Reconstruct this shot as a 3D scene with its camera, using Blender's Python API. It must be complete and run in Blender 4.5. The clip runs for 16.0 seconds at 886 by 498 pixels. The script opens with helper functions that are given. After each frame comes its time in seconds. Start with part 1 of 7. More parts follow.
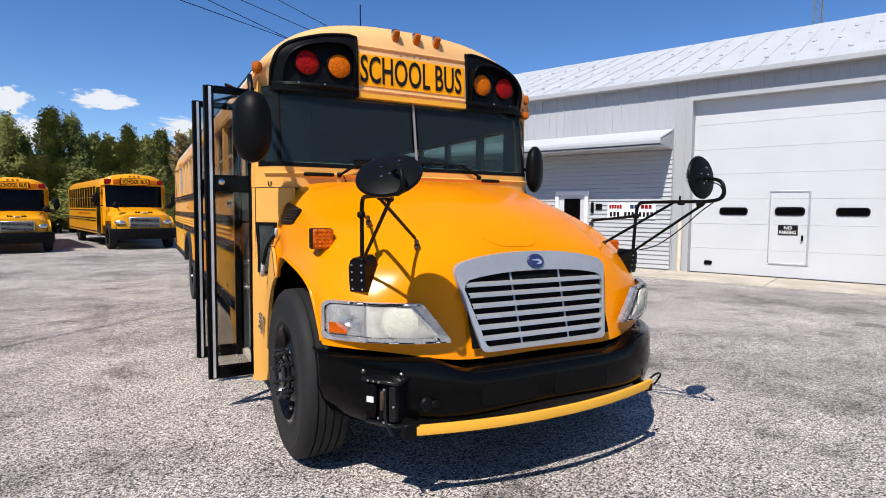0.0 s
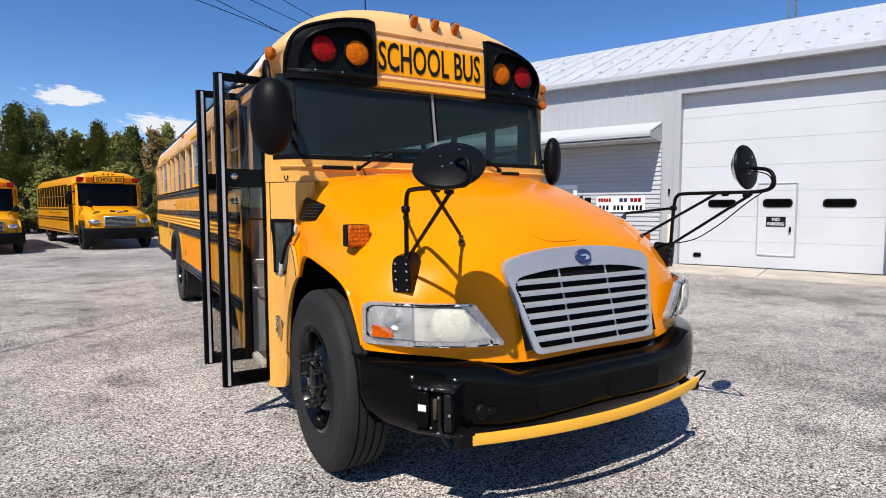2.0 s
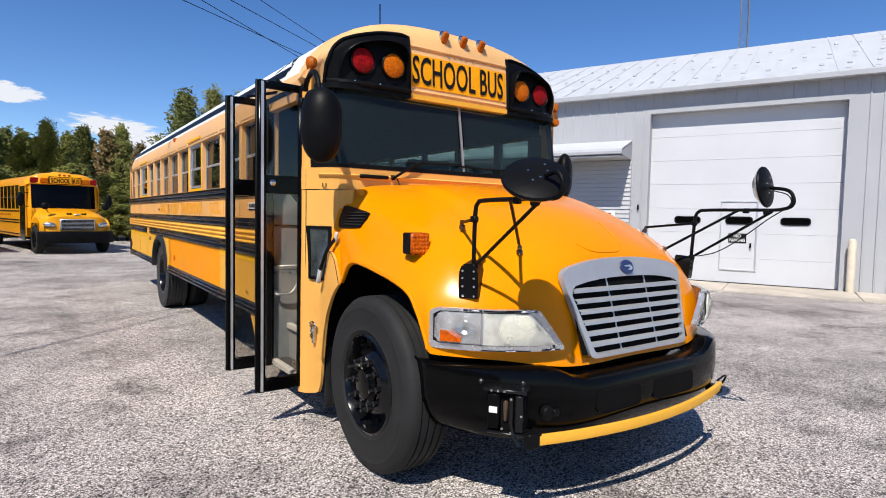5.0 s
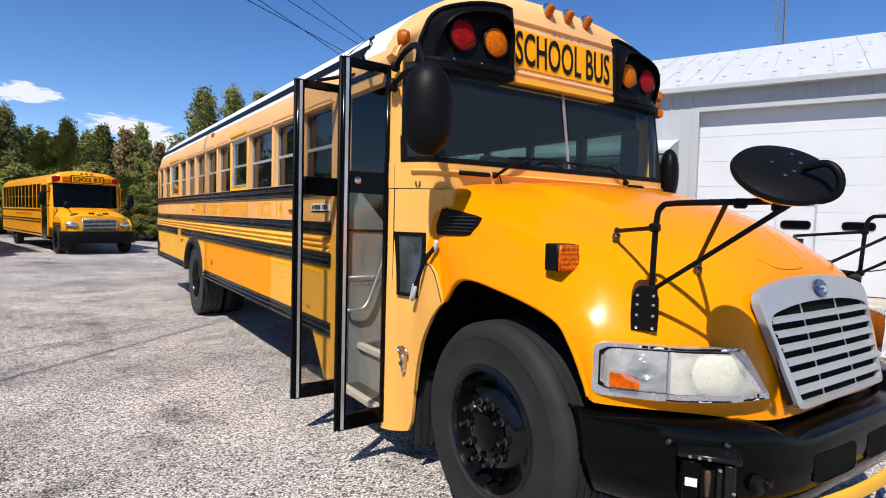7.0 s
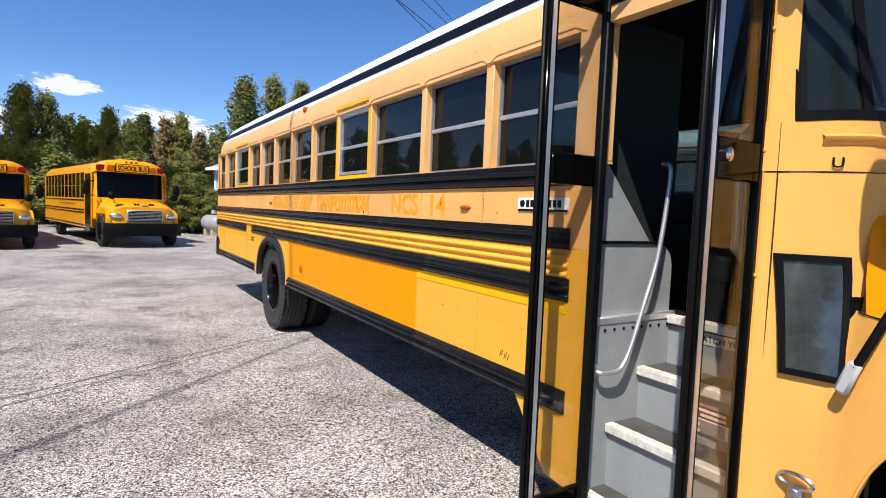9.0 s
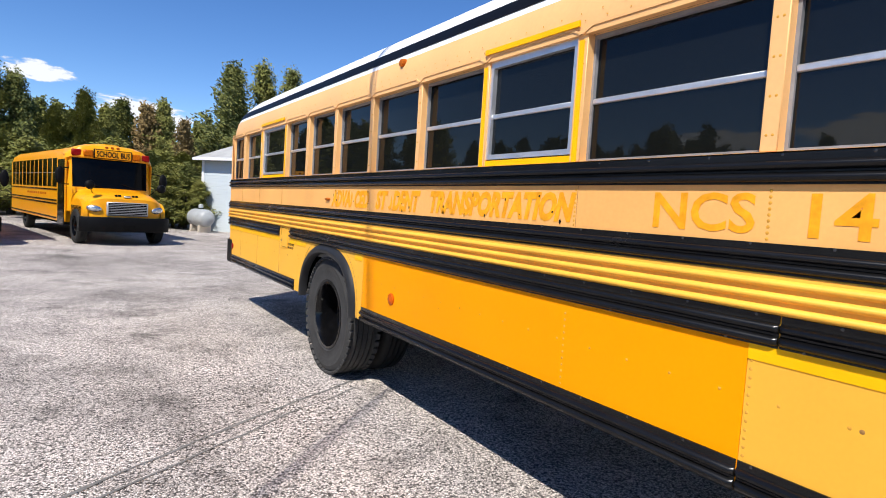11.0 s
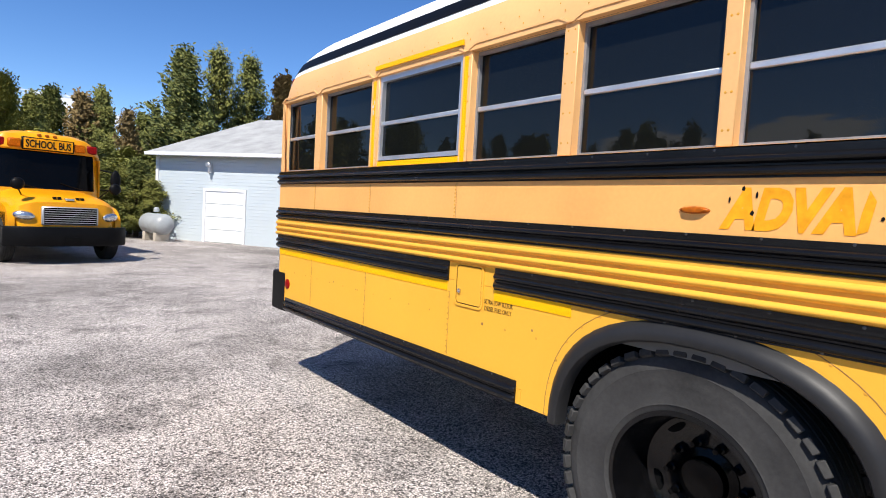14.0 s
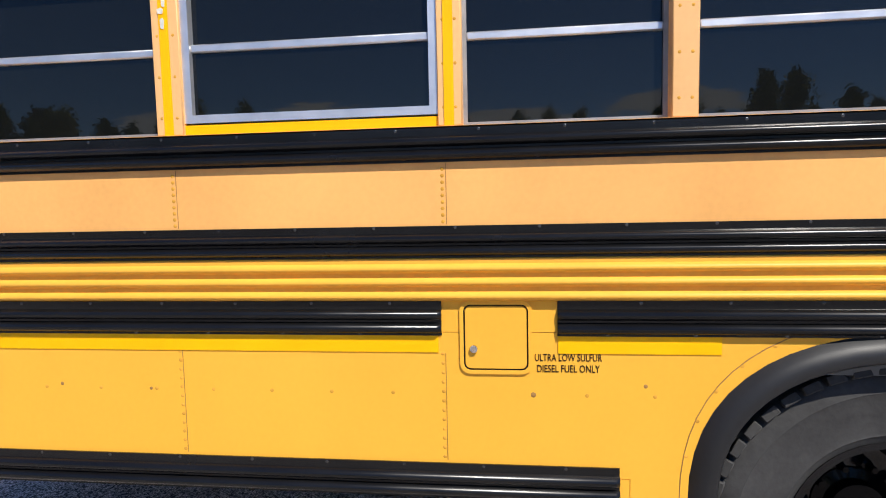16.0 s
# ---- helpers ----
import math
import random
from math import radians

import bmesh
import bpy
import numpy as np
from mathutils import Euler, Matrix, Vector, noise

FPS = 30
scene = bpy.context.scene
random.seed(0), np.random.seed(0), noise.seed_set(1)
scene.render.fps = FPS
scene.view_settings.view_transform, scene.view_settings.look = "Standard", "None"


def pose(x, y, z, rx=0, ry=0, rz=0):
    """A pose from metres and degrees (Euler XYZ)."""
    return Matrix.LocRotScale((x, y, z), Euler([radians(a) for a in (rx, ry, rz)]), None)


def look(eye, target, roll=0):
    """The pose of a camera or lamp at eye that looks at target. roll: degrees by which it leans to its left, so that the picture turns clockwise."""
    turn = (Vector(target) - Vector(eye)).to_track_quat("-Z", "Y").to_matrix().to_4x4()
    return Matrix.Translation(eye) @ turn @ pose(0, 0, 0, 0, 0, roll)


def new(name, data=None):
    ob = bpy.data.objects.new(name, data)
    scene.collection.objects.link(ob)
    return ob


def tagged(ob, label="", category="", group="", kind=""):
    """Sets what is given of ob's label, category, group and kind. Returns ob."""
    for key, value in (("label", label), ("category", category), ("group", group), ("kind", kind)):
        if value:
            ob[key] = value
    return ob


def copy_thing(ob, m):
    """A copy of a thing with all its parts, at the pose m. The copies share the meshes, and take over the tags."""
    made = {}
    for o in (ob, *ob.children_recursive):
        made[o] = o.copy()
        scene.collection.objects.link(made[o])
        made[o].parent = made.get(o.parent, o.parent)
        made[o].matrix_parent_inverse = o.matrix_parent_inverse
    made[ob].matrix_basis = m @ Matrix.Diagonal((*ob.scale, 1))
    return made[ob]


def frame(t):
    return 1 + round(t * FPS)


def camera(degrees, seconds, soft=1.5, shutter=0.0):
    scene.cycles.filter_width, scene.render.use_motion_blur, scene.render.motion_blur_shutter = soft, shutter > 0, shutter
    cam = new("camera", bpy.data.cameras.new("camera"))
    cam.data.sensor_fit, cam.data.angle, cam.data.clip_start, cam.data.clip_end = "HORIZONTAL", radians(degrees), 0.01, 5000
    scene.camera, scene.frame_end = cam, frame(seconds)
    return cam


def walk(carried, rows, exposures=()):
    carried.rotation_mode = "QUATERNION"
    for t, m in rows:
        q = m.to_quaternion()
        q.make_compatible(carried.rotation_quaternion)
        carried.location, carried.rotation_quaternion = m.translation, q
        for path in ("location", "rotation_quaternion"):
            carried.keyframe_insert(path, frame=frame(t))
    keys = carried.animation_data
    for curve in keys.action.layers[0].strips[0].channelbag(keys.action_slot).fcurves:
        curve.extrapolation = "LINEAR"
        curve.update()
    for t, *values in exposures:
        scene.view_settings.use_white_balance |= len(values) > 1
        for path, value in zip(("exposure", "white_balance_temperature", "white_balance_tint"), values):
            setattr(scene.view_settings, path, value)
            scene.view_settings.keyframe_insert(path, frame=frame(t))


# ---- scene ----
cam = camera(76.4, 16.0, 1.0)
PATH = [
    (0, (-0.033, 0.104, 1.444), (0.916, 1.86, 1.308), 0.5),
    (0.5, (-0.05, 0.102, 1.445), (0.913, 1.85, 1.308), 0.5),
    (1, (-0.079, 0.13, 1.443), (0.901, 1.867, 1.304), 0.4),
    (1.5, (-0.187, 0.278, 1.446), (0.815, 2.003, 1.301), 0.2),
    (2, (-0.243, 0.439, 1.433), (0.779, 2.152, 1.282), -0.1),
    (2.5, (-0.215, 0.689, 1.445), (0.831, 2.387, 1.293), -0.0),
    (3, (-0.351, 0.841, 1.434), (0.726, 2.52, 1.288), 0.2),
    (3.5, (-0.553, 0.789, 1.441), (0.557, 2.448, 1.306), 0.7),
    (3.7, (-0.612, 0.685, 1.44), (0.511, 2.335, 1.307), 0.8),
    (5.8, (-0.814, 0.626, 1.42), (0.346, 2.251, 1.312), 1.1),
    (6, (-0.848, 0.735, 1.429), (0.309, 2.362, 1.314), 1.0),
    (6.5, (-0.906, 1.038, 1.415), (0.239, 2.674, 1.304), 1.3),
    (7, (-0.866, 1.473, 1.434), (0.257, 3.125, 1.325), 1.5),
    (7.5, (-0.957, 1.871, 1.408), (0.142, 3.539, 1.305), 1.8),
    (8, (-0.997, 2.303, 1.405), (0.08, 3.986, 1.297), 2.0),
    (8.5, (-0.977, 2.803, 1.425), (0.079, 4.497, 1.309), 2.2),
    (9, (-1.035, 3.354, 1.435), (0.009, 5.054, 1.304), 2.3),
    (9.2, (-1.054, 3.507, 1.418), (-0.007, 5.207, 1.289), 2.5),
    (11.3, (-1.161, 5.886, 1.427), (-0.042, 7.538, 1.292), 3.4),
    (11.5, (-1.189, 6.13, 1.442), (-0.063, 7.777, 1.31), 3.2),
    (12, (-1.179, 6.703, 1.432), (-0.042, 8.343, 1.297), 3.0),
    (12.5, (-1.22, 7.302, 1.424), (-0.067, 8.931, 1.286), 2.9),
    (13, (-1.173, 7.893, 1.401), (0.003, 9.506, 1.267), 3.1),
    (13.5, (-1.157, 8.443, 1.407), (0.05, 10.032, 1.279), 3.3),
    (14, (-1.15, 9.024, 1.404), (0.111, 10.572, 1.281), 3.2),
    (14.5, (-1.102, 9.548, 1.412), (0.244, 11.023, 1.302), 3.0),
    (15, (-1.105, 10.08, 1.416), (0.394, 11.4, 1.321), 2.3),
    (15.5, (-1.009, 10.594, 1.397), (0.725, 11.587, 1.319), 0.9),
    (16, (-0.924, 10.997, 1.45), (1.057, 11.227, 1.29), -1.2),
]
EXPOSURE = [(0, 0.32), (3.7, 0.33), (7, 0.40), (9.2, 0.51), (11.3, 0.53), (14, 0.56), (16, 0.5)]
walk(cam, [(t, look(eye, target, roll)) for t, eye, target, roll in PATH], EXPOSURE)

# ---- world and sun ----
SUN_TO = Vector((-0.62, -0.45, 1.0)).normalized()
world = bpy.data.worlds.new("world")
scene.world = world
world.use_nodes = True
wn, wl = world.node_tree.nodes, world.node_tree.links
sky = wn.new("ShaderNodeTexSky")
sky.sky_type = "NISHITA"
sky.sun_disc = False
sky.sun_elevation = math.asin(SUN_TO.z)
sky.sun_rotation = math.atan2(SUN_TO.x, SUN_TO.y)
sky.air_density, sky.dust_density, sky.ozone_density, sky.altitude = 1.0, 0.0, 1.5, 2500
deep = wn.new("ShaderNodeHueSaturation")
deep.inputs["Hue"].default_value, deep.inputs["Saturation"].default_value, deep.inputs["Value"].default_value = 0.508, 1.27, 1.22
wl.new(sky.outputs[0], deep.inputs["Color"])
wl.new(deep.outputs[0], wn["Background"].inputs[0])
wn["Background"].inputs[1].default_value = 0.097
sun = new("sun", bpy.data.lights.new("sun", "SUN"))
sun.data.energy, sun.data.angle, sun.data.color = 4.6, radians(0.53), (1.0, 0.95, 0.87)
sun.matrix_world = look(SUN_TO * 60, (0, 0, 0))


# ---- materials ----
MATS = {}


def mat(name, colour, rough=0.5, metal=0.0, vary=0.12, scale=3.0, fine=60.0, bump=0.0, coat=0.0, dark=0.0, spec=0.5, streak=0.0):
    """A painted or plain surface: colour that varies at two scales, grain, worn patches and fine relief."""
    m = bpy.data.materials.new(name)
    m.use_nodes = True
    n, l = m.node_tree.nodes, m.node_tree.links
    p = n["Principled BSDF"]
    p.inputs["Roughness"].default_value, p.inputs["Metallic"].default_value = rough, metal
    p.inputs["Coat Weight"].default_value, p.inputs["Coat Roughness"].default_value = coat, 0.06
    p.inputs["Specular IOR Level"].default_value = spec
    tc = n.new("ShaderNodeTexCoord")
    mp = n.new("ShaderNodeMapping")
    mp.inputs["Scale"].default_value = (1, 1, 1 - 0.85 * streak)
    l.new(tc.outputs["Object"], mp.inputs[0])
    big, small = n.new("ShaderNodeTexNoise"), n.new("ShaderNodeTexNoise")
    big.inputs["Scale"].default_value, big.inputs["Detail"].default_value = scale, 5
    small.inputs["Scale"].default_value, small.inputs["Detail"].default_value = fine, 3
    l.new(mp.outputs[0], big.inputs["Vector"])
    l.new(tc.outputs["Object"], small.inputs["Vector"])
    both = n.new("ShaderNodeMath")
    both.operation = "MULTIPLY_ADD"
    both.inputs[1].default_value = 0.35
    l.new(small.outputs[0], both.inputs[0])
    l.new(big.outputs[0], both.inputs[2])
    ramp = n.new("ShaderNodeMapRange")
    ramp.inputs["From Min"].default_value, ramp.inputs["From Max"].default_value = 0.4, 0.95
    ramp.inputs["To Min"].default_value, ramp.inputs["To Max"].default_value = 1 - vary, 1 + vary * 0.6
    l.new(both.outputs[0], ramp.inputs[0])
    mul = n.new("ShaderNodeVectorMath")
    mul.operation = "SCALE"
    mul.inputs[0].default_value = colour[:3]
    l.new(ramp.outputs[0], mul.inputs["Scale"])
    l.new(mul.outputs[0], p.inputs["Base Color"])
    rr = n.new("ShaderNodeMapRange")
    rr.inputs["To Min"].default_value, rr.inputs["To Max"].default_value = max(0.02, rough - 0.08), min(1, rough + 0.12)
    l.new(big.outputs[0], rr.inputs[0])
    l.new(rr.outputs[0], p.inputs["Roughness"])
    if bump:
        b = n.new("ShaderNodeBump")
        b.inputs["Strength"].default_value, b.inputs["Distance"].default_value = bump, 0.004
        l.new(small.outputs[0], b.inputs["Height"])
        l.new(b.outputs[0], p.inputs["Normal"])
    MATS[name] = m
    return m


def glass(name, tint, rough=0.0, gloss=0.045, veil=0.0, film=(0.4, 0.46, 0.46)):
    """A tinted pane: what passes through is dimmed by the tint, what it mirrors follows Fresnel's law."""
    m = bpy.data.materials.new(name)
    m.use_nodes = True
    n, l = m.node_tree.nodes, m.node_tree.links
    n.remove(n["Principled BSDF"])
    t, g, mx = n.new("ShaderNodeBsdfTransparent"), n.new("ShaderNodeBsdfGlossy"), n.new("ShaderNodeMixShader")
    t.inputs[0].default_value = (*tint, 1)
    g.inputs["Roughness"].default_value = rough
    lw = n.new("ShaderNodeLayerWeight")
    lw.inputs[0].default_value = 0.5
    pw, ad = n.new("ShaderNodeMath"), n.new("ShaderNodeMath")
    pw.operation, ad.operation = "POWER", "MULTIPLY_ADD"
    pw.inputs[1].default_value, ad.inputs[1].default_value, ad.inputs[2].default_value = 5, 0.95, gloss
    l.new(lw.outputs["Facing"], pw.inputs[0])
    l.new(pw.outputs[0], ad.inputs[0])
    l.new(ad.outputs[0], mx.inputs[0])
    l.new(t.outputs[0], mx.inputs[1])
    l.new(g.outputs[0], mx.inputs[2])
    # even diffuse film: dust together with a painted haze of reflected sky
    df, over = n.new("ShaderNodeBsdfDiffuse"), n.new("ShaderNodeMixShader")
    df.inputs[0].default_value = (*film, 1)
    over.inputs[0].default_value = veil
    l.new(mx.outputs[0], over.inputs[1])
    l.new(df.outputs[0], over.inputs[2])
    l.new(over.outputs[0], n["Material Output"].inputs[0])
    MATS[name] = m
    return m


HOOD = mat("hood yellow", (0.82, 0.25, 0.0), 0.16, vary=0.1, scale=1.6, spec=0.15)
FRESH = mat("new yellow paint", (0.90, 0.305, 0.0), 0.4, vary=0.06, scale=1.2, spec=0.07)
FADED = mat("faded yellow paint", (0.80, 0.45, 0.18), 0.45, vary=0.12, scale=2.2, spec=0.3, streak=0.6)
COWLY = mat("warm weathered yellow paint", (0.77, 0.385, 0.085), 0.45, vary=0.1, scale=1.8, spec=0.25, streak=0.4)
PALE = mat("sun-bleached yellow paint", (0.82, 0.41, 0.045), 0.42, vary=0.08, scale=1.5, spec=0.12, streak=0.4)
PEACH = mat("chalky peach-yellow paint", (0.84, 0.42, 0.125), 0.5, vary=0.14, scale=2.0, spec=0.25, streak=0.3)
RIBYEL = mat("worn rib paint", (0.84, 0.42, 0.05), 0.45, vary=0.14, scale=2.0, spec=0.25, streak=0.3)
TAPE = mat("bright yellow reflective tape", (0.92, 0.46, 0.0), 0.4, vary=0.06, scale=6, spec=0.2)
GHOST = mat("orange ghost lettering", (0.90, 0.36, 0.012), 0.5, vary=0.3, scale=14, spec=0.2)
RAILBLACK = mat("black enamelled rail", (0.006, 0.006, 0.0065), 0.22, vary=0.3, scale=5, spec=0.3)
BLACK = mat("black gloss paint", (0.002, 0.002, 0.0022), 0.09, vary=0.3, scale=4, spec=0.11)
SATIN = mat("black satin plastic", (0.005, 0.005, 0.0054), 0.42, vary=0.3, scale=6, bump=0.15, spec=0.09)
RIMBLACK = mat("glossy black wheel paint", (0.004, 0.004, 0.0045), 0.14, vary=0.4, scale=18, bump=0.05, spec=0.32)
RUBBER = mat("tyre rubber", (0.020, 0.0196, 0.0192), 0.65, vary=0.35, scale=5, bump=0.3, spec=0.2)
DUSTY = mat("dusty tyre rubber", (0.045, 0.044, 0.043), 0.75, vary=0.45, scale=5, bump=0.3, spec=0.2)
FLARE = mat("weathered black rubber", (0.019, 0.019, 0.02), 0.42, vary=0.25, scale=4, spec=0.25)
# shade under the body and in openings is put into this near-black
DARK = mat("near-black for shaded depths", (0.004, 0.004, 0.004), 0.9, vary=0.3, spec=0.1)
WHITE = mat("white roof paint", (0.80, 0.81, 0.82), 0.4, vary=0.07, scale=2)
ALU = mat("aluminium", (0.72, 0.72, 0.73), 0.38, metal=0.8, vary=0.12, scale=10)
DULLALU = mat("weathered aluminium", (0.30, 0.30, 0.31), 0.55, metal=0.4, vary=0.25, scale=10)
DIRTYAMBER = mat("dirty amber lens", (0.42, 0.10, 0.006), 0.4, vary=0.4, scale=50, spec=0.15)
NUTSTEEL = mat("dark nut steel", (0.11, 0.107, 0.104), 0.27, metal=0.95, vary=0.2, scale=25)
STEEL = mat("polished steel", (0.62, 0.61, 0.60), 0.2, metal=1.0, vary=0.15, scale=20)
SILVER = mat("silver painted grille", (0.44, 0.44, 0.44), 0.32, metal=0.45, vary=0.1, scale=8)
GREYVINYL = mat("grey stair lining", (0.29, 0.305, 0.315), 0.6, vary=0.15, scale=6, bump=0.1)
TREAD = mat("dark ribbed step tread", (0.07, 0.068, 0.064), 0.75, vary=0.3, scale=12, bump=0.3)
NOSING = mat("worn white step nosing", (0.66, 0.62, 0.55), 0.6, vary=0.3, scale=30)
SEATGREY = mat("grey-green seat vinyl", (0.05, 0.07, 0.075), 0.55, vary=0.2)
# dark grey: the shade inside the bus is put into this colour
INNER = mat("interior panel darkened by cabin shade", (0.10, 0.10, 0.095), 0.6, vary=0.1)
REDLENS = mat("dark red lens", (0.26, 0.004, 0.004), 0.4, vary=0.5, scale=60, spec=0.12)
AMBER = mat("amber lens", (0.55, 0.125, 0.001), 0.4, vary=0.5, scale=70, spec=0.12)
ORANGE = mat("orange reflector", (0.56, 0.088, 0.001), 0.35, vary=0.45, scale=60, spec=0.15)


def hazed(name, haze, lo, hi, scale):
    """A weathered clear lens: partly clouded plastic over what lies behind it."""
    m = bpy.data.materials.new(name)
    m.use_nodes = True
    n, l = m.node_tree.nodes, m.node_tree.links
    p = n["Principled BSDF"]
    p.inputs["Base Color"].default_value = (*haze, 1)
    p.inputs["Roughness"].default_value = 0.22
    tc, nz, r = n.new("ShaderNodeTexCoord"), n.new("ShaderNodeTexNoise"), n.new("ShaderNodeMapRange")
    nz.inputs["Scale"].default_value, nz.inputs["Detail"].default_value = scale, 4
    r.inputs["From Min"].default_value, r.inputs["From Max"].default_value = 0.35, 0.65
    r.inputs["To Min"].default_value, r.inputs["To Max"].default_value = lo, hi
    l.new(tc.outputs["Object"], nz.inputs["Vector"])
    l.new(nz.outputs[0], r.inputs[0])
    tr, mx = n.new("ShaderNodeBsdfTransparent"), n.new("ShaderNodeMixShader")
    tr.inputs[0].default_value = (0.93, 0.93, 0.9, 1)
    l.new(r.outputs[0], mx.inputs[0])
    l.new(tr.outputs[0], mx.inputs[1])
    l.new(p.outputs[0], mx.inputs[2])
    l.new(mx.outputs[0], n["Material Output"].inputs[0])
    MATS[name] = m
    return m


HAZE = hazed("hazed headlamp lens", (0.60, 0.59, 0.54), 0.22, 0.62, 9)
CLEARLENS = hazed("clear headlamp lens", (0.50, 0.50, 0.52), 0.10, 0.42, 12)
BOWL = mat("lamp reflector", (0.62, 0.62, 0.62), 0.20, metal=0.9, vary=0.4, scale=14, fine=34, bump=1.0)
MILK = mat("milky projector lens", (0.70, 0.69, 0.61), 0.18, vary=0.16, scale=12)
SIGN = mat("yellow sign sheeting", (0.90, 0.36, 0.001), 0.4, vary=0.14, scale=5, spec=0.2)
# nearly black, as the cabin's shade is part of the colour
LINING = mat("interior lining darkened by cabin shade", (0.02, 0.023, 0.024), 0.7, vary=0.2, spec=0.15)
INK = mat("black lettering", (0.008, 0.008, 0.008), 0.5, vary=0.2, spec=0.12)
BLUEBADGE = mat("dark blue badge", (0.02, 0.03, 0.10), 0.3, coat=0.5)
WHITEPAINT = mat("white paint", (0.80, 0.80, 0.79), 0.5, vary=0.05, scale=2)
# the teal film is part dust, part sky reflection put into the colour
WSGLASS = glass("windscreen glass", (0.62, 0.78, 0.75), gloss=0.028, veil=0.035, film=(0.30, 0.42, 0.41))
SIDEGLASS = glass("tinted side glass", (0.085, 0.088, 0.092), gloss=0.04, veil=0.012)
FARSIDE = glass("far side glass", (0.42, 0.50, 0.49))
DOORGLASS = glass("door glass", (0.80, 0.78, 0.74), gloss=0.04)


# ---- mesh helpers ----
def finish(bm, name, angle=38):
    bmesh.ops.recalc_face_normals(bm, faces=bm.faces)
    lim = radians(angle)
    for f in bm.faces:
        f.smooth = True
    for e in bm.edges:
        if len(e.link_faces) == 2 and e.calc_face_angle(0) > lim:
            e.smooth = False
    me = bpy.data.meshes.new(name)
    bm.to_mesh(me)
    bm.free()
    return me


ORG = {}


def thing(name, at, label, category, group="", kind="", turn=0.0):
    """An Empty at a thing's base; its parts are made in the coordinates in which at is given."""
    ob = new(name)
    ob.empty_display_size = 0.2
    ob.matrix_world = pose(*at, 0, 0, turn)
    ORG[ob.name] = Vector(at)
    return tagged(ob, label, category, group, kind)


def part(name, bm, material, parent, label="", shift=None):
    """One mesh object under a thing or part. The mesh is given in the thing's building coordinates."""
    org = ORG[parent.name] if shift is None else Vector(shift)
    for v in bm.verts:
        v.co -= org
    me = finish(bm, name)
    me.materials.append(material)
    ob = new(name, me)
    ob.parent = parent
    ORG[ob.name] = org
    if label:
        ob["label"] = label
    return ob


def single(name, bm, material, label, category, group="", kind="", at=None):
    """A thing that is one mesh, with its origin at at."""
    at = Vector(at or (0, 0, 0))
    for v in bm.verts:
        v.co -= at
    me = finish(bm, name)
    me.materials.append(material)
    ob = new(name, me)
    ob.location = at
    ORG[ob.name] = at
    return tagged(ob, label, category, group, kind)


def box(bm, x0, x1, y0, y1, z0, z1, bevel=0.0, seg=1):
    made = bmesh.ops.create_cube(bm, size=1.0, matrix=Matrix.LocRotScale(((x0 + x1) / 2, (y0 + y1) / 2, (z0 + z1) / 2), None, (abs(x1 - x0), abs(y1 - y0), abs(z1 - z0))))
    if bevel:
        es = list({e for v in made["verts"] for e in v.link_edges})
        bmesh.ops.bevel(bm, geom=es, offset=bevel, segments=seg, profile=0.5, affect="EDGES")
    return bm


def obox(bm, m, sx, sy, sz, bevel=0.0, seg=1):
    """A box of the given sizes at the pose m."""
    made = bmesh.ops.create_cube(bm, size=1.0, matrix=m @ Matrix.Diagonal((sx, sy, sz, 1)))
    if bevel:
        es = list({e for v in made["verts"] for e in v.link_edges})
        bmesh.ops.bevel(bm, geom=es, offset=bevel, segments=seg, profile=0.5, affect="EDGES")
    return bm


def boxes(*args, bevel=0.0):
    bm = bmesh.new()
    for a in args:
        box(bm, *a, bevel=bevel)
    return bm


def smooth_path(pts, steps=6):
    """Catmull-Rom through points."""
    pts = [Vector(p) for p in pts]
    q = [pts[0] * 2 - pts[1]] + pts + [pts[-1] * 2 - pts[-2]]
    out = []
    for i in range(1, len(q) - 2):
        for k in range(steps):
            t = k / steps
            a, b, c, d = q[i - 1:i + 3]
            out.append(0.5 * ((2 * b) + (c - a) * t + (2 * a - 5 * b + 4 * c - d) * t * t + (3 * b - a - 3 * c + d) * t ** 3))
    return out + [pts[-1]]


def tube(bm, pts, r, n=10):
    """A round bar along a path."""
    pts = [Vector(p) for p in pts]
    rings, side = [], None
    for i, p in enumerate(pts):
        d = (pts[min(i + 1, len(pts) - 1)] - pts[max(i - 1, 0)]).normalized()
        if side is None:
            side = d.orthogonal().normalized()
        side = (side - d * side.dot(d)).normalized()
        up = d.cross(side)
        rings.append([bm.verts.new(p + r * (side * math.cos(a) + up * math.sin(a))) for a in (2 * math.pi * k / n for k in range(n))])
    for a, b in zip(rings, rings[1:]):
        for k in range(n):
            bm.faces.new((a[k], a[(k + 1) % n], b[(k + 1) % n], b[k]))
    bm.faces.new(rings[0])
    bm.faces.new(rings[-1])
    return bm


def lathe(bm, prof, m, n=32):
    """Turns a profile of (radius, height) about the local z of the pose m."""
    rings = []
    for r, h in prof:
        rings.append([bm.verts.new(m @ Vector((r * math.cos(a), r * math.sin(a), h))) for a in (2 * math.pi * k / n for k in range(n))] if r > 1e-5 else [bm.verts.new(m @ Vector((0, 0, h)))])
    for a, b in zip(rings, rings[1:]):
        if len(a) == 1 and len(b) == 1:
            continue
        for k in range(n):
            k2 = (k + 1) % n
            if len(a) == 1:
                bm.faces.new((a[0], b[k2], b[k]))
            elif len(b) == 1:
                bm.faces.new((a[k], a[k2], b[0]))
            else:
                bm.faces.new((a[k], a[k2], b[k2], b[k]))
    return bm


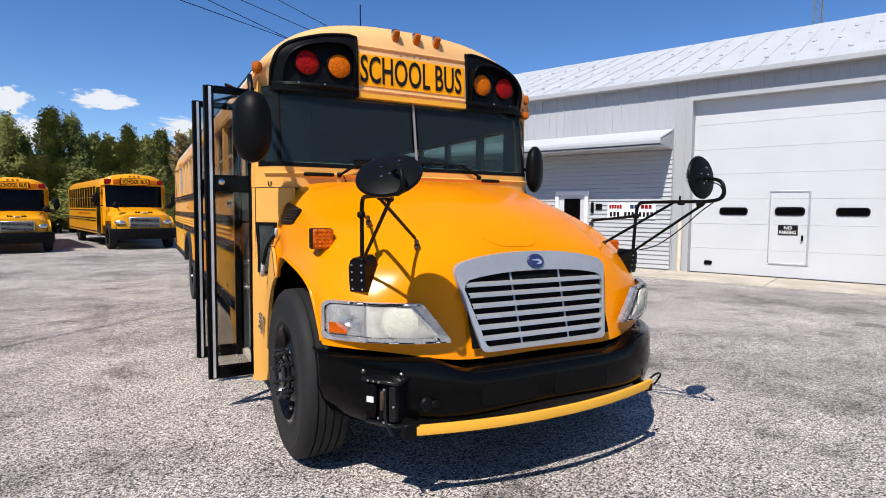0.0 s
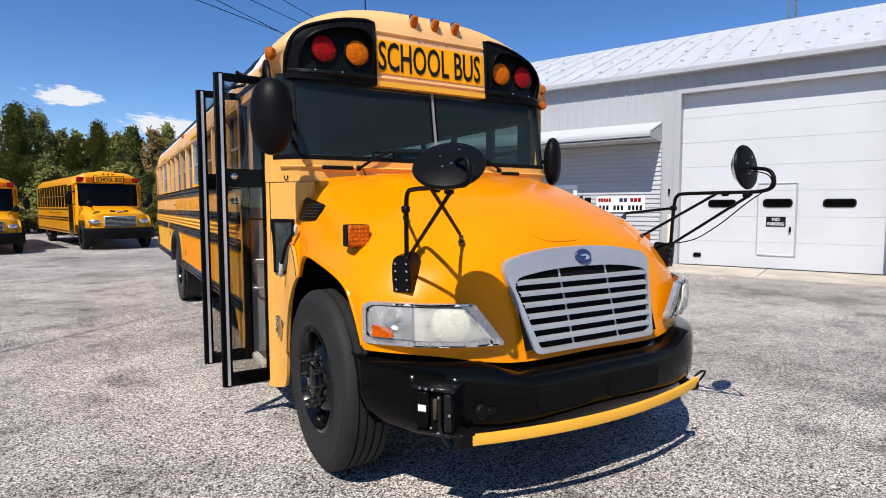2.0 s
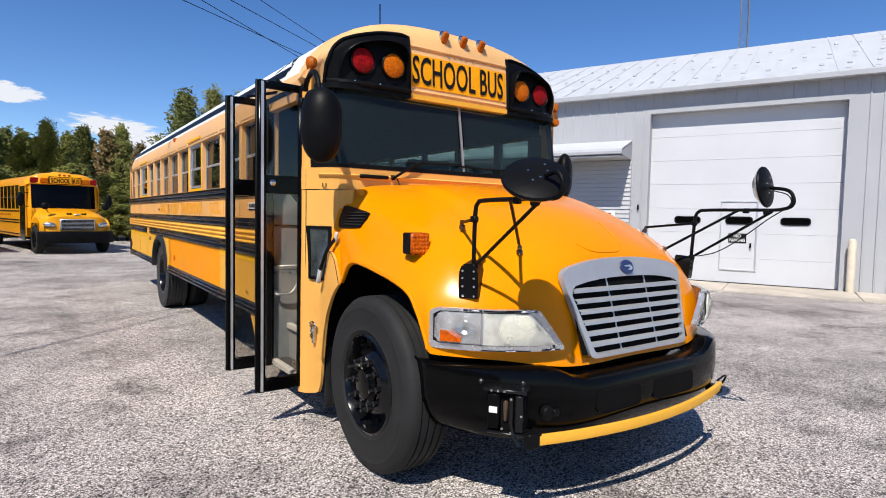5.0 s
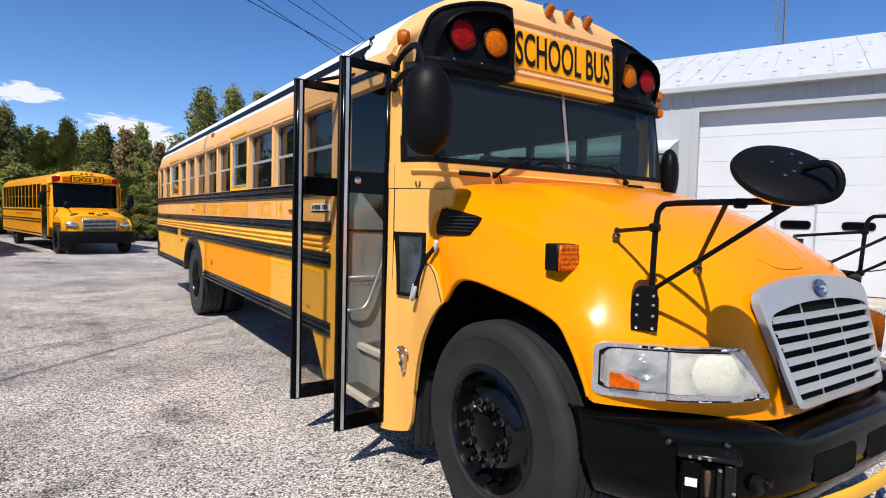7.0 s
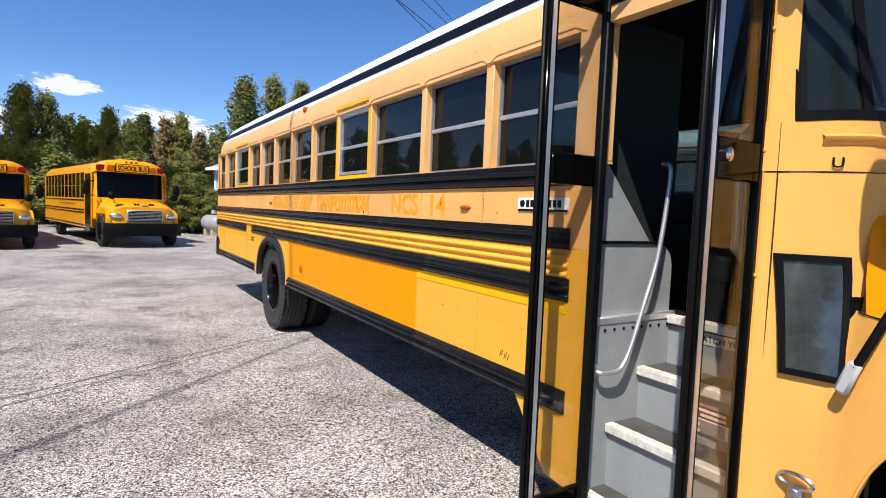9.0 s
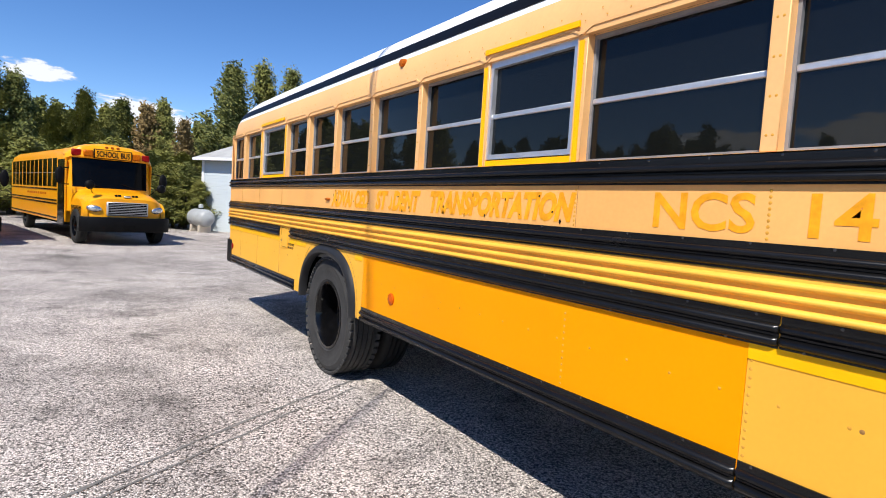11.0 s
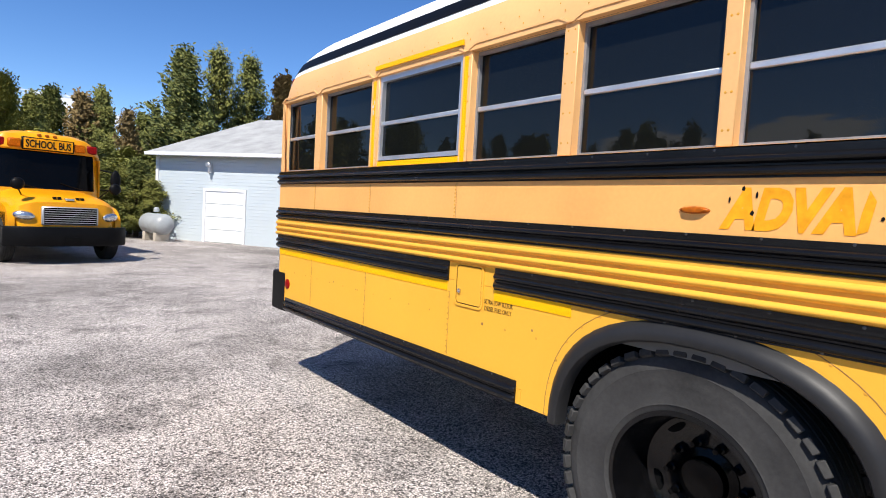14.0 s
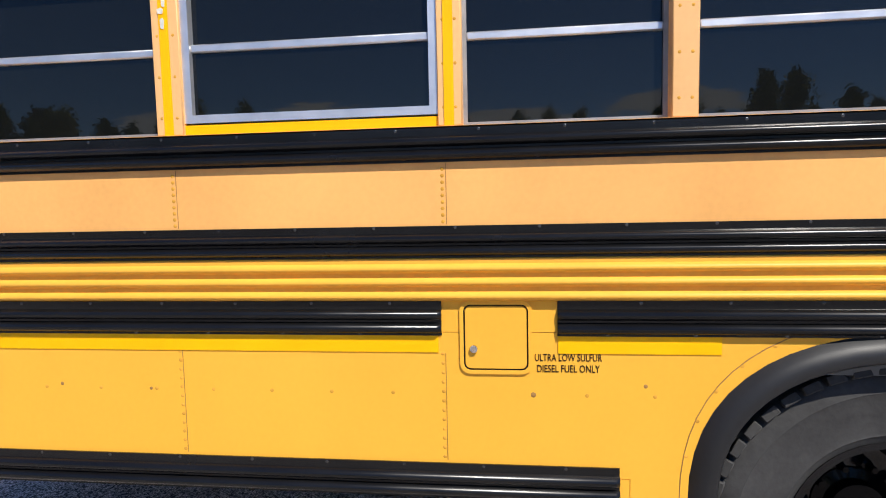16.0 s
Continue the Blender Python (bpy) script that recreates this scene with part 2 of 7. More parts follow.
def extrude(bm, outline, m, depth):
    """A flat outline (x, y) at the pose m, extruded along its local z."""
    lo = [bm.verts.new(m @ Vector((x, y, 0))) for x, y in outline]
    hi = [bm.verts.new(m @ Vector((x, y, depth))) for x, y in outline]
    bm.faces.new(lo[::-1])
    bm.faces.new(hi)
    for i in range(len(lo)):
        j = (i + 1) % len(lo)
        bm.faces.new((lo[i], lo[j], hi[j], hi[i]))
    return bm


def rounded(w, h, r, n=5):
    """The outline of a rounded rectangle round the origin."""
    out = []
    for cx, cy, a0 in ((w / 2 - r, h / 2 - r, 0), (-w / 2 + r, h / 2 - r, 90), (-w / 2 + r, -h / 2 + r, 180), (w / 2 - r, -h / 2 + r, 270)):
        for k in range(n + 1):
            a = radians(a0 + 90 * k / n)
            out.append((cx + r * math.cos(a), cy + r * math.sin(a)))
    return out


def ring(bm, outer, inner, m, depth):
    """A frame between two outlines of the same count."""
    n = len(outer)
    v = [[bm.verts.new(m @ Vector((x, y, z))) for x, y in o] for o in (outer, inner) for z in (0, depth)]
    o0, o1, i0, i1 = v
    for k in range(n):
        j = (k + 1) % n
        for a, b in ((o0, o1), (o1, i1), (i1, i0), (i0, o0)):
            bm.faces.new((a[k], a[j], b[j], b[k]))
    return bm


def grid(bm, rows, close=False):
    """Faces over rows of points."""
    vs = [[bm.verts.new(p) for p in r] for r in rows]
    for a, b in zip(vs, vs[1:]):
        for k in range(len(a) - (0 if close else 1)):
            k2 = (k + 1) % len(a)
            bm.faces.new((a[k], a[k2], b[k2], b[k]))
    return vs


def thick(bm, d, inside=None):
    """Gives a sheet a thickness on its inner side: away from the axis of the thing, or towards the point inside."""
    d = abs(d)
    bmesh.ops.recalc_face_normals(bm, faces=bm.faces)
    s = 0.0
    for f in bm.faces:
        c = f.calc_center_median()
        o = c - (Vector(inside) if inside else Vector((0, min(max(c.y, 4.8), 12.8), 1.2)))
        s += f.normal.dot(o) * f.calc_area()
    if s < 0:
        bmesh.ops.reverse_faces(bm, faces=bm.faces[:])
    bm.normal_update()
    old = list(bm.verts)
    rim = [e for e in bm.edges if len(e.link_faces) == 1]
    faces = list(bm.faces)
    inner = {v: bm.verts.new(v.co - v.normal * d) for v in old}
    for f in faces:
        bm.faces.new([inner[v] for v in reversed(f.verts)])
    for e in rim:
        a, b = e.verts
        bm.faces.new((a, b, inner[b], inner[a]))
    return bm


def words(body, m, w, h, depth=0.002, shear=0.0, bold=0.012):
    """Lettering that fills a box of w by h round the pose m, in its local x and y, as a bmesh."""
    cu = bpy.data.curves.new("words", "FONT")
    cu.body, cu.resolution_u, cu.shear, cu.offset = body, 3, shear, bold
    ob = bpy.data.objects.new("words", cu)
    me = bpy.data.meshes.new_from_object(ob)
    bpy.data.objects.remove(ob)
    bm = bmesh.new()
    bm.from_mesh(me)
    bpy.data.meshes.remove(me)
    xs, ys = [v.co.x for v in bm.verts], [v.co.y for v in bm.verts]
    for v in bm.verts:
        v.co = Vector((((v.co.x - min(xs)) / (max(xs) - min(xs)) - 0.5) * w, ((v.co.y - min(ys)) / (max(ys) - min(ys)) - 0.5) * h, 0))
    bmesh.ops.dissolve_limit(bm, angle_limit=0.01, verts=bm.verts[:], edges=bm.edges[:])
    made = bmesh.ops.extrude_face_region(bm, geom=bm.faces[:])
    for g in made["geom"]:
        if isinstance(g, bmesh.types.BMVert):
            g.co.z += depth
    bm.transform(m)
    return bm


SIDE = Matrix(((0, 0, -1, 0), (-1, 0, 0, 0), (0, 1, 0, 0), (0, 0, 0, 1)))   # local x to -y, y up, z to -x: writing on the side seen from -x
FRONT = Matrix(((1, 0, 0, 0), (0, 0, -1, 0), (0, 1, 0, 0), (0, 0, 0, 1)))   # local x to x, y up, z to -y: writing on a face seen from -y


def at(x, y, z, base=SIDE):
    return Matrix.Translation((x, y, z)) @ base


# ---- ground ----
def ground_material():
    m = bpy.data.materials.new("chip-seal asphalt")
    m.use_nodes = True
    n, l = m.node_tree.nodes, m.node_tree.links
    p = n["Principled BSDF"]
    p.inputs["Roughness"].default_value = 0.88
    p.inputs["Specular IOR Level"].default_value = 0.25
    tc = n.new("ShaderNodeTexCoord")

    def noise_tex(scale, detail=3, rough=0.6):
        t = n.new("ShaderNodeTexNoise")
        t.inputs["Scale"].default_value, t.inputs["Detail"].default_value, t.inputs["Roughness"].default_value = scale, detail, rough
        l.new(tc.outputs["Object"], t.inputs["Vector"])
        return t

    def ramp(src, stops):
        r = n.new("ShaderNodeValToRGB")
        r.color_ramp.elements[0].position, r.color_ramp.elements[0].color = stops[0][0], (*[stops[0][1]] * 3, 1)
        r.color_ramp.elements[1].position, r.color_ramp.elements[1].color = stops[-1][0], (*[stops[-1][1]] * 3, 1)
        for pos, v in stops[1:-1]:
            e = r.color_ramp.elements.new(pos)
            e.color = (v, v, v, 1)
        l.new(src, r.inputs[0])
        return r

    def mix(a, b, kind, f=1.0):
        x = n.new("ShaderNodeMix")
        x.data_type, x.blend_type = "RGBA", kind
        x.inputs[0].default_value = f
        l.new(a, x.inputs[6])
        l.new(b, x.inputs[7])
        return x.outputs[2]
    stones = n.new("ShaderNodeTexVoronoi")
    stones.inputs["Scale"].default_value = 105
    l.new(tc.outputs["Object"], stones.inputs["Vector"])
    sep = n.new("ShaderNodeSeparateColor")
    l.new(stones.outputs["Color"], sep.inputs[0])
    chips = ramp(sep.outputs[0], [(0.0, 0.07), (0.18, 0.14), (0.36, 0.60), (1.0, 0.78)])
    gaps = ramp(stones.outputs["Distance"], [(0.30, 1.0), (0.66, 0.36)])
    base = mix(chips.outputs[0], gaps.outputs[0], "MULTIPLY")
    grit = ramp(noise_tex(170, 2).outputs[0], [(0.40, 0.50), (0.52, 1.06)])
    base = mix(base, grit.outputs[0], "MULTIPLY")
    clumps = ramp(noise_tex(38, 3, 0.7).outputs[0], [(0.38, 0.66), (0.50, 1.0), (0.64, 1.14)])
    base = mix(base, clumps.outputs[0], "MULTIPLY")
    patches = ramp(noise_tex(0.30, 7, 0.68).outputs[0], [(0.34, 0.44), (0.45, 0.84), (0.54, 1.05), (0.68, 1.16)])
    blot = ramp(noise_tex(1.5, 6, 0.72).outputs[0], [(0.34, 0.50), (0.46, 0.96), (0.7, 1.12)])
    c = mix(base, patches.outputs[0], "MULTIPLY")
    c = mix(c, blot.outputs[0], "MULTIPLY")
    # faint curved tyre marks where vehicles turn
    fade = ramp(noise_tex(0.9, 4, 0.6).outputs[0], [(0.40, 0.84), (0.60, 1.0)])
    for cx, cy, rad, wide in ((-11.0, 9.0, 8.6, 0.11), (-11.0, 9.0, 10.5, 0.10), (-3.5, 22.0, 10.2, 0.12), (-3.5, 22.0, 8.3, 0.10), (6.0, -3.0, 9.4, 0.10), (-8.0, 2.5, 6.5, 0.12)):
        ds = n.new("ShaderNodeVectorMath")
        ds.operation = "DISTANCE"
        ds.inputs[1].default_value = (cx, cy, 0)
        l.new(tc.outputs["Object"], ds.inputs[0])
        near = n.new("ShaderNodeMath")
        near.operation = "COMPARE"
        near.inputs[1].default_value, near.inputs[2].default_value = rad, wide
        l.new(ds.outputs["Value"], near.inputs[0])
        mk = n.new("ShaderNodeMix")
        mk.data_type, mk.blend_type = "RGBA", "MULTIPLY"
        l.new(near.outputs[0], mk.inputs[0])
        l.new(c, mk.inputs[6])
        l.new(fade.outputs[0], mk.inputs[7])
        c = mk.outputs[2]
    warm = n.new("ShaderNodeMix")
    warm.data_type, warm.blend_type = "RGBA", "MULTIPLY"
    warm.inputs[0].default_value = 1
    warm.inputs[7].default_value = (1.32, 1.183, 1.088, 1)
    l.new(c, warm.inputs[6])
    l.new(warm.outputs[2], p.inputs["Base Color"])
    b = n.new("ShaderNodeBump")
    b.inputs["Strength"].default_value, b.inputs["Distance"].default_value = 0.55, 0.006
    l.new(stones.outputs["Distance"], b.inputs["Height"])
    b.invert = True
    l.new(b.outputs[0], p.inputs["Normal"])
    return m


ASPHALT = ground_material()
bm = bmesh.new()
grid(bm, [[Vector((x, y, 0)) for x in (-3000, -60, -20, 0, 20, 60, 3000)] for y in (-3000, -60, -20, 0, 20, 60, 3000)])
single("ground", bm, ASPHALT, "worn pale grey chip-seal asphalt yard", "ground", kind="structure")
TAR = mat("dark tar line", (0.17, 0.163, 0.153), 0.85, vary=0.4, scale=9)


def tar_line(pts, w):
    bm = bmesh.new()
    path = smooth_path([(x, y, 0) for x, y in pts], 10)
    rows = []
    for i, p in enumerate(path):
        d = (path[min(i + 1, len(path) - 1)] - path[max(i - 1, 0)]).normalized()
        o = Vector((-d.y, d.x, 0)) * w * (0.5 + 0.5 * noise.noise(p * 3))
        j = Vector((noise.noise(p * 2.1), noise.noise(p * 2.7), 0)) * 0.03
        rows.append([p - o + j + Vector((0, 0, 0.004)), p + o + j + Vector((0, 0, 0.004))])
    grid(bm, rows)
    return single("tar_seam", bm, TAR, "dark tar seam across the asphalt", "ground seam", kind="structure")


tar_line([(-7.5, 4.8), (-3.5, 7.12), (-1.6, 8.24), (-0.43, 8.95), (0.1, 9.24), (1.03, 9.75)], 0.022)
tar_line([(-7.5, 4.6), (-3.5, 6.95), (-1.6, 8.07), (-0.285, 8.87), (0.31, 9.21), (0.75, 9.46)], 0.016)

# ---- metal workshop with the large door; its wall runs along U from G ----
G0, UU, NN = Vector((11.65, 9.25, 0)), Vector((0.392, -0.92, 0)), Vector((-0.92, -0.392, 0))
WALLM = Matrix(((UU.x, 0, NN.x, G0.x), (UU.y, 0, NN.y, G0.y), (0, 1, 0, 0), (0, 0, 0, 1)))   # local x along the wall, y up, z towards the yard
CLAD = mat("pale grey metal cladding", (0.40, 0.405, 0.42), 0.5, vary=0.06, scale=1.2, streak=0.5)
SHOPWHITE = mat("white door panel", (0.57, 0.575, 0.59), 0.5, vary=0.06, scale=1.0)
ROOFWHITE = mat("white ribbed roof", (0.52, 0.53, 0.545), 0.5, vary=0.08, scale=2)
SIDING = mat("white lap siding", (0.44, 0.445, 0.455), 0.55, vary=0.05, scale=1.5)
CONCRETE = mat("stained concrete", (0.50, 0.44, 0.36), 0.85, vary=0.35, scale=1.3, bump=0.3)
TRIMW = mat("white metal trim", (0.75, 0.75, 0.76), 0.45, vary=0.05)


def wbox(bm, x0, x1, z0, z1, d0, d1, bevel=0.0):
    return obox(bm, WALLM @ Matrix.Translation(((x0 + x1) / 2, (z0 + z1) / 2, (d0 + d1) / 2)), x1 - x0, z1 - z0, abs(d1 - d0), bevel)


shop = thing("workshop", tuple(G0), "pale grey metal workshop with a white roof and large overhead door", "building", kind="structure")
bm = bmesh.new()
for a in ((-14, -0.02, 0, 4.62), (-0.02, 4.05, 4.12, 4.62), (4.05, 16, 0, 4.62)):
    wbox(bm, *a[:2], *a[2:], -0.12, 0)
part("wall", bm, CLAD, shop, "pale grey ribbed metal wall")
bm = bmesh.new()
x = -13.9
while x < 16:
    if x < -0.1 or x > 4.2:
        wbox(bm, x, x + 0.035, 0.02, 4.6, 0, 0.022, 0.006)
    else:
        wbox(bm, x, x + 0.035, 4.22, 4.6, 0, 0.022, 0.006)
    x += 0.2286
part("wall_ribs", bm, CLAD, shop)
bm = bmesh.new()
wbox(bm, -0.10, 0.0, 0, 4.20, -0.28, 0.028)
wbox(bm, 4.03, 4.13, 0, 4.20, -0.28, 0.028)
wbox(bm, 0.0, 4.03, 4.10, 4.20, -0.28, 0.028)
part("door_surround", bm, CLAD, shop)
# roof: a slope rising away from the eave
RISE = 0.375
bm = bmesh.new()
rows = []
for d, z in ((0.22, 4.64), (0.22, 4.68), (-6.0, 4.70 + 6.36 * RISE)):
    rows.append([WALLM @ Vector((x, z, d)) for x in (-14.3, 16.3)])
grid(bm, rows)
rows = [[WALLM @ Vector((x, z, d)) for x in (-14.3, 16.3)] for d, z in ((-6.0, 4.70 + 6.36 * RISE), (-12.5, 4.6))]
grid(bm, rows)
part("roof", thick(bm, -0.05), ROOFWHITE, shop, "white ribbed metal roof")
bm = bmesh.new()
x = -14.2
while x < 16.2:
    a, b = WALLM @ Vector((x, 4.692, 0.22)), WALLM @ Vector((x, 4.712 + 6.36 * RISE, -6.0))
    m = look((a + b) / 2, b)
    obox(bm, m, 0.025, 0.006, (b - a).length)
    x += 0.6
part("roof_ribs", bm, ROOFWHITE, shop)
bm = bmesh.new()
for x in range(-28, 32):
    for k, dd in ((0, 0.05), (1, -1.6), (2, -3.5)):
        z = 4.72 + (0.36 - dd) * RISE
        obox(bm, WALLM @ Matrix.Translation((x * 0.5 + 0.2 * k, z + 0.04, dd)), 0.09, 0.05, 0.05, 0.01)
part("snow_guards", bm, ROOFWHITE, shop)
bm = bmesh.new()
wbox(bm, -14.3, 16.3, 4.54, 4.66, 0.18, 0.27, 0.01)
wbox(bm, -14.3, 16.3, 4.56, 4.60, 0.0, 0.20)
part("gutter", bm, CLAD, shop)
bm = bmesh.new()
for x in (-14.0, 15.9):
    wbox(bm, x, x + 0.1, 0, 4.6, -12, -0.12)
wbox(bm, -14, 16, 0, 4.6, -12.1, -12)
part("wall", bm, CLAD, shop)

# overhead door
og = thing("overhead_door", tuple(WALLM @ Vector((2.0, 0, -0.25))), "large white sectional garage door with slot windows", "garage door", kind="structure")
for k in range(7):
    bm = bmesh.new()
    z0 = 0.02 + k * 0.585
    wbox(bm, 0.0, 4.03, z0, z0 + 0.582, -0.27, -0.22, 0.003)
    part("panel", bm, SHOPWHITE, og)
for x0, x1, z0, z1 in ((0.62, 1.22, 1.40, 1.58), (1.76, 2.34, 1.40, 1.59), (2.89, 3.48, 1.40, 1.58), (0.32, 0.50, 0.20, 0.31)):
    c = WALLM @ Matrix.Translation(((x0 + x1) / 2, (z0 + z1) / 2, -0.222))
    w, h = x1 - x0, z1 - z0
    bm = bmesh.new()
    ring(bm, rounded(w, h, min(w, h) * 0.42), rounded(w - 0.06, h - 0.06, min(w, h) * 0.3), c, 0.02)
    wf = part("window", bm, SATIN, og, "dark rounded slot window")
    bm = bmesh.new()
    extrude(bm, rounded(w - 0.05, h - 0.05, min(w, h) * 0.3), c, 0.008)
    part("pane", bm, BLACK, wf)
bm = bmesh.new()
for a in ((1.655, 1.675, 0.36, 1.95), (2.40, 2.44, 0.30, 1.95), (1.675, 2.40, 1.925, 1.95), (1.675, 2.40, 0.30, 0.335)):
    wbox(bm, *a, -0.222, -0.20, 0.004)
wd = part("wicket_door", bm, ALU, og, "small pass door framed in worn metal")
bm = bmesh.new()
wbox(bm, 1.84, 2.22, 0.965, 1.19, -0.222, -0.21)
np_ = part("no_parking_sign", bm, INK, og, "black sign reading NO PARKING in white")
part("lettering", words("NO", WALLM @ Matrix.Translation((2.03, 1.13, -0.209)), 0.15, 0.075), WHITEPAINT, np_)
part("lettering", words("PARKING", WALLM @ Matrix.Translation((2.03, 1.03, -0.209)), 0.32, 0.075), WHITEPAINT, np_)
bm = bmesh.new()
wbox(bm, 2.29, 2.33, 0.85, 0.97, -0.22, -0.17, 0.005)
part("handle", bm, SATIN, og)

# lean-to office front with awning
of = thing("office_front", tuple(WALLM @ Vector((-2.5, 0, 0.1))), "white lap-sided office front under a metal awning", "building front", kind="structure")
bm = bmesh.new()
wbox(bm, -9.0, -3.52, 0, 2.98, 0.0, 0.018)
wbox(bm, -2.56, -0.42, 0, 2.98, 0.0, 0.018)
wbox(bm, -3.52, -2.56, 2.0, 2.98, 0.0, 0.018)
sid = part("siding", bm, SIDING, of, "white lap siding")
for k in range(26):
    z = 0.05 + k * 0.112
    for a, b in ((-9.0, -3.52), (-2.56, -0.42)) if z < 1.95 else ((-9.0, -0.42),):
        bm = bmesh.new()
        obox(bm, WALLM @ Matrix.Translation(((a + b) / 2, z + 0.056, 0.037)) @ pose(0, 0, 0, -13), b - a, 0.108, 0.014)
        part("board", bm, SIDING, sid)
bm = bmesh.new()
rows = [[WALLM @ Vector((x, z, d)) for x in (-9.2, -0.43)] for d, z in ((0.95, 3.10), (0.95, 3.15), (0.0, 3.44))]
grid(bm, rows)
aw = part("awning", thick(bm, -0.04), ROOFWHITE, of, "white metal awning with a ribbed top")
bm = bmesh.new()
x = -9.1
while x < -0.5:
    a, b = WALLM @ Vector((x, 3.158, 0.95)), WALLM @ Vector((x, 3.448, 0.0))
    obox(bm, look((a + b) / 2, b), 0.04, 0.025, (b - a).length)
    x += 0.3
part("awning_ribs", bm, ROOFWHITE, aw)
bm = bmesh.new()
wbox(bm, -9.2, -0.43, 3.04, 3.125, 0.93, 0.99, 0.01)
wbox(bm, -9.2, -0.45, 2.99, 3.02, 0.03, 0.95)
part("fascia", bm, CLAD, aw)
bm = bmesh.new()
extrude(bm, [(0.0, 2.985), (0.0, 3.42), (0.94, 3.13), (0.94, 3.03)], WALLM @ Matrix(((0, 0, 1, -0.45), (0, 1, 0, 0), (1, 0, 0, 0), (0, 0, 0, 1))), 0.02)
part("end_plate", bm, CLAD, aw)
bm = bmesh.new()
wbox(bm, -3.52, -3.42, 0, 2.0, 0.0, 0.10)
wbox(bm, -2.66, -2.56, 0, 2.0, 0.0, 0.10)
wbox(bm, -3.42, -2.66, 1.9, 2.0, 0.0, 0.10)
dr = part("office_door", bm, TRIMW, of, "white framed office door with a dark pane")
bm = bmesh.new()
wbox(bm, -3.42, -2.66, 0.05, 1.9, 0.0, 0.04)
part("leaf", bm, SHOPWHITE, dr)
bm = bmesh.new()
wbox(bm, -3.27, -2.8, 0.95, 1.80, 0.03, 0.055)
part("pane", bm, BLACK, dr)
bm = bmesh.new()
wbox(bm, -2.02, -0.78, 1.28, 1.68, 0.06, 0.075)
sg_ = part("sign_board", bm, WHITEPAINT, of, "white sign with red, blue and black bars")
for x0, word_w, n, m in ((-1.97, 0.34, 5, REDLENS), (-1.50, 0.10, 1, WHITEPAINT), (-1.42, 0.22, 2, BLUEBADGE), (-1.14, 0.28, 3, REDLENS)):
    for k in range(n):
        bm = bmesh.new()
        wbox(bm, x0 + word_w * k / n, x0 + word_w * (k + 0.82) / n, 1.535, 1.635, 0.074, 0.08, 0.004)
        part("sign_mark", bm, m, sg_)
for k in range(12):
    if k not in (3, 7):
        bm = bmesh.new()
        wbox(bm, -1.95 + 0.095 * k, -1.888 + 0.095 * k, 1.33, 1.45, 0.074, 0.08, 0.004)
        part("sign_mark", bm, INK, sg_)
bm = bmesh.new()
wbox(bm, -2.48, -2.40, 1.42, 1.70, 0.05, 0.12, 0.02)
wbox(bm, -2.35, -2.18, 1.50, 1.66, 0.05, 0.07)
part("wall_lamp", bm, SATIN, of)
bm = bmesh.new()
wbox(bm, -0.24, -0.20, 1.72, 1.85, 0.02, 0.06, 0.01)
part("door_bell", bm, SATIN, of)

# concrete apron, bollards, mast
bm = bmesh.new()
for a, b in ((-9, -3.2), (-3.17, -0.5), (-0.47, 1.9), (1.93, 4.3), (4.33, 9)):
    obox(bm, WALLM @ Matrix.Translation(((a + b) / 2, 0.005, 0.85)), b - a, 0.03, 1.75, 0.008)
single("apron", bm, CONCRETE, "stained concrete apron before the workshop", "concrete apron", kind="structure")
IVORY = mat("cream painted steel", (0.66, 0.58, 0.45), 0.5, vary=0.15, scale=5)
for x in (4.22, -0.18):
    c = WALLM @ Vector((x, 0, 0.18 if x > 0 else 0.10))
    bm = bmesh.new()
    if x > 0:
        lathe(bm, [(0.075, 0), (0.075, 1.08), (0.06, 1.13), (0.03, 1.15), (0, 1.155)], Matrix.Translation(c), 20)
    else:
        lathe(bm, [(0.05, 0), (0.05, 1.2), (0.04, 1.23), (0, 1.24)], Matrix.Translation(c), 16)
    single("bollard", bm, IVORY, "cream painted steel bollard beside the garage door", "bollard", group="bollards", at=tuple(c))
MAST = Vector((27.2, 15.0, 0))
bm = bmesh.new()
for k in range(3):
    a = radians(120 * k)
    tube(bm, [MAST + Vector((0.22 * math.cos(a), 0.22 * math.sin(a), 0)), MAST + Vector((0.22 * math.cos(a), 0.22 * math.sin(a), 26))], 0.03, 6)
for k in range(86):
    z = 0.3 * k
    for j in range(3):
        a, b = radians(120 * j), radians(120 * (j + 1))
        tube(bm, [MAST + Vector((0.22 * math.cos(a), 0.22 * math.sin(a), z)), MAST + Vector((0.22 * math.cos(b), 0.22 * math.sin(b), z + 0.3))], 0.012, 4)
single("lattice_mast", bm, mat("dull galvanised steel", (0.16, 0.17, 0.18), 0.6, vary=0.2), "thin grey lattice radio mast behind the workshop", "mast", at=tuple(MAST))

# ---- shed beyond the yard ----
S0, S1 = Vector((3.6, 31.0, 0)), Vector((7.4, 25.0, 0))
SU = (S1 - S0).normalized()
SN = Vector((SU.y, -SU.x, 0))
SHM = Matrix(((SU.x, 0, SN.x, S0.x), (SU.y, 0, SN.y, S0.y), (0, 1, 0, 0), (0, 0, 0, 1)))
BLUESIDE = mat("pale blue-white lap siding", (0.52, 0.575, 0.605), 0.55, vary=0.05, scale=1.0)
SHINGLE = mat("weathered grey shingles", (0.36, 0.36, 0.35), 0.85, vary=0.3, scale=2, bump=0.3)


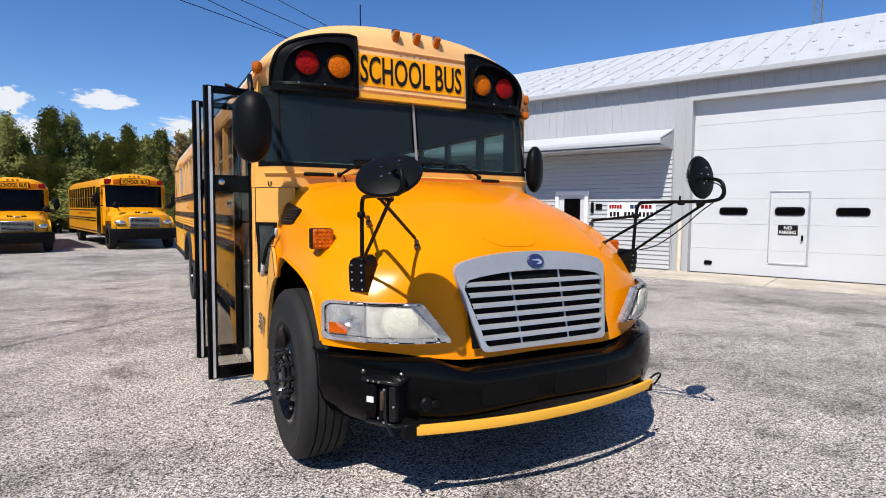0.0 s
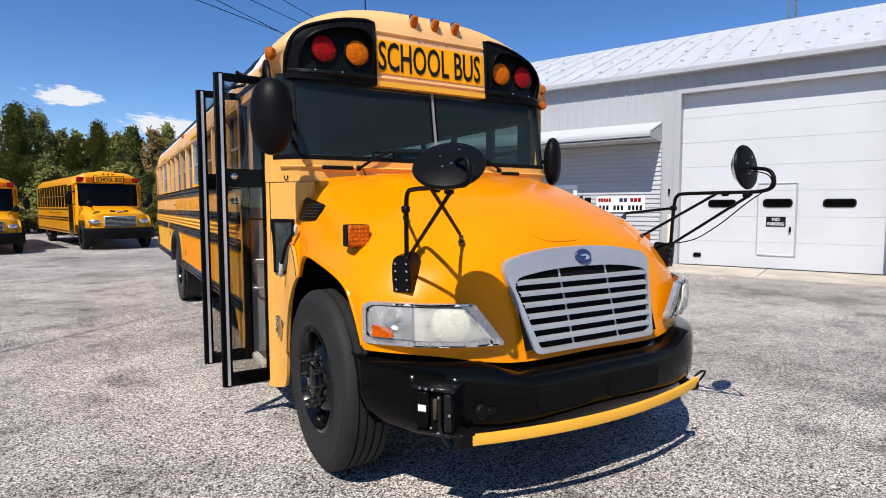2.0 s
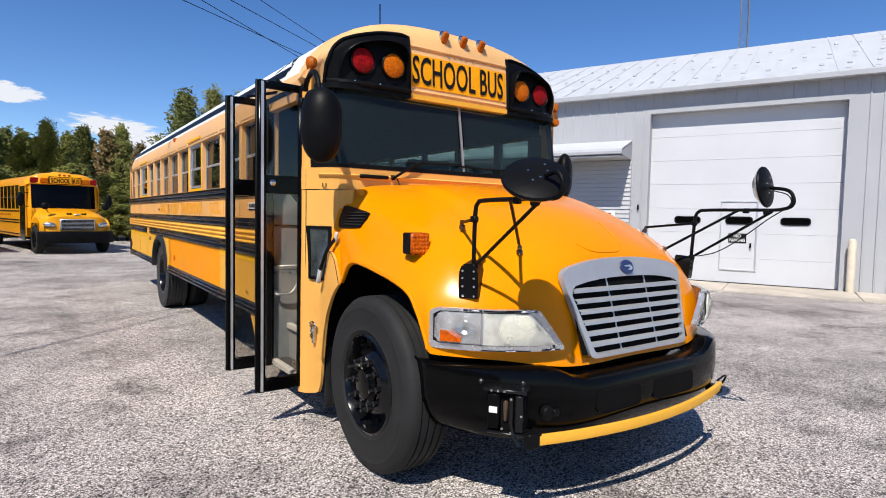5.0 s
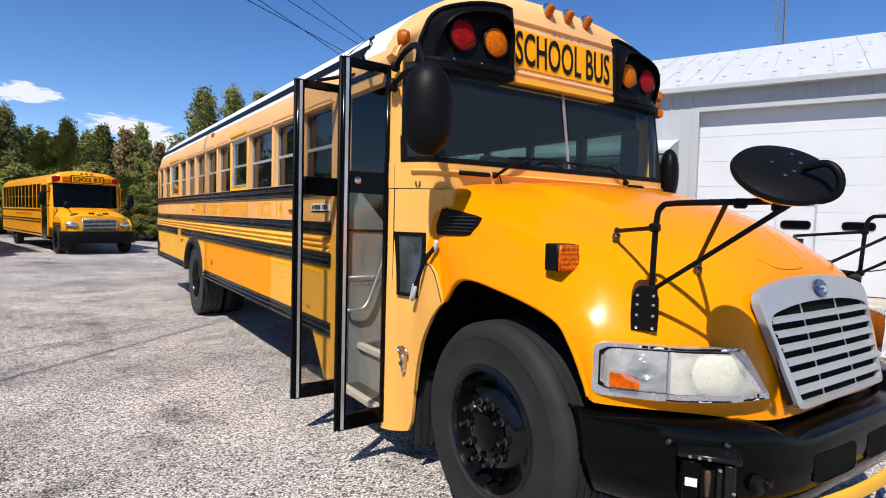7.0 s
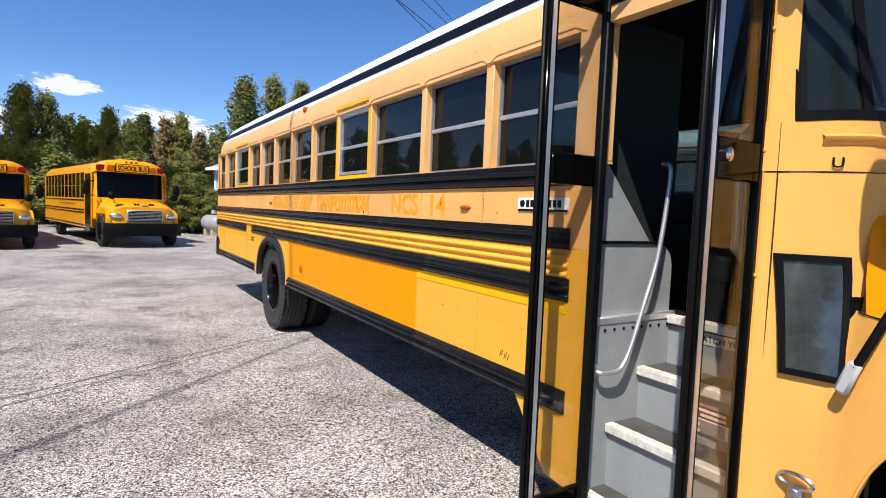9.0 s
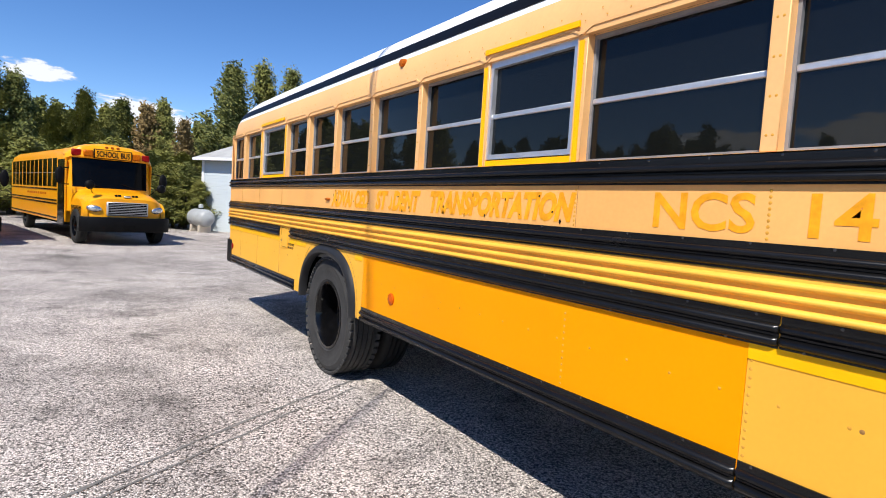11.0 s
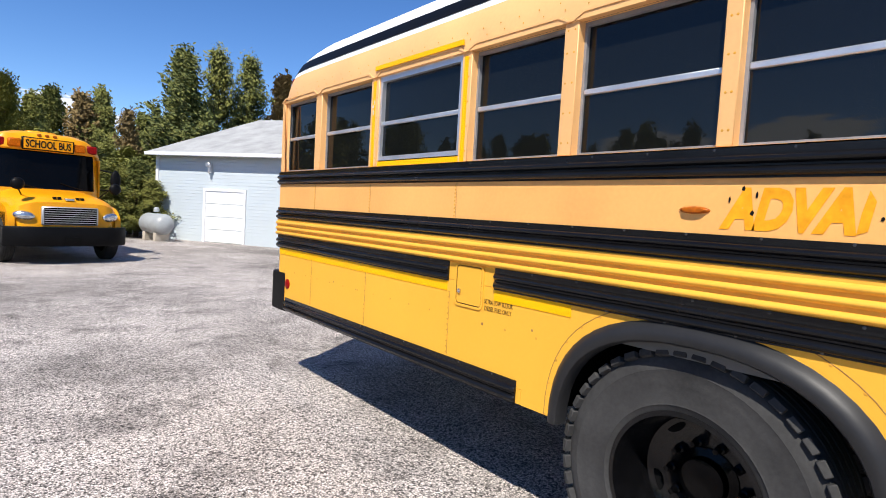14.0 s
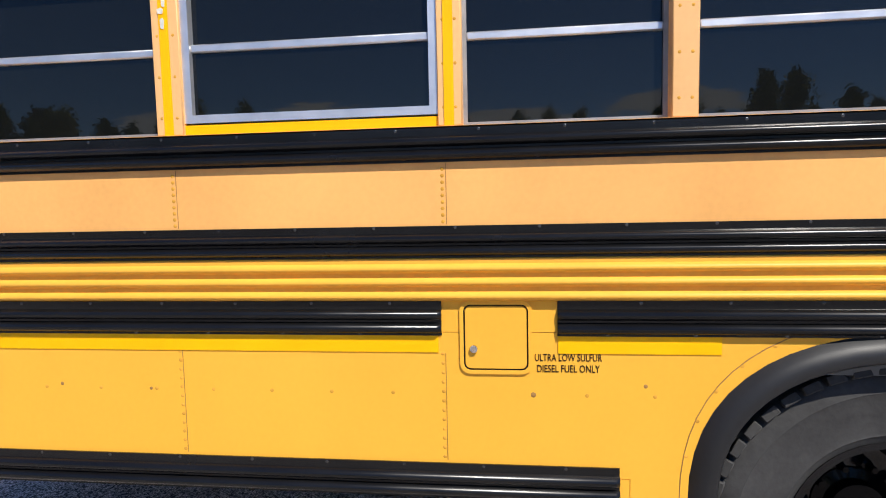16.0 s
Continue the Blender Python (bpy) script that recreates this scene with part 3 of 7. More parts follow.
def sbox(bm, x0, x1, z0, z1, d0, d1, bevel=0.0):
    return obox(bm, SHM @ Matrix.Translation(((x0 + x1) / 2, (z0 + z1) / 2, (d0 + d1) / 2)), x1 - x0, z1 - z0, abs(d1 - d0), bevel)


shed = thing("shed", tuple(S0), "long pale blue lap-sided shed with a grey roof", "shed", kind="structure")
bm = bmesh.new()
sbox(bm, 0, 18, 0, 2.95, -0.1, 0)
sbox(bm, 0, 0.1, 0, 2.95, -9, -0.1)
sbox(bm, 0, 18, 0, 2.95, -9.1, -9)
sbox(bm, 17.9, 18, 0, 2.95, -9, -0.1)
part("wall", bm, BLUESIDE, shed)
for k in range(26):
    z = 0.1 + 0.11 * k
    bm = bmesh.new()
    sbox(bm, 0, 18, z, z + 0.106, 0, 0.010, 0.003)
    part("board", bm, BLUESIDE, shed)
bm = bmesh.new()
for dd, zz in (((0.35, -4.5), (2.98, 4.93)), ((-4.5, -9.3), (4.93, 2.9))):
    grid(bm, [[SHM @ Vector((x, z, d)) for x in ((-0.25, 18.25) if abs(d + 4.5) > 1 else (0.9, 18.25))] for d, z in zip(dd, zz)])
grid(bm, [[SHM @ Vector(p) for p in r] for r in (((-0.25, 2.98, 0.35), (0.9, 4.93, -4.5)), ((-0.25, 2.98, -9.3), (0.9, 4.93, -4.5)))])
part("roof", thick(bm, -0.06), SHINGLE, shed, "weathered grey shingle roof")
bm = bmesh.new()
sbox(bm, -0.28, 18.2, 2.90, 3.02, 0.30, 0.40, 0.01)
sbox(bm, -0.1, 0.02, 0, 2.95, -0.02, 0.05)
part("gutter", bm, TRIMW, shed)
for x0, x1, z1, tag in ((2.1, 3.65, 1.75, "white garage door in the shed"), (6.0, 8.6, 2.55, "white roller door")):
    bm = bmesh.new()
    sbox(bm, x0 - 0.1, x0, 0, z1 + 0.1, 0.0, 0.06)
    sbox(bm, x1, x1 + 0.1, 0, z1 + 0.1, 0.0, 0.06)
    sbox(bm, x0, x1, z1, z1 + 0.1, 0.0, 0.06)
    if z1 > 2.3:
        sbox(bm, x0 - 0.3, x1 + 0.3, z1 + 0.02, z1 + 0.42, 0.05, 0.45, 0.08)
    dd = part("shed_door", bm, TRIMW, shed, tag)
    for k in range(4):
        bm = bmesh.new()
        sbox(bm, x0, x1, 0.02 + k * z1 / 4, (k + 1) * z1 / 4, 0.01, 0.035, 0.006)
        part("panel", bm, WHITEPAINT, dd)
bm = bmesh.new()
sbox(bm, 2.25, 2.35, 2.35, 2.6, 0.0, 0.2, 0.03)
sbox(bm, 2.2, 2.4, 2.55, 2.72, 0.1, 0.25, 0.04)
part("flood_lamp", bm, ALU, shed)
TANKM = SHM @ Matrix.Translation((0.95, 0.56, 1.0)) @ pose(0, 0, 0, 0, 68, 0)
bm = bmesh.new()
lathe(bm, [(0, -0.80), (0.20, -0.775), (0.29, -0.69), (0.345, -0.55), (0.345, 0.55), (0.29, 0.69), (0.20, 0.775), (0, 0.80)], TANKM, 28)
tank = single("gas_tank", bm, mat("silver-grey tank paint", (0.36, 0.38, 0.39), 0.4, vary=0.2), "silver-grey horizontal gas tank beside the shed", "gas tank", at=tuple(SHM @ Vector((0.95, 0, 1.0))))
for d in (-0.42, 0.42):
    c = TANKM @ Vector((0, 0, d))
    bm = bmesh.new()
    obox(bm, Matrix.Translation((c.x, c.y, 0.14)) @ pose(0, 0, 0, 0, 0, 20), 0.5, 0.14, 0.28, 0.01)
    part("foot", bm, CONCRETE, tank)
bm = bmesh.new()
lathe(bm, [(0.09, 0), (0.09, 0.10), (0.06, 0.15), (0, 0.16)], SHM @ Matrix.Translation((0.95, 0.95, 1.0)) @ pose(0, 0, 0, -90), 16)
part("valve_dome", bm, MATS["silver-grey tank paint"], tank)


# ---- the school bus that the camera passes ----
XC, HW = 1.878, 1.213                      # the middle line and half the width of the body
bus = thing("school_bus", (XC, 8, 0), "yellow conventional school bus, faded paint, entrance doors standing open", "school bus")
ORG[bus.name] = Vector((0, 8, 0))
# window openings on one side, from the front to the rear: where each begins and ends
WIN = [(5.10, 5.71), (5.775, 6.40), (6.455, 7.205), (7.264, 7.869), (7.92, 8.535), (8.58, 9.195), (9.252, 9.85), (9.905, 10.486), (10.556, 11.12), (11.19, 11.95), (12.035, 12.69), (12.78, 13.32)]
SILL, HEAD, REAR = 1.668, 2.2, 13.45


def roof_at(a, y=0.0, out=0.0):
    """A point of the roof's cross-section; a runs from 0 (one side) to 180 degrees (the other)."""
    c, s = math.cos(radians(a)), math.sin(radians(a))
    return Vector((-math.copysign(abs(c) ** (2 / 2.8), c) * (HW + out), y, HEAD + (0.67 + out) * s))


# roof skin, in a yellow band at each side and a white top, rounded off at the rear
def inset(y):
    """How far the body draws in towards its rear end."""
    return float(np.interp(y, (12.95, 13.15, 13.28, 13.38, 13.44, 13.48, 13.495), (0, 0.004, 0.018, 0.05, 0.095, 0.16, 0.24)))


def roof_in(a, y, out=0.0):
    p, d = roof_at(a, y, out), inset(y)
    return Vector((p.x * (HW - d) / HW, y, HEAD + (p.z - HEAD) * (0.67 - 1.15 * d) / 0.67))


ys = [4.42, 4.7, 5.5, 7, 8.5, 10, 11.5, 12.6, 13.0, 13.1, 13.2, 13.25, 13.30, 13.34, 13.38, 13.41, 13.44, 13.46, 13.48, 13.495]
for side, (a0, a1) in (("eave", (0, 17.5)), ("top", (17.5, 162.5)), ("eave", (162.5, 180))):
    bm = bmesh.new()
    n = 26 if side == "top" else 6
    grid(bm, [[roof_in(a0 + (a1 - a0) * k / n, y) for k in range(n + 1)] for y in ys])
    part("roof" if side == "top" else "eave_panel", thick(bm, 0.03), WHITE if side == "top" else FADED, bus, "white painted roof" if side == "top" else "")
for a0, a1 in ((21, 28.5), (151.5, 159)):
    bm = bmesh.new()
    grid(bm, [[roof_in(a0 + (a1 - a0) * k / 3, y, 0.005) for k in range(4)] for y in (4.75, 4.9, 6, 8, 10, 12, 12.9, 13.1, 13.25, 13.36)])
    part("roof_stripe", thick(bm, 0.003), SATIN, bus, "black stripe along the roof edge")
    bm = bmesh.new()
    far = 1 if a0 < 90 else -1
    grid(bm, [[roof_at((24 if far > 0 else 156) + far * (g * w + 4 * k), 4.72 + 0.42 * g, 0.004) for k in range(2)] for g, w in ((0.0, 26), (0.35, 30), (0.7, 24), (1.0, 6))])
    part("roof_mark", thick(bm, 0.003), SATIN, bus, "black painted mark on the white roof")

for half in (1, -1):
    bm = bmesh.new()
    grid(bm, [[Vector((-half * (HW - inset(y)), y, z)) for z in (0.592, 0.9, 1.3, 1.7, 2.0, 2.2)] for y in (13.30, 13.34, 13.38, 13.41, 13.44, 13.46, 13.48, 13.495)])
    part("rear_corner", thick(bm, 0.02), FADED, bus)
bm = boxes((-0.975, 0.975, 13.46, 13.495, 0.59, 1.3), (-0.975, -0.42, 13.46, 13.495, 1.3, 2.45), (0.42, 0.975, 13.46, 13.495, 1.3, 2.45), (-0.42, 0.42, 13.46, 13.495, 2.2, 2.60), (-0.7, -0.42, 13.46, 13.495, 2.45, 2.58), (0.42, 0.7, 13.46, 13.495, 2.45, 2.58))
part("rear_wall", bm, FADED, bus)
part("rear_window", boxes((-0.42, 0.42, 13.47, 13.476, 1.3, 2.2)), SIDEGLASS, bus)
part("rear_bumper", boxes((-1.218, 1.218, 13.175, 13.42, 0.575, 0.885), bevel=0.012), SATIN, bus, "black steel rear bumper wrapping the corner")

# lining sheet under the roof, coloured as dark as the shaded cabin
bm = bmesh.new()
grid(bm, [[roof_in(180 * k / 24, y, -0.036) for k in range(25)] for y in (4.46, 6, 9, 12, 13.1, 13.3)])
part("headlining", bm, LINING, bus, "headlining under the roof, cabin shade in its colour")

# ---- right-hand side, which the camera passes, and the plainer far side ----
def bulge(c):
    return math.copysign(abs(c) ** 0.833, c)


def arch_line(cy, half, z0, top, n=18):
    return [(cy + half * bulge(math.cos(math.pi * k / n)), z0 + (top - z0) * bulge(math.sin(math.pi * k / n))) for k in range(n + 1)]


def panel(name, outline, material, x=-HW, depth=-0.03, label=""):
    """A sheet on the near side, from (y, z) corners."""
    bm = bmesh.new()
    extrude(bm, [(-y, z) for y, z in outline], at(x, 0, 0), depth)
    return part(name, bm, material, bus, label)


low = 0.592
panel("skirt_panel", [(4.97, 0.27), (5.19, 0.29), (5.42, low), (6.42, low), (6.42, 1.08), (4.97, 1.08)], PALE, label="sun-bleached yellow lower side panel")
panel("skirt_panel", [(6.422, low), (9.218, low), (9.218, 1.08), (6.422, 1.08)], FRESH, label="freshly painted orange-yellow lower side panel")
arch = arch_line(9.905, 0.555, low, 1.06)
panel("skirt_panel", [(9.22, low)] + arch[::-1] + [(10.66, low), (10.66, 0.66), (13.30, 0.66), (13.30, 1.08), (9.22, 1.08)], PALE, label="bleached lower side panel with wheel arch")
panel("skirt_panel", [(10.662, low), (13.20, low), (13.20, 0.658), (10.662, 0.658)], PALE)
panel("belt_panel", [(4.97, 1.082), (13.34, 1.082), (13.34, 1.30), (4.97, 1.30)], PALE)
panel("belt_panel", [(4.97, 1.302), (13.34, 1.302), (13.34, SILL), (4.97, SILL)], PEACH, label="chalky peach-coloured side panel")
edges = [4.97] + [v for w in WIN for v in w] + [13.36]
for i in range(0, len(edges), 2):
    bm = boxes((-HW + 0.008, -HW + 0.085, edges[i], edges[i + 1], SILL, HEAD + 0.01), bevel=0.003)
    part("window_post", bm, FADED, bus)
    if i in (6, 8, 18, 20):
        m0 = (edges[i] + edges[i + 1]) / 2
        part("tape_strip", boxes((-HW + 0.005, -HW + 0.009, m0 - 0.012, m0 + 0.016, SILL, HEAD - 0.02)), TAPE, bus)
part("window_sill", boxes((-HW, -HW + 0.085, 4.97, 13.34, SILL - 0.012, SILL - 0.001)), FADED, bus)
part("window_header", boxes((-HW + 0.006, -HW + 0.085, 4.97, 13.34, HEAD + 0.001, HEAD + 0.02)), FADED, bus)
for yy0, yy1 in ((7.264, 7.869), (11.19, 11.95)):
    part("tape_strip", boxes((-HW + 0.018, -HW + 0.03, yy0, yy1, SILL + 0.001, SILL + 0.03)), TAPE, bus)
    part("tape_strip", boxes((-HW - 0.012, -HW - 0.003, yy0 - 0.02, yy1 + 0.02, HEAD + 0.035, HEAD + 0.06)), TAPE, bus)


def window(y0, y1, x=-HW, inward=1, tint=None):
    """A split sliding sash: an aluminium frame and two tinted panes."""
    s = inward
    emergency = abs(y0 - 7.264) < 0.01 or abs(y0 - 11.19) < 0.01
    up = 0.034 if emergency else 0.0
    z0, z1, zm, w = SILL + 0.002 + up, HEAD, 1.925, 0.024 if emergency else 0.012
    bm = bmesh.new()
    rect = [[(-b, c), (-a, c), (-a, d), (-b, d)] for a, b, c, d in ((y0, y1, z0, z1), (y0 + w, y1 - w, z0 + w, z1 - w * 1.3))]
    ring(bm, rect[0], rect[1], at(x + 0.03 * s, 0, 0), (0.034 if emergency else 0.026) * s)
    fr = part("window", bm, ALU if emergency else DULLALU, bus, "aluminium sash window with tinted glass")
    part("meeting_rail", boxes((x + 0.004 * s, x + 0.028 * s, y0 + w, y1 - w, zm - 0.014, zm + 0.010), bevel=0.004), ALU, fr)
    for a, b, d in ((z0 + w, zm - 0.014, 0.014), (zm + 0.010, z1 - w * 1.3, 0.022)):
        p = part("pane", boxes((x + d * s, x + (d + 0.004) * s, y0 + w, y1 - w, a, b)), tint or SIDEGLASS, fr)
        p.visible_shadow = False
    return fr


for y0, y1 in WIN:
    window(y0, y1, -HW + (0.022 if abs(y0 - 7.264) < 0.01 or abs(y0 - 11.19) < 0.01 else 0.045))
for y, z, w, h in ((11.996, 1.995, 0.012, 0.03), (12.0, 2.03, 0.018, 0.016), (11.99, 2.055, 0.010, 0.026)):
    bm = bmesh.new()
    extrude(bm, [(-w / 2, -h / 2), (w * 0.3, -h * 0.6), (w / 2, h * 0.2), (w * 0.1, h / 2), (-w * 0.6, h * 0.3)], at(-HW + 0.006, y, z), 0.003)
    part("torn_tape", bm, NOSING, bus, "torn scrap of white tape")
# slanting cover of the rearmost window
panel("corner_gusset", [(13.27, SILL), (13.33, SILL), (13.33, HEAD), (13.32, HEAD)], FADED, x=-HW + 0.003, depth=0.006)
# rain gutter lip over the windows
for y0, y1 in WIN:
    bm = bmesh.new()
    extrude(bm, [(-y0 + 0.035, 0), (-y0 - 0.02, 0.035), (-y1 + 0.02, 0.035), (-y1 - 0.035, 0), (-y1 - 0.02, 0.0), (-y1 + 0.03, 0.025), (-y0 - 0.03, 0.025), (-y0 + 0.02, 0.0)], at(-HW + 0.002, 0, HEAD + 0.0), 0.006)
    part("drip_rail", bm, FADED, bus)


def rail(name, y0, y1, z0, z1, ribs, material, proud=0.024, x=-HW, s=1, label=""):
    """A pressed rail along the side: flat flanges and rounded ribs with valleys between them."""
    lo, hi, wide = (0.06, 0.16, 0.80) if ribs == 2 else (0.0, 0.02, 0.66)
    n = ribs * 12
    prof = [(0.0, z0), (0.006, z0)]
    for k in range(n + 1):
        f = k / n
        g = (f * ribs) % 1.0 if k < n else 1.0
        up = math.sin(math.pi * min(1.0, g / wide)) ** 0.6 if g < wide else 0.0
        up = up if ribs == 2 else 0.14 + 0.86 * up
        prof.append((0.006 + (proud - 0.006) * up, z0 + (z1 - z0) * (lo + (1 - lo - hi) * f)))
    prof += [(0.006, z1), (0.0, z1)]
    bm = bmesh.new()
    rows = [[Vector((x - s * d, y, z)) for d, z in prof] for y in (y0, y0 + 0.012, (y0 + y1) / 2, y1 - 0.012, y1)]
    for r in (rows[0], rows[-1]):
        for p in r:
            p.x = x - s * (abs(p.x - x) * 0.55)
    vs = grid(bm, rows)
    bm.faces.new(vs[0])
    bm.faces.new(vs[-1])
    return part(name, bm, material, bus, label)


rail("rub_rail", 5.09, 13.36, 1.567, 1.662, 2, RAILBLACK, label="black rub rail under the windows")
rail("rub_rail", 5.10, 13.36, 1.297, 1.388, 2, RAILBLACK)
rail("ribbed_panel", 5.10, 13.36, 1.174, 1.296, 3, RIBYEL, 0.024, label="three pressed yellow ribs")
rail("rub_rail", 5.09, 6.33, 1.073, 1.172, 2, RAILBLACK, 0.026)
rail("rub_rail", 6.335, 10.862, 1.072, 1.172, 2, RAILBLACK)
rail("rub_rail", 11.19, 13.34, 1.072, 1.172, 2, RAILBLACK)
rail("skirt_rail", 5.08, 6.42, 0.589, 0.692, 2, RAILBLACK, label="black rail along the skirt")
rail("skirt_rail", 6.425, 9.215, 0.589, 0.692, 2, RAILBLACK)
rail("skirt_rail", 10.69, 13.165, 0.589, 0.692, 2, RAILBLACK)
for y0, y1 in ((5.1, 6.42), (9.24, 9.36), (10.42, 10.86), (11.2, 13.3)):
    part("tape_strip", boxes((-HW - 0.003, -HW + 0.001, y0, y1, 1.022, 1.073)), TAPE, bus, "bright yellow reflective strip")
# rubber flare round the rear wheel arch
bm = bmesh.new()
rows = []
for k in range(25):
    a = math.pi * k / 24
    c, s = bulge(math.cos(a)), bulge(math.sin(a))
    rows.append([Vector((-HW - d, 9.907 + (0.565 + r) * c, low - 0.01 + (0.468 + r) * s)) for d, r in ((-0.03, -0.040), (0.020, -0.040), (0.034, -0.032), (0.038, -0.018), (0.034, 0.0), (0.020, 0.018), (0.006, 0.028), (0.0, 0.033))])
grid(bm, rows)
part("wheel_arch_flare", thick(bm, 0.006), FLARE, bus, "black rubber flare over the rear wheel")
bm = bmesh.new()
tube(bm, [Vector((-HW, 9.905 + 0.622 * bulge(math.cos(a)), low + 0.535 * bulge(math.sin(a)))) for a in (math.pi * k / 30 for k in range(31)) if bulge(math.sin(a)) < 0.93], 0.0016, 5)
part("arch_seam", bm, mat("rusty seam", (0.30, 0.15, 0.04), 0.8, vary=0.4, scale=20), bus)
# wheel well walls, with the arch's shadow in their colour
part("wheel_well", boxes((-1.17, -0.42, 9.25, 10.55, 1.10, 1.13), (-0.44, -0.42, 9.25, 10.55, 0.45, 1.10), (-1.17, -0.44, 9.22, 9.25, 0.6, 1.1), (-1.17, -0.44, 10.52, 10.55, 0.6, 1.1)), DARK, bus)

# lamps, reflectors, fuel door and writing on the side
def bullet(y, z, x=-HW, r=0.03, long=0.05):
    bm = bmesh.new()
    lathe(bm, [(r * 1.15, 0), (r * 1.15, 0.008), (r, 0.012), (r * 0.8, 0.03), (0, 0.036)], at(x, y, z) @ Matrix.Diagonal((long / r, 0.62, 0.55, 1)), 16)
    return part("side_lamp", bm, DIRTYAMBER, bus, "small amber side marker lamp")


bullet(9.95, 1.464, r=0.017, long=0.045)
bullet(5.905, 1.465, r=0.017, long=0.045)
for y in (8.83, 13.36):
    bm = bmesh.new()
    lathe(bm, [(0.03, 0), (0.03, 0.02), (0.024, 0.042), (0.0, 0.05)], at(-1.165 if y < 13 else -1.11, min(y, 13.3), 2.375) @ pose(0, 0, 0, 0, 0, 0), 14)
    part("clearance_lamp", bm, REDLENS if y > 13 else DIRTYAMBER, bus, "small clearance lamp on the eave")
for y, z, m, r in ((8.768, 0.82, ORANGE, 0.036), (13.13, 0.80, REDLENS, 0.035)):
    bm = bmesh.new()
    lathe(bm, [(r * 1.1, 0), (r * 1.1, 0.006), (r, 0.009), (0.004, 0.012), (0.004, 0.014), (0, 0.014)], at(-HW, y, z), 24)
    part("reflector", bm, m, bus, "round reflector on the side")
bm = bmesh.new()
ring(bm, rounded(0.206, 0.212, 0.03), rounded(0.184, 0.19, 0.02), at(-HW, 11.035, 1.067), 0.006)
part("fuel_door_frame", bm, PALE, bus)
bm = bmesh.new()
extrude(bm, rounded(0.174, 0.18, 0.016), at(-HW + 0.001, 11.035, 1.067), 0.005)
fuel = part("fuel_door", bm, PALE, bus, "yellow fuel door with a small lock")
bm = bmesh.new()
lathe(bm, [(0.011, 0), (0.011, 0.008), (0.0, 0.009)], at(-HW - 0.005, 11.098, 1.035), 12)
part("lock", bm, STEEL, fuel)
bm = bmesh.new()
ring(bm, rounded(0.186, 0.192, 0.02), rounded(0.177, 0.183, 0.017), at(-HW, 11.035, 1.067), 0.003)
part("fuel_door_gap", bm, DARK, bus)
for line, z, w in (("ULTRA LOW SULFUR", 1.010, 0.186), ("DIESEL FUEL ONLY", 0.978, 0.174)):
    part("lettering", words(line, at(-HW - 0.001, 10.832, z), w, 0.021, 0.0008, 0.0, 0.0), INK, bus, "black fuel lettering")
part("lettering", words("NCS", at(-HW - 0.001, 6.625, 1.477), 0.37, 0.13, 0.0006, 0.0, 0.02), GHOST, bus, "faded orange lettering")
part("lettering", words("14", at(-HW - 0.001, 6.20, 1.477), 0.17, 0.13, 0.0006, 0.0, 0.02), GHOST, bus)
for word, y0, y1 in (("ADVA", 9.867, 9.50), ("CED", 9.425, 9.178), ("ST", 9.073, 8.888), ("DENT", 8.825, 8.468)):
    part("lettering", words(word, at(-HW - 0.001, (y0 + y1) / 2, 1.472), y0 - y1, 0.132, 0.0006, 0.26, 0.055), GHOST, bus, "peeling orange lettering")
part("lettering", words("TRANSPORTATION", at(-HW - 0.001, 7.775, 1.473), 1.16, 0.132, 0.0006, 0.26, 0.055), GHOST, bus, "peeling orange lettering")
for outline in ([(-9.50, 1.41), (-9.475, 1.42), (-9.462, 1.50), (-9.478, 1.53), (-9.492, 1.47)], [(-8.885, 1.43), (-8.868, 1.408), (-8.838, 1.415), (-8.828, 1.47), (-8.842, 1.50), (-8.856, 1.44)]):
    bm = bmesh.new()
    extrude(bm, outline, at(-HW - 0.001, 0, 0), 0.0006)
    part("worn_letter", bm, GHOST, bus, "worn remnant of an orange letter")
chip = random.Random(21)
CHIPS = [(9.84, 1.50), (9.80, 1.535), (9.76, 1.515), (9.77, 1.46), (9.445, 1.455), (9.205, 1.53), (9.19, 1.445), (8.75, 1.50), (8.70, 1.455), (8.69, 1.41), (8.60, 1.435), (8.595, 1.41), (8.52, 1.50), (8.21, 1.45), (8.0, 1.41), (7.93, 1.52), (7.82, 1.415), (7.66, 1.50), (7.55, 1.43), (7.42, 1.52), (7.33, 1.45), (7.28, 1.41)]
for y, z in CHIPS:
    w, h = chip.uniform(0.003, 0.007), chip.uniform(0.004, 0.013)
    bm = bmesh.new()
    extrude(bm, [(-w, -h * 0.6), (w * 0.4, -h), (w, h * 0.1), (w * 0.2, h), (-w * 0.7, h * 0.5)], at(-HW - 0.0012, y, z), 0.0008)
    part("paint_chip", bm, INK, bus, "dark chip in the paint")
bm = bmesh.new()
extrude(bm, rounded(0.34, 0.06, 0.006), at(-HW, 5.285, 1.487), 0.004)
badge = part("badge", bm, WHITEPAINT, bus, "pale maker's plate with black marks")
bm = bmesh.new()
lathe(bm, [(0.017, 0.0), (0.017, 0.002), (0, 0.002)], at(-HW - 0.004, 5.42, 1.49), 16)
for k in range(8):
    if k != 4:
        box(bm, -HW - 0.006, -HW - 0.003, 5.372 - 0.03 * k, 5.392 - 0.03 * k, 1.474, 1.506)
box(bm, -HW - 0.006, -HW - 0.003, 5.12, 5.45, 1.455, 1.465)
part("badge_mark", bm, INK, badge)

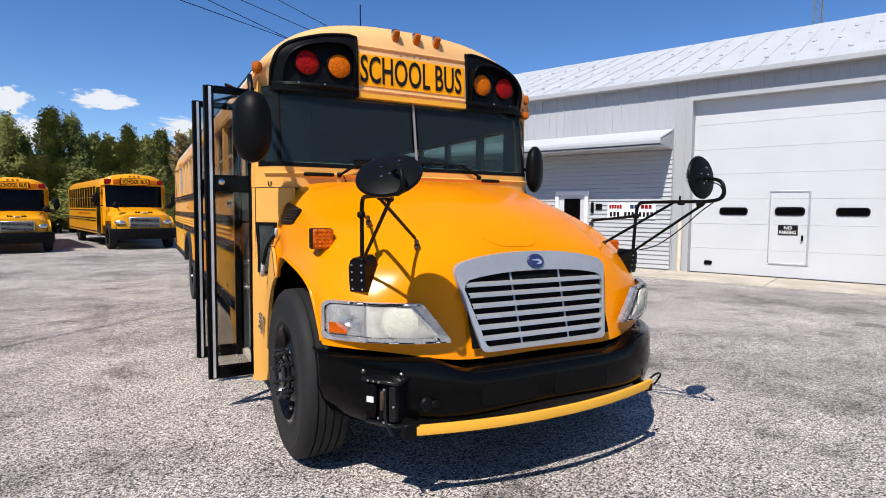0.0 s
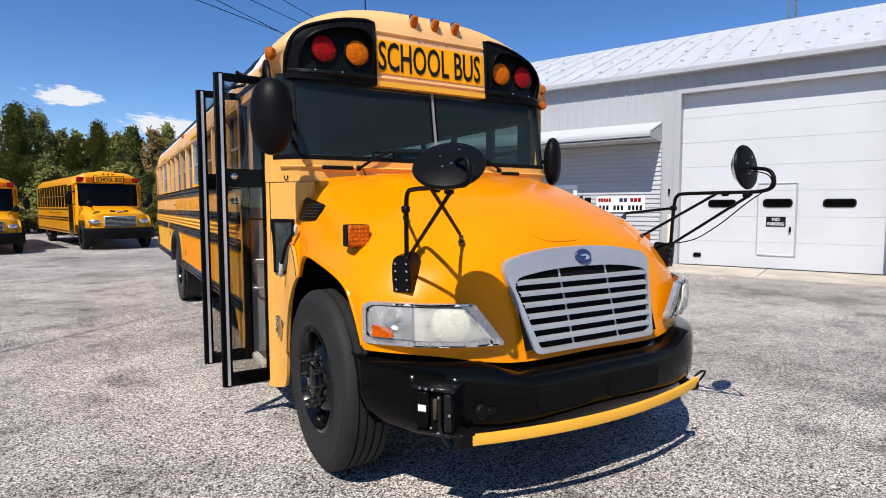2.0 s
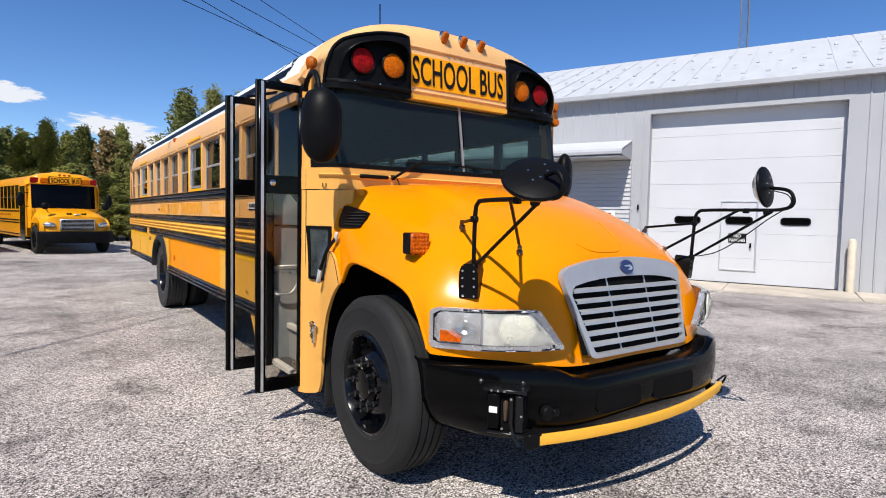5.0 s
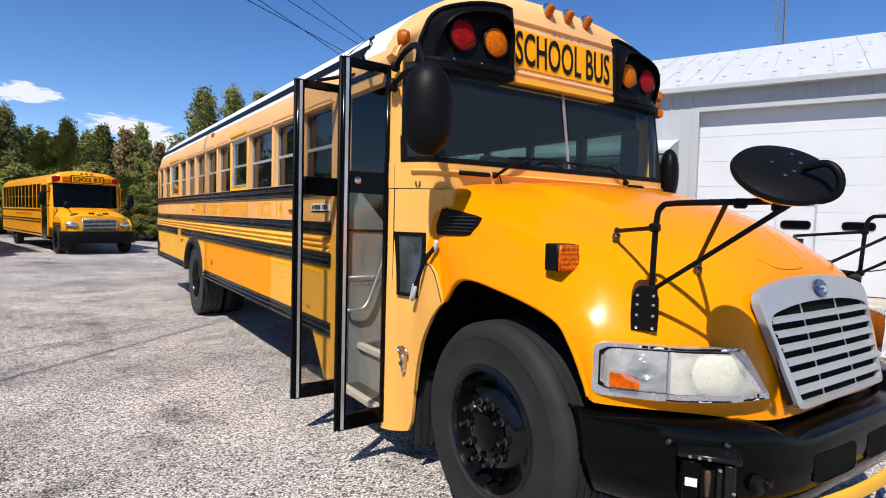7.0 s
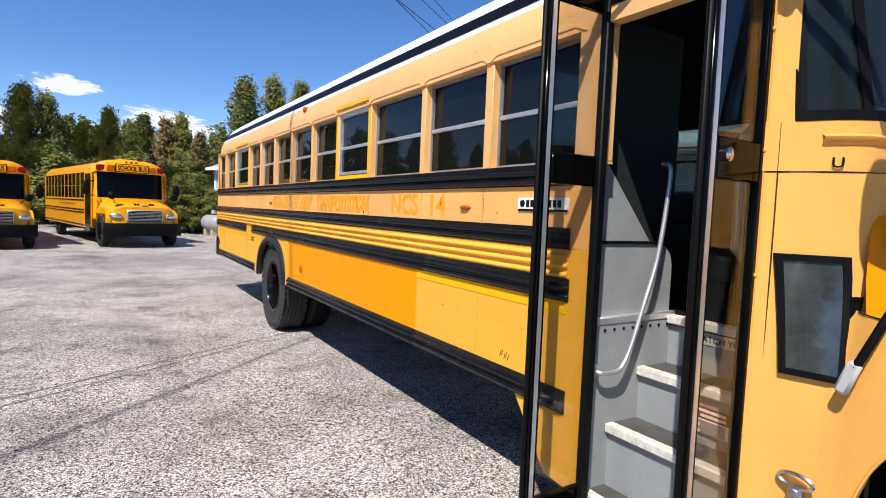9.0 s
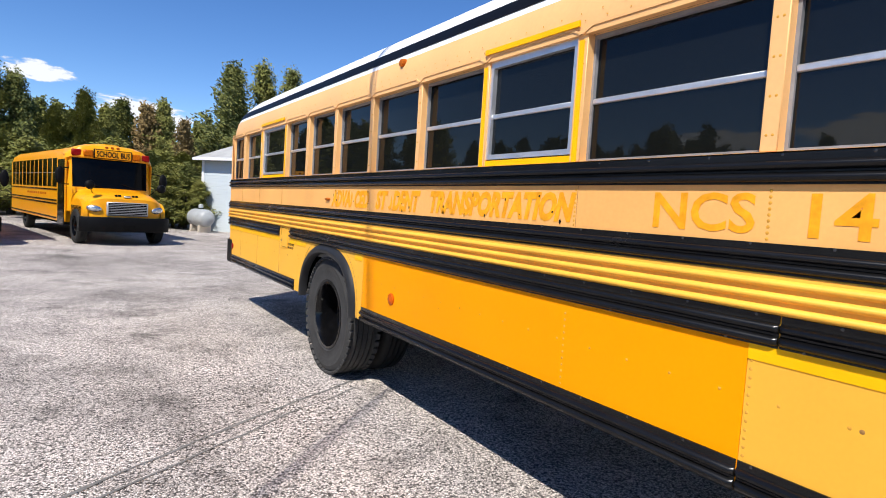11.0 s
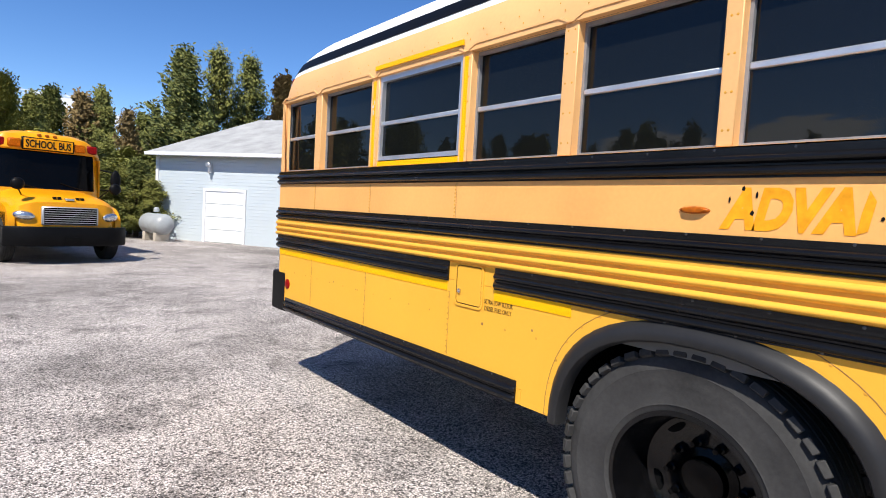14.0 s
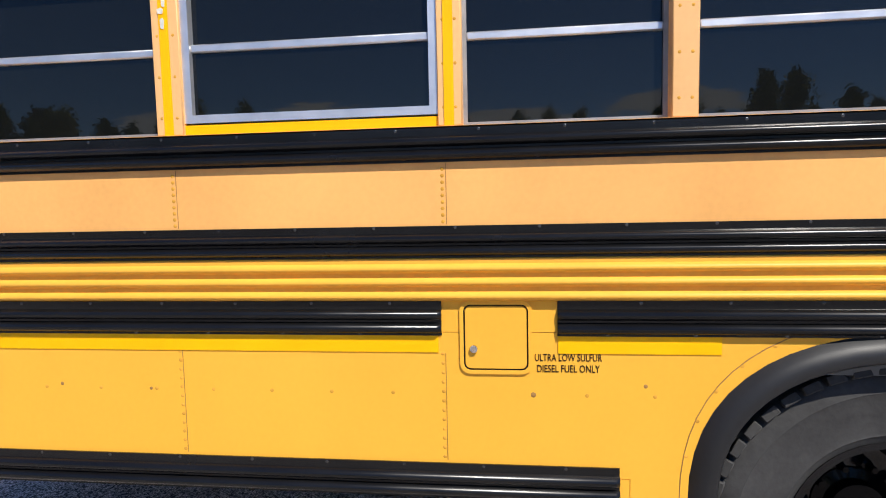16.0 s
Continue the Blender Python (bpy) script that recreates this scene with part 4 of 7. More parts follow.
# rivets along seams and rails
bm = bmesh.new()
def rivet(y, z, x=-HW, r=0.006):
    v = [bm.verts.new((x, y + r * math.cos(a), z + r * math.sin(a))) for a in (k * math.pi / 3 for k in range(6))]
    t = bm.verts.new((x - r * 0.55, y, z))
    for k in range(6):
        bm.faces.new((v[k], v[(k + 1) % 6], t))
for y in (12.73, 11.99, 11.18, 9.20, 7.20, 6.40, 5.75):
    for k in range(9):
        rivet(y, 1.40 + 0.0185 * k)
    for k in range(12):
        rivet(y + 0.008, 0.71 + 0.028 * k)
    for z in (1.19, 1.235, 1.28):
        rivet(y, z, -HW - 0.005)
for i in range(0, len(edges), 2):
    for z in (1.72, 1.84, 1.96, 2.08, 2.17):
        for y in ((edges[i] + 0.018, edges[i + 1] - 0.018)):
            rivet(y, z, -HW + 0.008, 0.005)
y = 5.15
while y < 13.3:
    rivet(y, 2.255, -HW - 0.001, 0.004)
    rivet(y + 0.03, 2.29, -HW + 0.003, 0.004)
    y += 0.115
y = 5.2
while y < 13.2:
    if not 9.3 < y < 10.5 and not 10.9 < y < 11.17:
        rivet(y, 0.90, r=0.0062)
    y += 0.186
for k in range(17):
    a = math.pi * k / 16
    rivet(9.905 + 0.615 * bulge(math.cos(a)), low + 0.005 + 0.525 * bulge(math.sin(a)), r=0.006)
rv = part("rivets", bm, mat("rust-edged rivets", (0.66, 0.32, 0.045), 0.7, vary=0.3, scale=30, spec=0.1), bus)
rv["kind"] = "stuff"
bm = bmesh.new()
y = 5.2
while y < 13.3:
    rivet(y, 1.656, -HW - 0.006, 0.0048)
    rivet(y + 0.07, 1.383, -HW - 0.006, 0.0048)
    if not 10.85 < y + 0.03 < 11.2:
        rivet(y + 0.03, 1.166, -HW - 0.006, 0.0054)
        rivet(y + 0.12, 1.076, -HW - 0.006, 0.005)
    if not 9.2 < y < 10.7:
        rivet(y, 0.686, -HW - 0.006, 0.0054)
        rivet(y + 0.1, 0.604, -HW - 0.006, 0.005)
    y += 0.235
part("rail_screws", bm, NUTSTEEL, bus)["kind"] = "stuff"

for y in (12.73, 11.99, 11.18, 7.20, 5.75):
    part("panel_seam", boxes((-HW - 0.0015, -HW + 0.001, y - 0.0115, y - 0.0103, 1.392, 1.565)), MATS["rusty seam"], bus)
    if y > 10:
        part("panel_seam", boxes((-HW - 0.0015, -HW + 0.001, y - 0.0014, y, 0.70, 1.02)), MATS["rusty seam"], bus)
for y, z, r in ((10.93, 0.90, 0.008), (11.10, 1.035, 0.009), (6.1, 0.90, 0.007), (5.62, 1.44, 0.006), (12.4, 0.91, 0.006), (12.1, 0.9, 0.005), (10.62, 0.93, 0.006), (8.2, 0.86, 0.005)):
    bm = bmesh.new()
    lathe(bm, [(r, 0.0), (r * 0.7, 0.0012), (0, 0.0014)], at(-HW, y, z), 9)
    part("rust_spot", bm, MATS["rusty seam"], bus, "small rust spot")

for k, (dy, dz) in enumerate(((0.0, 0.0), (-0.014, 0.006), (-0.034, -0.004), (-0.048, 0.002), (-0.062, -0.008))):
    bm = bmesh.new()
    tube(bm, [(-HW - 0.0005, 5.545 + dy, 0.735 + dz), (-HW - 0.001, 5.538 + dy, 0.75 + dz + 0.004 * (k % 2)), (-HW - 0.0005, 5.535 + dy, 0.764 + dz)], 0.0016, 5)
    part("pen_mark", bm, INK, bus, "dark handwritten stroke")

# far side, seen through the glass and from outside in outline only
for z0, z1 in ((low, SILL), (HEAD - 0.02, HEAD + 0.01)):
    part("far_side_panel", boxes((HW - 0.03, HW, 4.42, 13.34, z0, z1)), FADED, bus)
for i in range(0, len(edges), 2):
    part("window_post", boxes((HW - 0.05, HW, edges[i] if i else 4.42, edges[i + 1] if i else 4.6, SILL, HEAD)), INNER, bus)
for y0, y1 in [(4.6, 5.02)] + WIN:
    window(y0, y1, HW, -1, FARSIDE if y0 < 8 else None)
part("window_post", boxes((HW - 0.05, HW, 5.02, 5.10, SILL, HEAD)), INNER, bus)

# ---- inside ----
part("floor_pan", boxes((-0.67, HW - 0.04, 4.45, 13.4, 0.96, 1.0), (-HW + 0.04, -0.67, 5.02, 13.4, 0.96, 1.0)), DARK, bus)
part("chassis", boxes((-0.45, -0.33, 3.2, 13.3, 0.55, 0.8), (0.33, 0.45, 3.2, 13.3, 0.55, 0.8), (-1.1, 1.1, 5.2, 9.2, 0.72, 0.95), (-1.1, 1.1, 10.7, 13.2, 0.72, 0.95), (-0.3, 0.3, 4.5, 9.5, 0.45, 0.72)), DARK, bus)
bm = bmesh.new()
box(bm, -0.44, 0.44, -0.22, 0.2, 0.28, 0.42, bevel=0.03, seg=2)
box(bm, -0.44, 0.44, 0.12, 0.24, 0.42, 0.62, bevel=0.035, seg=2)
box(bm, -0.40, -0.36, -0.15, 0.15, 0.0, 0.28)
box(bm, 0.36, 0.40, -0.15, 0.15, 0.0, 0.28)
seat_mesh = finish(bm, "bench_seat")
seat_mesh.materials.append(SEATGREY)
for k in range(11):
    for sx in (-0.72, 0.72):
        s = new("bench_seat", seat_mesh)
        s.parent, s.location = bus, (sx, 5.75 + 0.70 * k - 8, 1.0)
        s["label"] = "grey-green vinyl bench seat"
part("driver_seat", boxes((0.35, 0.85, 5.0, 5.45, 1.2, 1.35), (0.35, 0.85, 5.4, 5.52, 1.35, 2.0), (0.5, 0.7, 5.1, 5.35, 1.0, 1.2), bevel=0.03), SEATGREY, bus)
bm = bmesh.new()
tube(bm, [Vector((0.6 + 0.22 * math.cos(a), 4.78 + 0.1 * math.sin(a), 1.72 + 0.2 * math.sin(a))) for a in (2 * math.pi * k / 24 for k in range(25))], 0.014, 8)
tube(bm, [(0.6, 4.6, 1.55), (0.6, 4.78, 1.72)], 0.025, 8)
box(bm, 0.39, 0.81, 4.765, 4.795, 1.705, 1.735)
part("steering_wheel", bm, SATIN, bus, "black steering wheel")
part("dashboard", boxes((-0.98, 1.08, 4.20, 4.56, 1.30, 1.79), bevel=0.04), mat("grey-green dash plastic", (0.14, 0.20, 0.19), 0.5, vary=0.2), bus, "grey-green dashboard")
bm = bmesh.new()
extrude(bm, [(-1.17, 0.98), (-0.64, 0.98), (-0.64, 1.23), (-0.655, 1.28), (-0.69, 1.315), (-0.74, 1.33), (-1.17, 1.33)], at(0, 5.05, 0, FRONT), 0.03)
part("barrier", bm, GREYVINYL, bus, "grey panel beside the steps")
# sunlight on the upper panel, shaped as a separate grey triangle
bm = bmesh.new()
extrude(bm, [(-1.17, 1.337), (-0.79, 1.337), (-1.10, 1.68), (-1.17, 1.72)], at(0, 5.05, 0, FRONT), 0.02)
part("barrier_screen", bm, GREYVINYL, bus, "sunlit triangle of the grey upper panel, cut as its own sheet")
# rest of that panel, its shade put into the dark colour
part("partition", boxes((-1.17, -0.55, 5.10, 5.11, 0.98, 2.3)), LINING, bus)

# side linings that hide the yellow panels, coloured with the cabin shade
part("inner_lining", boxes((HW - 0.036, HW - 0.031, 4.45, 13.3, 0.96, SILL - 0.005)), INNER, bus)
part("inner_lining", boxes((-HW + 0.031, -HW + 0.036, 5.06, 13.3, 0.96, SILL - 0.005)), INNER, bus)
part("engine_cover", boxes((-0.6, 0.35, 4.12, 4.6, 0.9, 1.32), (-0.56, 1.15, 4.12, 4.5, 0.3, 1.0), bevel=0.03), GREYVINYL, bus, "grey engine cover beside the steps")

# steps
STEP = [(-1.175, 0.28, -1.03), (-1.05, 0.55, -0.85), (-0.87, 0.78, -0.66), (-0.68, 1.0, -0.60)]
for x0, z, x1 in STEP:
    st = part("step", boxes((x0 + 0.02, x1, 4.37, 5.0, z - 0.03, z)), TREAD, bus, "dark ribbed step with worn white nosing")
    part("nosing", boxes((x0, x0 + 0.05, 4.37, 5.0, z - 0.035, z + 0.006), bevel=0.006), NOSING, st)
    part("riser", boxes((x0 + 0.025, x0 + 0.035, 4.37, 5.0, max(0.24, z - 0.28), z - 0.03)), GREYVINYL, st) if z > 0.3 else None
part("step_well_wall", boxes((-1.175, -0.6, 5.0, 5.02, 0.24, 1.0)), GREYVINYL, bus, "grey painted step well")
part("step_well_wall", boxes((-1.165, -0.6, 4.35, 4.37, 0.27, 1.0)), GREYVINYL, bus)
part("barrier_trim", boxes((-1.17, -0.70, 5.012, 5.022, 1.328, 1.342), bevel=0.003), SATIN, bus)
part("step_well_rim", boxes((-1.17, -0.62, 4.995, 5.025, 0.985, 1.02), bevel=0.006), ALU, bus)
for k in range(9):
    bm = bmesh.new()
    lathe(bm, [(0.007, 0), (0.006, 0.003), (0, 0.004)], at(-1.14 + 0.058 * k, 4.999, 0.962, FRONT), 8)
    part("rim_rivet", bm, SATIN, bus)
bm = bmesh.new()
tube(bm, smooth_path([(-1.15, 4.99, 0.80), (-1.135, 4.955, 0.795), (-1.05, 4.95, 0.795), (-1.005, 4.95, 0.83), (-0.962, 4.95, 0.915), (-0.905, 4.95, 1.07), (-0.851, 4.95, 1.215), (-0.825, 4.95, 1.32), (-0.80, 4.95, 1.48), (-0.779, 4.955, 1.66), (-0.775, 5.0, 1.69)], 5), 0.0105, 10)
lathe(bm, [(0.03, 0), (0.03, 0.01), (0, 0.012)], at(-1.15, 4.995, 0.80, FRONT), 16)
part("grab_rail", bm, ALU, bus, "chrome grab rail by the steps")

for z0_, z1_, stuff, tag in ((0.655, 0.70, REDLENS, "red half of a small notice on the riser"), (0.598, 0.654, WHITEPAINT, "white half of a small notice on the riser")):
    note = part("notice", boxes((-0.858, -0.845, 4.56, 4.71, z0_, z1_)), stuff, bus, tag)
    for k in range(2 if z0_ > 0.65 else 4):
        part("notice_line", boxes((-0.860, -0.857, 4.575, 4.695 - 0.015 * (k % 2), z1_ - 0.016 - (0.02 if z0_ > 0.65 else 0.0125) * k, z1_ - 0.005 - (0.02 if z0_ > 0.65 else 0.0125) * k)), WHITEPAINT if z0_ > 0.65 else DULLALU, note)
part("step_notice", boxes((-0.659, -0.654, 4.46, 4.92, 0.905, 0.955)), NOSING, bus, "pale strip reading WATCH YOUR STEP")
part("lettering", words("WATCH YOUR STEP", at(-0.6595, 4.69, 0.93), 0.36, 0.026, 0.001), INK, bus)

# ---- door posts and the two open leaves ----
part("door_post", boxes((-HW + 0.02, -HW + 0.07, 4.315, 4.345, 0.20, 2.345)), COWLY, bus)
part("door_post", boxes((-HW, -HW + 0.05, 4.97, 5.10, 1.662, 2.21), (-HW + 0.001, -HW + 0.05, 4.985, 5.06, 0.27, 1.66)), FADED, bus)
part("door_header", boxes((-HW, -HW + 0.06, 4.335, 4.97, 2.20, 2.33)), FADED, bus)
part("door_jamb", boxes((-HW - 0.012, -HW + 0.03, 4.945, 4.985, 0.24, 2.3), (-HW + 0.015, -HW + 0.06, 4.343, 4.365, 0.24, 2.3), (-HW - 0.008, -HW + 0.03, 4.365, 4.945, 2.26, 2.30), bevel=0.006), SATIN, bus)


def door_leaf(hinge, outer, lock):
    """A glazed leaf, swung out from the body: black frame, two panes, pale rubber edge."""
    hx, hy = hinge
    ox, oy = outer
    w = math.hypot(ox - hx, oy - hy)
    turn = math.degrees(math.atan2(oy - hy, ox - hx))
    m = pose(hx, hy, 0, 0, 0, turn)
    z0, z1 = 0.237, 2.29
    bm = bmesh.new()
    for x0, x1, a, b in ((0, 0.045, z0, z1), (w - 0.05, w, z0, z1), (0.045, w - 0.05, z0, z0 + 0.09), (0.045, w - 0.05, z1 - 0.05, z1), (0.045, w - 0.05, 1.56, 1.68)):
        obox(bm, m @ Matrix.Translation(((x0 + x1) / 2, 0, (a + b) / 2)), x1 - x0, 0.032, b - a, 0.005)
    leaf = part("door_leaf", bm, BLACK, bus, "black framed glazed door leaf, swung open")
    bm = bmesh.new()
    obox(bm, m @ Matrix.Translation((w + 0.008, 0, (z0 + z1) / 2)), 0.018, 0.02, z1 - z0, 0.006)
    part("rubber_edge", bm, SATIN, leaf)
    bm = bmesh.new()
    for s in (1, -1):
        obox(bm, m @ Matrix.Translation((w - 0.024, s * 0.017, (z0 + z1) / 2)), 0.018, 0.004, z1 - z0 - 0.02)
    part("edge_strip", bm, ALU, leaf, "pale metal edge strip")
    for a, b in ((z0 + 0.09, 1.56), (1.68, z1 - 0.05)):
        bm = bmesh.new()
        obox(bm, m @ Matrix.Translation((w / 2, 0, (a + b) / 2)), w - 0.08, 0.005, b - a)
        p = part("pane", bm, DOORGLASS, leaf)
        p.visible_shadow = False
    if lock:
        for s in (1, -1):
            bm = bmesh.new()
            lathe(bm, [(0.02, 0), (0.02, 0.012), (0.012, 0.016), (0, 0.017)], m @ Matrix.Translation((w - 0.09, s * 0.016, 1.63)) @ pose(0, 0, 0, -90 * s), 16)
            part("lock", bm, STEEL, leaf)
        bm = bmesh.new()
        obox(bm, m @ Matrix.Translation((w - 0.15, 0.018 * -1, 1.62)), 0.04, 0.008, 0.06, 0.003)
        part("handle", bm, SATIN, leaf)
    return leaf


door_leaf((-1.168, 4.337), (-1.488, 4.325), True)
door_leaf((-1.16, 4.985), (-1.508, 4.978), False)
bm = bmesh.new()
tube(bm, [(-1.2, 4.6, 2.32), (-1.35, 4.36, 2.31)], 0.012, 8)
tube(bm, [(-1.2, 4.75, 2.32), (-1.35, 5.03, 2.31)], 0.012, 8)
part("door_arm", bm, SATIN, bus)

# ---- cowl, windscreen and front cap ----
COWL_PLAN = ((0.0, 4.07), (0.5, 4.075), (0.9, 4.085), (1.02, 4.105), (1.062, 4.13), (1.095, 4.165), (1.146, 4.25), (1.178, 4.29), (1.2, 4.34), (1.213, 4.41))


def cowl_at(t):
    """The plan line of the front of the body; t runs from -1 to 1 across it."""
    f = abs(t) * (len(COWL_PLAN) - 1)
    i = min(int(f), len(COWL_PLAN) - 2)
    (xa, ya), (xb, yb), g = COWL_PLAN[i], COWL_PLAN[i + 1], f - i
    return Vector((math.copysign(xa * (1 - g) + xb * g, t), ya * (1 - g) + yb * g, 0))


def cowl_patch(t0, t1, z0, z1, out, n=8, lean=0.0, zs=2):
    bm = bmesh.new()
    rows = []
    for j in range(zs):
        z = z0 + (z1 - z0) * j / (zs - 1)
        r = []
        for k in range(n + 1):
            p = cowl_at(t0 + (t1 - t0) * k / n)
            q = cowl_at(t0 + (t1 - t0) * k / n + 0.002) - cowl_at(t0 + (t1 - t0) * k / n - 0.002)
            o = Vector((q.y, -q.x, 0)).normalized()
            here = lean * (1 - 0.55 * min(1, max(0, (abs(t0 + (t1 - t0) * k / n) - 0.42) / 0.27)))
            r.append(p + o * out + Vector((0, here * (z - z0), z)))
        rows.append(r)
    grid(bm, rows)
    return bm


# the side of the cowl: rounded above, drawn outwards below towards the wheel arch; y, half width above and below, lower edge
COWL_SIDE = ((4.34, 1.2, 1.204, 0.20), (4.33, 1.197, 1.201, 0.20), (4.32, 1.192, 1.196, 0.20), (4.29, 1.178, 1.184, 0.20), (4.25, 1.146, 1.166, 0.205), (4.21, 1.121, 1.156, 0.215), (4.17, 1.098, 1.149, 0.225),
             (4.13, 1.068, 1.144, 0.24), (4.10, 1.050, 1.141, 0.30), (4.085, 1.030, 1.139, 0.45), (4.06, 1.0, 1.130, 0.95), (3.98, 0.985, 1.115, 1.10))


def cowl_side_at(y, z, s, out=0.0):
    ys = [q[0] for q in COWL_SIDE[::-1]]
    a, b = (float(np.interp(y, ys, [q[i] for q in COWL_SIDE[::-1]])) for i in (1, 2))
    f = min(1.0, max(0.0, (1.36 - z) / 0.5))
    f = f * f * (3 - 2 * f)
    return Vector((s * (a + (b - a) * f + out), y, z))


for s in (-1, 1):
    bm = bmesh.new()
    ys = [4.34, 4.33, 4.32, 4.305, 4.29, 4.27, 4.25, 4.23, 4.21, 4.19, 4.17, 4.15, 4.13, 4.115, 4.10, 4.085, 4.06, 4.02, 3.98]
    rows = []
    for y in ys:
        zb = float(np.interp(y, [q[0] for q in COWL_SIDE[::-1]], [q[3] for q in COWL_SIDE[::-1]]))
        rows.append([cowl_side_at(y, zb + (1.592 - zb) * k / 16, s) for k in range(17)])
    grid(bm, rows)
    part("cowl", thick(bm, 0.02), COWLY, bus, "faded yellow cowl side")
    bm = bmesh.new()
    rows = []
    for y, x, z0, z1 in ((4.12, 1.146, 0.47, 1.205), (4.095, 1.146, 0.47, 1.205), (4.075, 1.146, 0.48, 1.203), (4.047, 1.147, 0.629, 1.20), (4.0, 1.148, 0.775, 1.195), (3.954, 1.148, 0.855, 1.180), (3.91, 1.147, 0.922, 1.142), (3.869, 1.145, 0.968, 1.075), (3.835, 1.142, 1.0, 1.008)):
        f = min(1.0, max(0.0, (4.12 - y) / 0.09))
        row = []
        for k in range(7):
            z = z0 + (z1 - z0) * k / 6
            q = cowl_side_at(max(y, 4.085), z, 1, 0.0015).x
            o = x - 0.016 * max(0.0, z - 1.0) / 0.2
            row.append(Vector((s * (q * (1 - f) + max(q, o) * f), y, z)))
        rows.append(row)
    top = [r[-1] + Vector((0.001 * s, 0, 0)) for r in rows]
    grid(bm, rows)
    part("fender_tail", thick(bm, 0.02), COWLY, bus, "faded yellow tail of the fender behind the arch")
    bm = bmesh.new()
    tube(bm, smooth_path([(s * 1.148, 4.072, 0.48), (s * 1.149, 4.047, 0.629), (s * 1.149, 4.0, 0.775), (s * 1.148, 3.954, 0.855), (s * 1.146, 3.91, 0.922), (s * 1.143, 3.869, 0.968), (s * 1.139, 3.835, 1.0)], 4), 0.005, 6)
    part("tail_edge", bm, COWLY, bus)
    bm = bmesh.new()
    tube(bm, top[2:], 0.0025, 6)
    part("tail_seal", bm, RUBBER, bus, "dark rubber edge along the tail")
part("cowl_top", thick(cowl_patch(-0.889, 0.889, 1.598, 1.745, 0.004, 54), -0.03), COWLY, bus, "faded yellow cowl below the windscreen")
bm = bmesh.new()
grid(bm, [[cowl_at(t) + Vector((math.copysign(d, t) * min(1, abs(t) * 1.6), -d, z)) for d, z in ((0.003, 1.672), (0.016, 1.690), (0.018, 1.697), (0.003, 1.706))] for t in np.linspace(-0.60, 0.60, 41)])
part("cowl_bead", thick(bm, 0.002), COWLY, bus, "pressed bead across the cowl")
part("cowl_seam", boxes((-1.1785, -1.15, 4.2832, 4.2848, 0.24, 1.74)), MATS["weathered black rubber"], bus)
for z in (0.42, 0.78, 1.28, 1.66, 2.02, 2.2):
    bm = bmesh.new()
    lathe(bm, [(0.006, 0), (0.006, 0.003), (0.004, 0.005), (0, 0.005)], at(-1.1935, 4.318, z), 8)
    part("post_screw", bm, COWLY, bus)
def cowl_strip(y0, y1, z0, z1, out, slant=0.10):
    bm = bmesh.new()
    grid(bm, [[cowl_side_at(y - slant * (1.33 - z), z, -1, out) for z in np.linspace(z0, z1, 7)] for y in np.linspace(y0, y1, 7)])
    return bm


for a in ((4.272, 4.254, 0.995, 1.352), (4.128, 4.110, 0.995, 1.352), (4.254, 4.128, 0.995, 1.014), (4.254, 4.128, 1.332, 1.352)):
    part("cowl_window_frame", thick(cowl_strip(*a, 0.016), 0.022), SATIN, bus, "black rubber window surround")
part("cowl_window_pane", thick(cowl_strip(4.256, 4.126, 1.012, 1.334, 0.009), 0.002), mat("dusty dark glass", (0.045, 0.052, 0.052), 0.12, vary=0.5, scale=9, coat=0.8), bus, "small dusty lower window")
part("letter", words("U", at(*(cowl_at(-0.55) + Vector((-0.006, -0.006, 1.622)))) @ pose(0, 0, 0, 0, 38, 0), 0.03, 0.03, 0.003), INK, bus)
flap = part("mud_flap", boxes((-1.105, -0.80, 4.105, 4.118, 0.13, 0.55), bevel=0.003), RUBBER, bus, "ribbed black mud flap")
for k in range(6):
    part("flap_rib", boxes((-1.10 + 0.05 * k, -1.075 + 0.05 * k, 4.099, 4.1045, 0.15, 0.54)), RUBBER, flap)
# dark panels added to close the arches, coloured as shade
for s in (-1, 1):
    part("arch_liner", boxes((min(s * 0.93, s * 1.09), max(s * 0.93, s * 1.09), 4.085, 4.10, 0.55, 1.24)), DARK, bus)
bm = bmesh.new()
tube(bm, [Vector((-1.170, 4.168 + 0.048 * math.cos(a), 0.690 + 0.020 * math.sin(a))) for a in (2 * math.pi * k / 20 for k in range(21))], 0.0065, 6)
box(bm, -1.176, -1.145, 4.148, 4.188, 0.59, 0.672, bevel=0.006)
box(bm, -1.182, -1.170, 4.152, 4.184, 0.64, 0.668, bevel=0.004)
box(bm, -1.172, -1.145, 4.156, 4.180, 0.565, 0.592, bevel=0.004)
latch = part("latch", bm, STEEL, bus, "worn metal hood latch")
bm = bmesh.new()
tube(bm, [(-1.181, 4.152, 0.625), (-1.184, 4.168, 0.612), (-1.181, 4.184, 0.625)], 0.004, 6)
part("latch_hook", bm, NUTSTEEL, latch)
bm = bmesh.new()
tube(bm, smooth_path([(-1.10, 3.97, 1.28), (-1.15, 3.99, 1.2), (-1.175, 4.04, 1.06)], 4), 0.012, 8)
strap = part("hood_strap", bm, SATIN, bus, "black rubber hood strap with pale ends")
bm = bmesh.new()
obox(bm, pose(-1.10, 3.965, 1.285, 20), 0.022, 0.03, 0.07, 0.008)
part("strap_end", bm, mat("pale grey rubber", (0.45, 0.45, 0.44), 0.6), strap)
bm = bmesh.new()
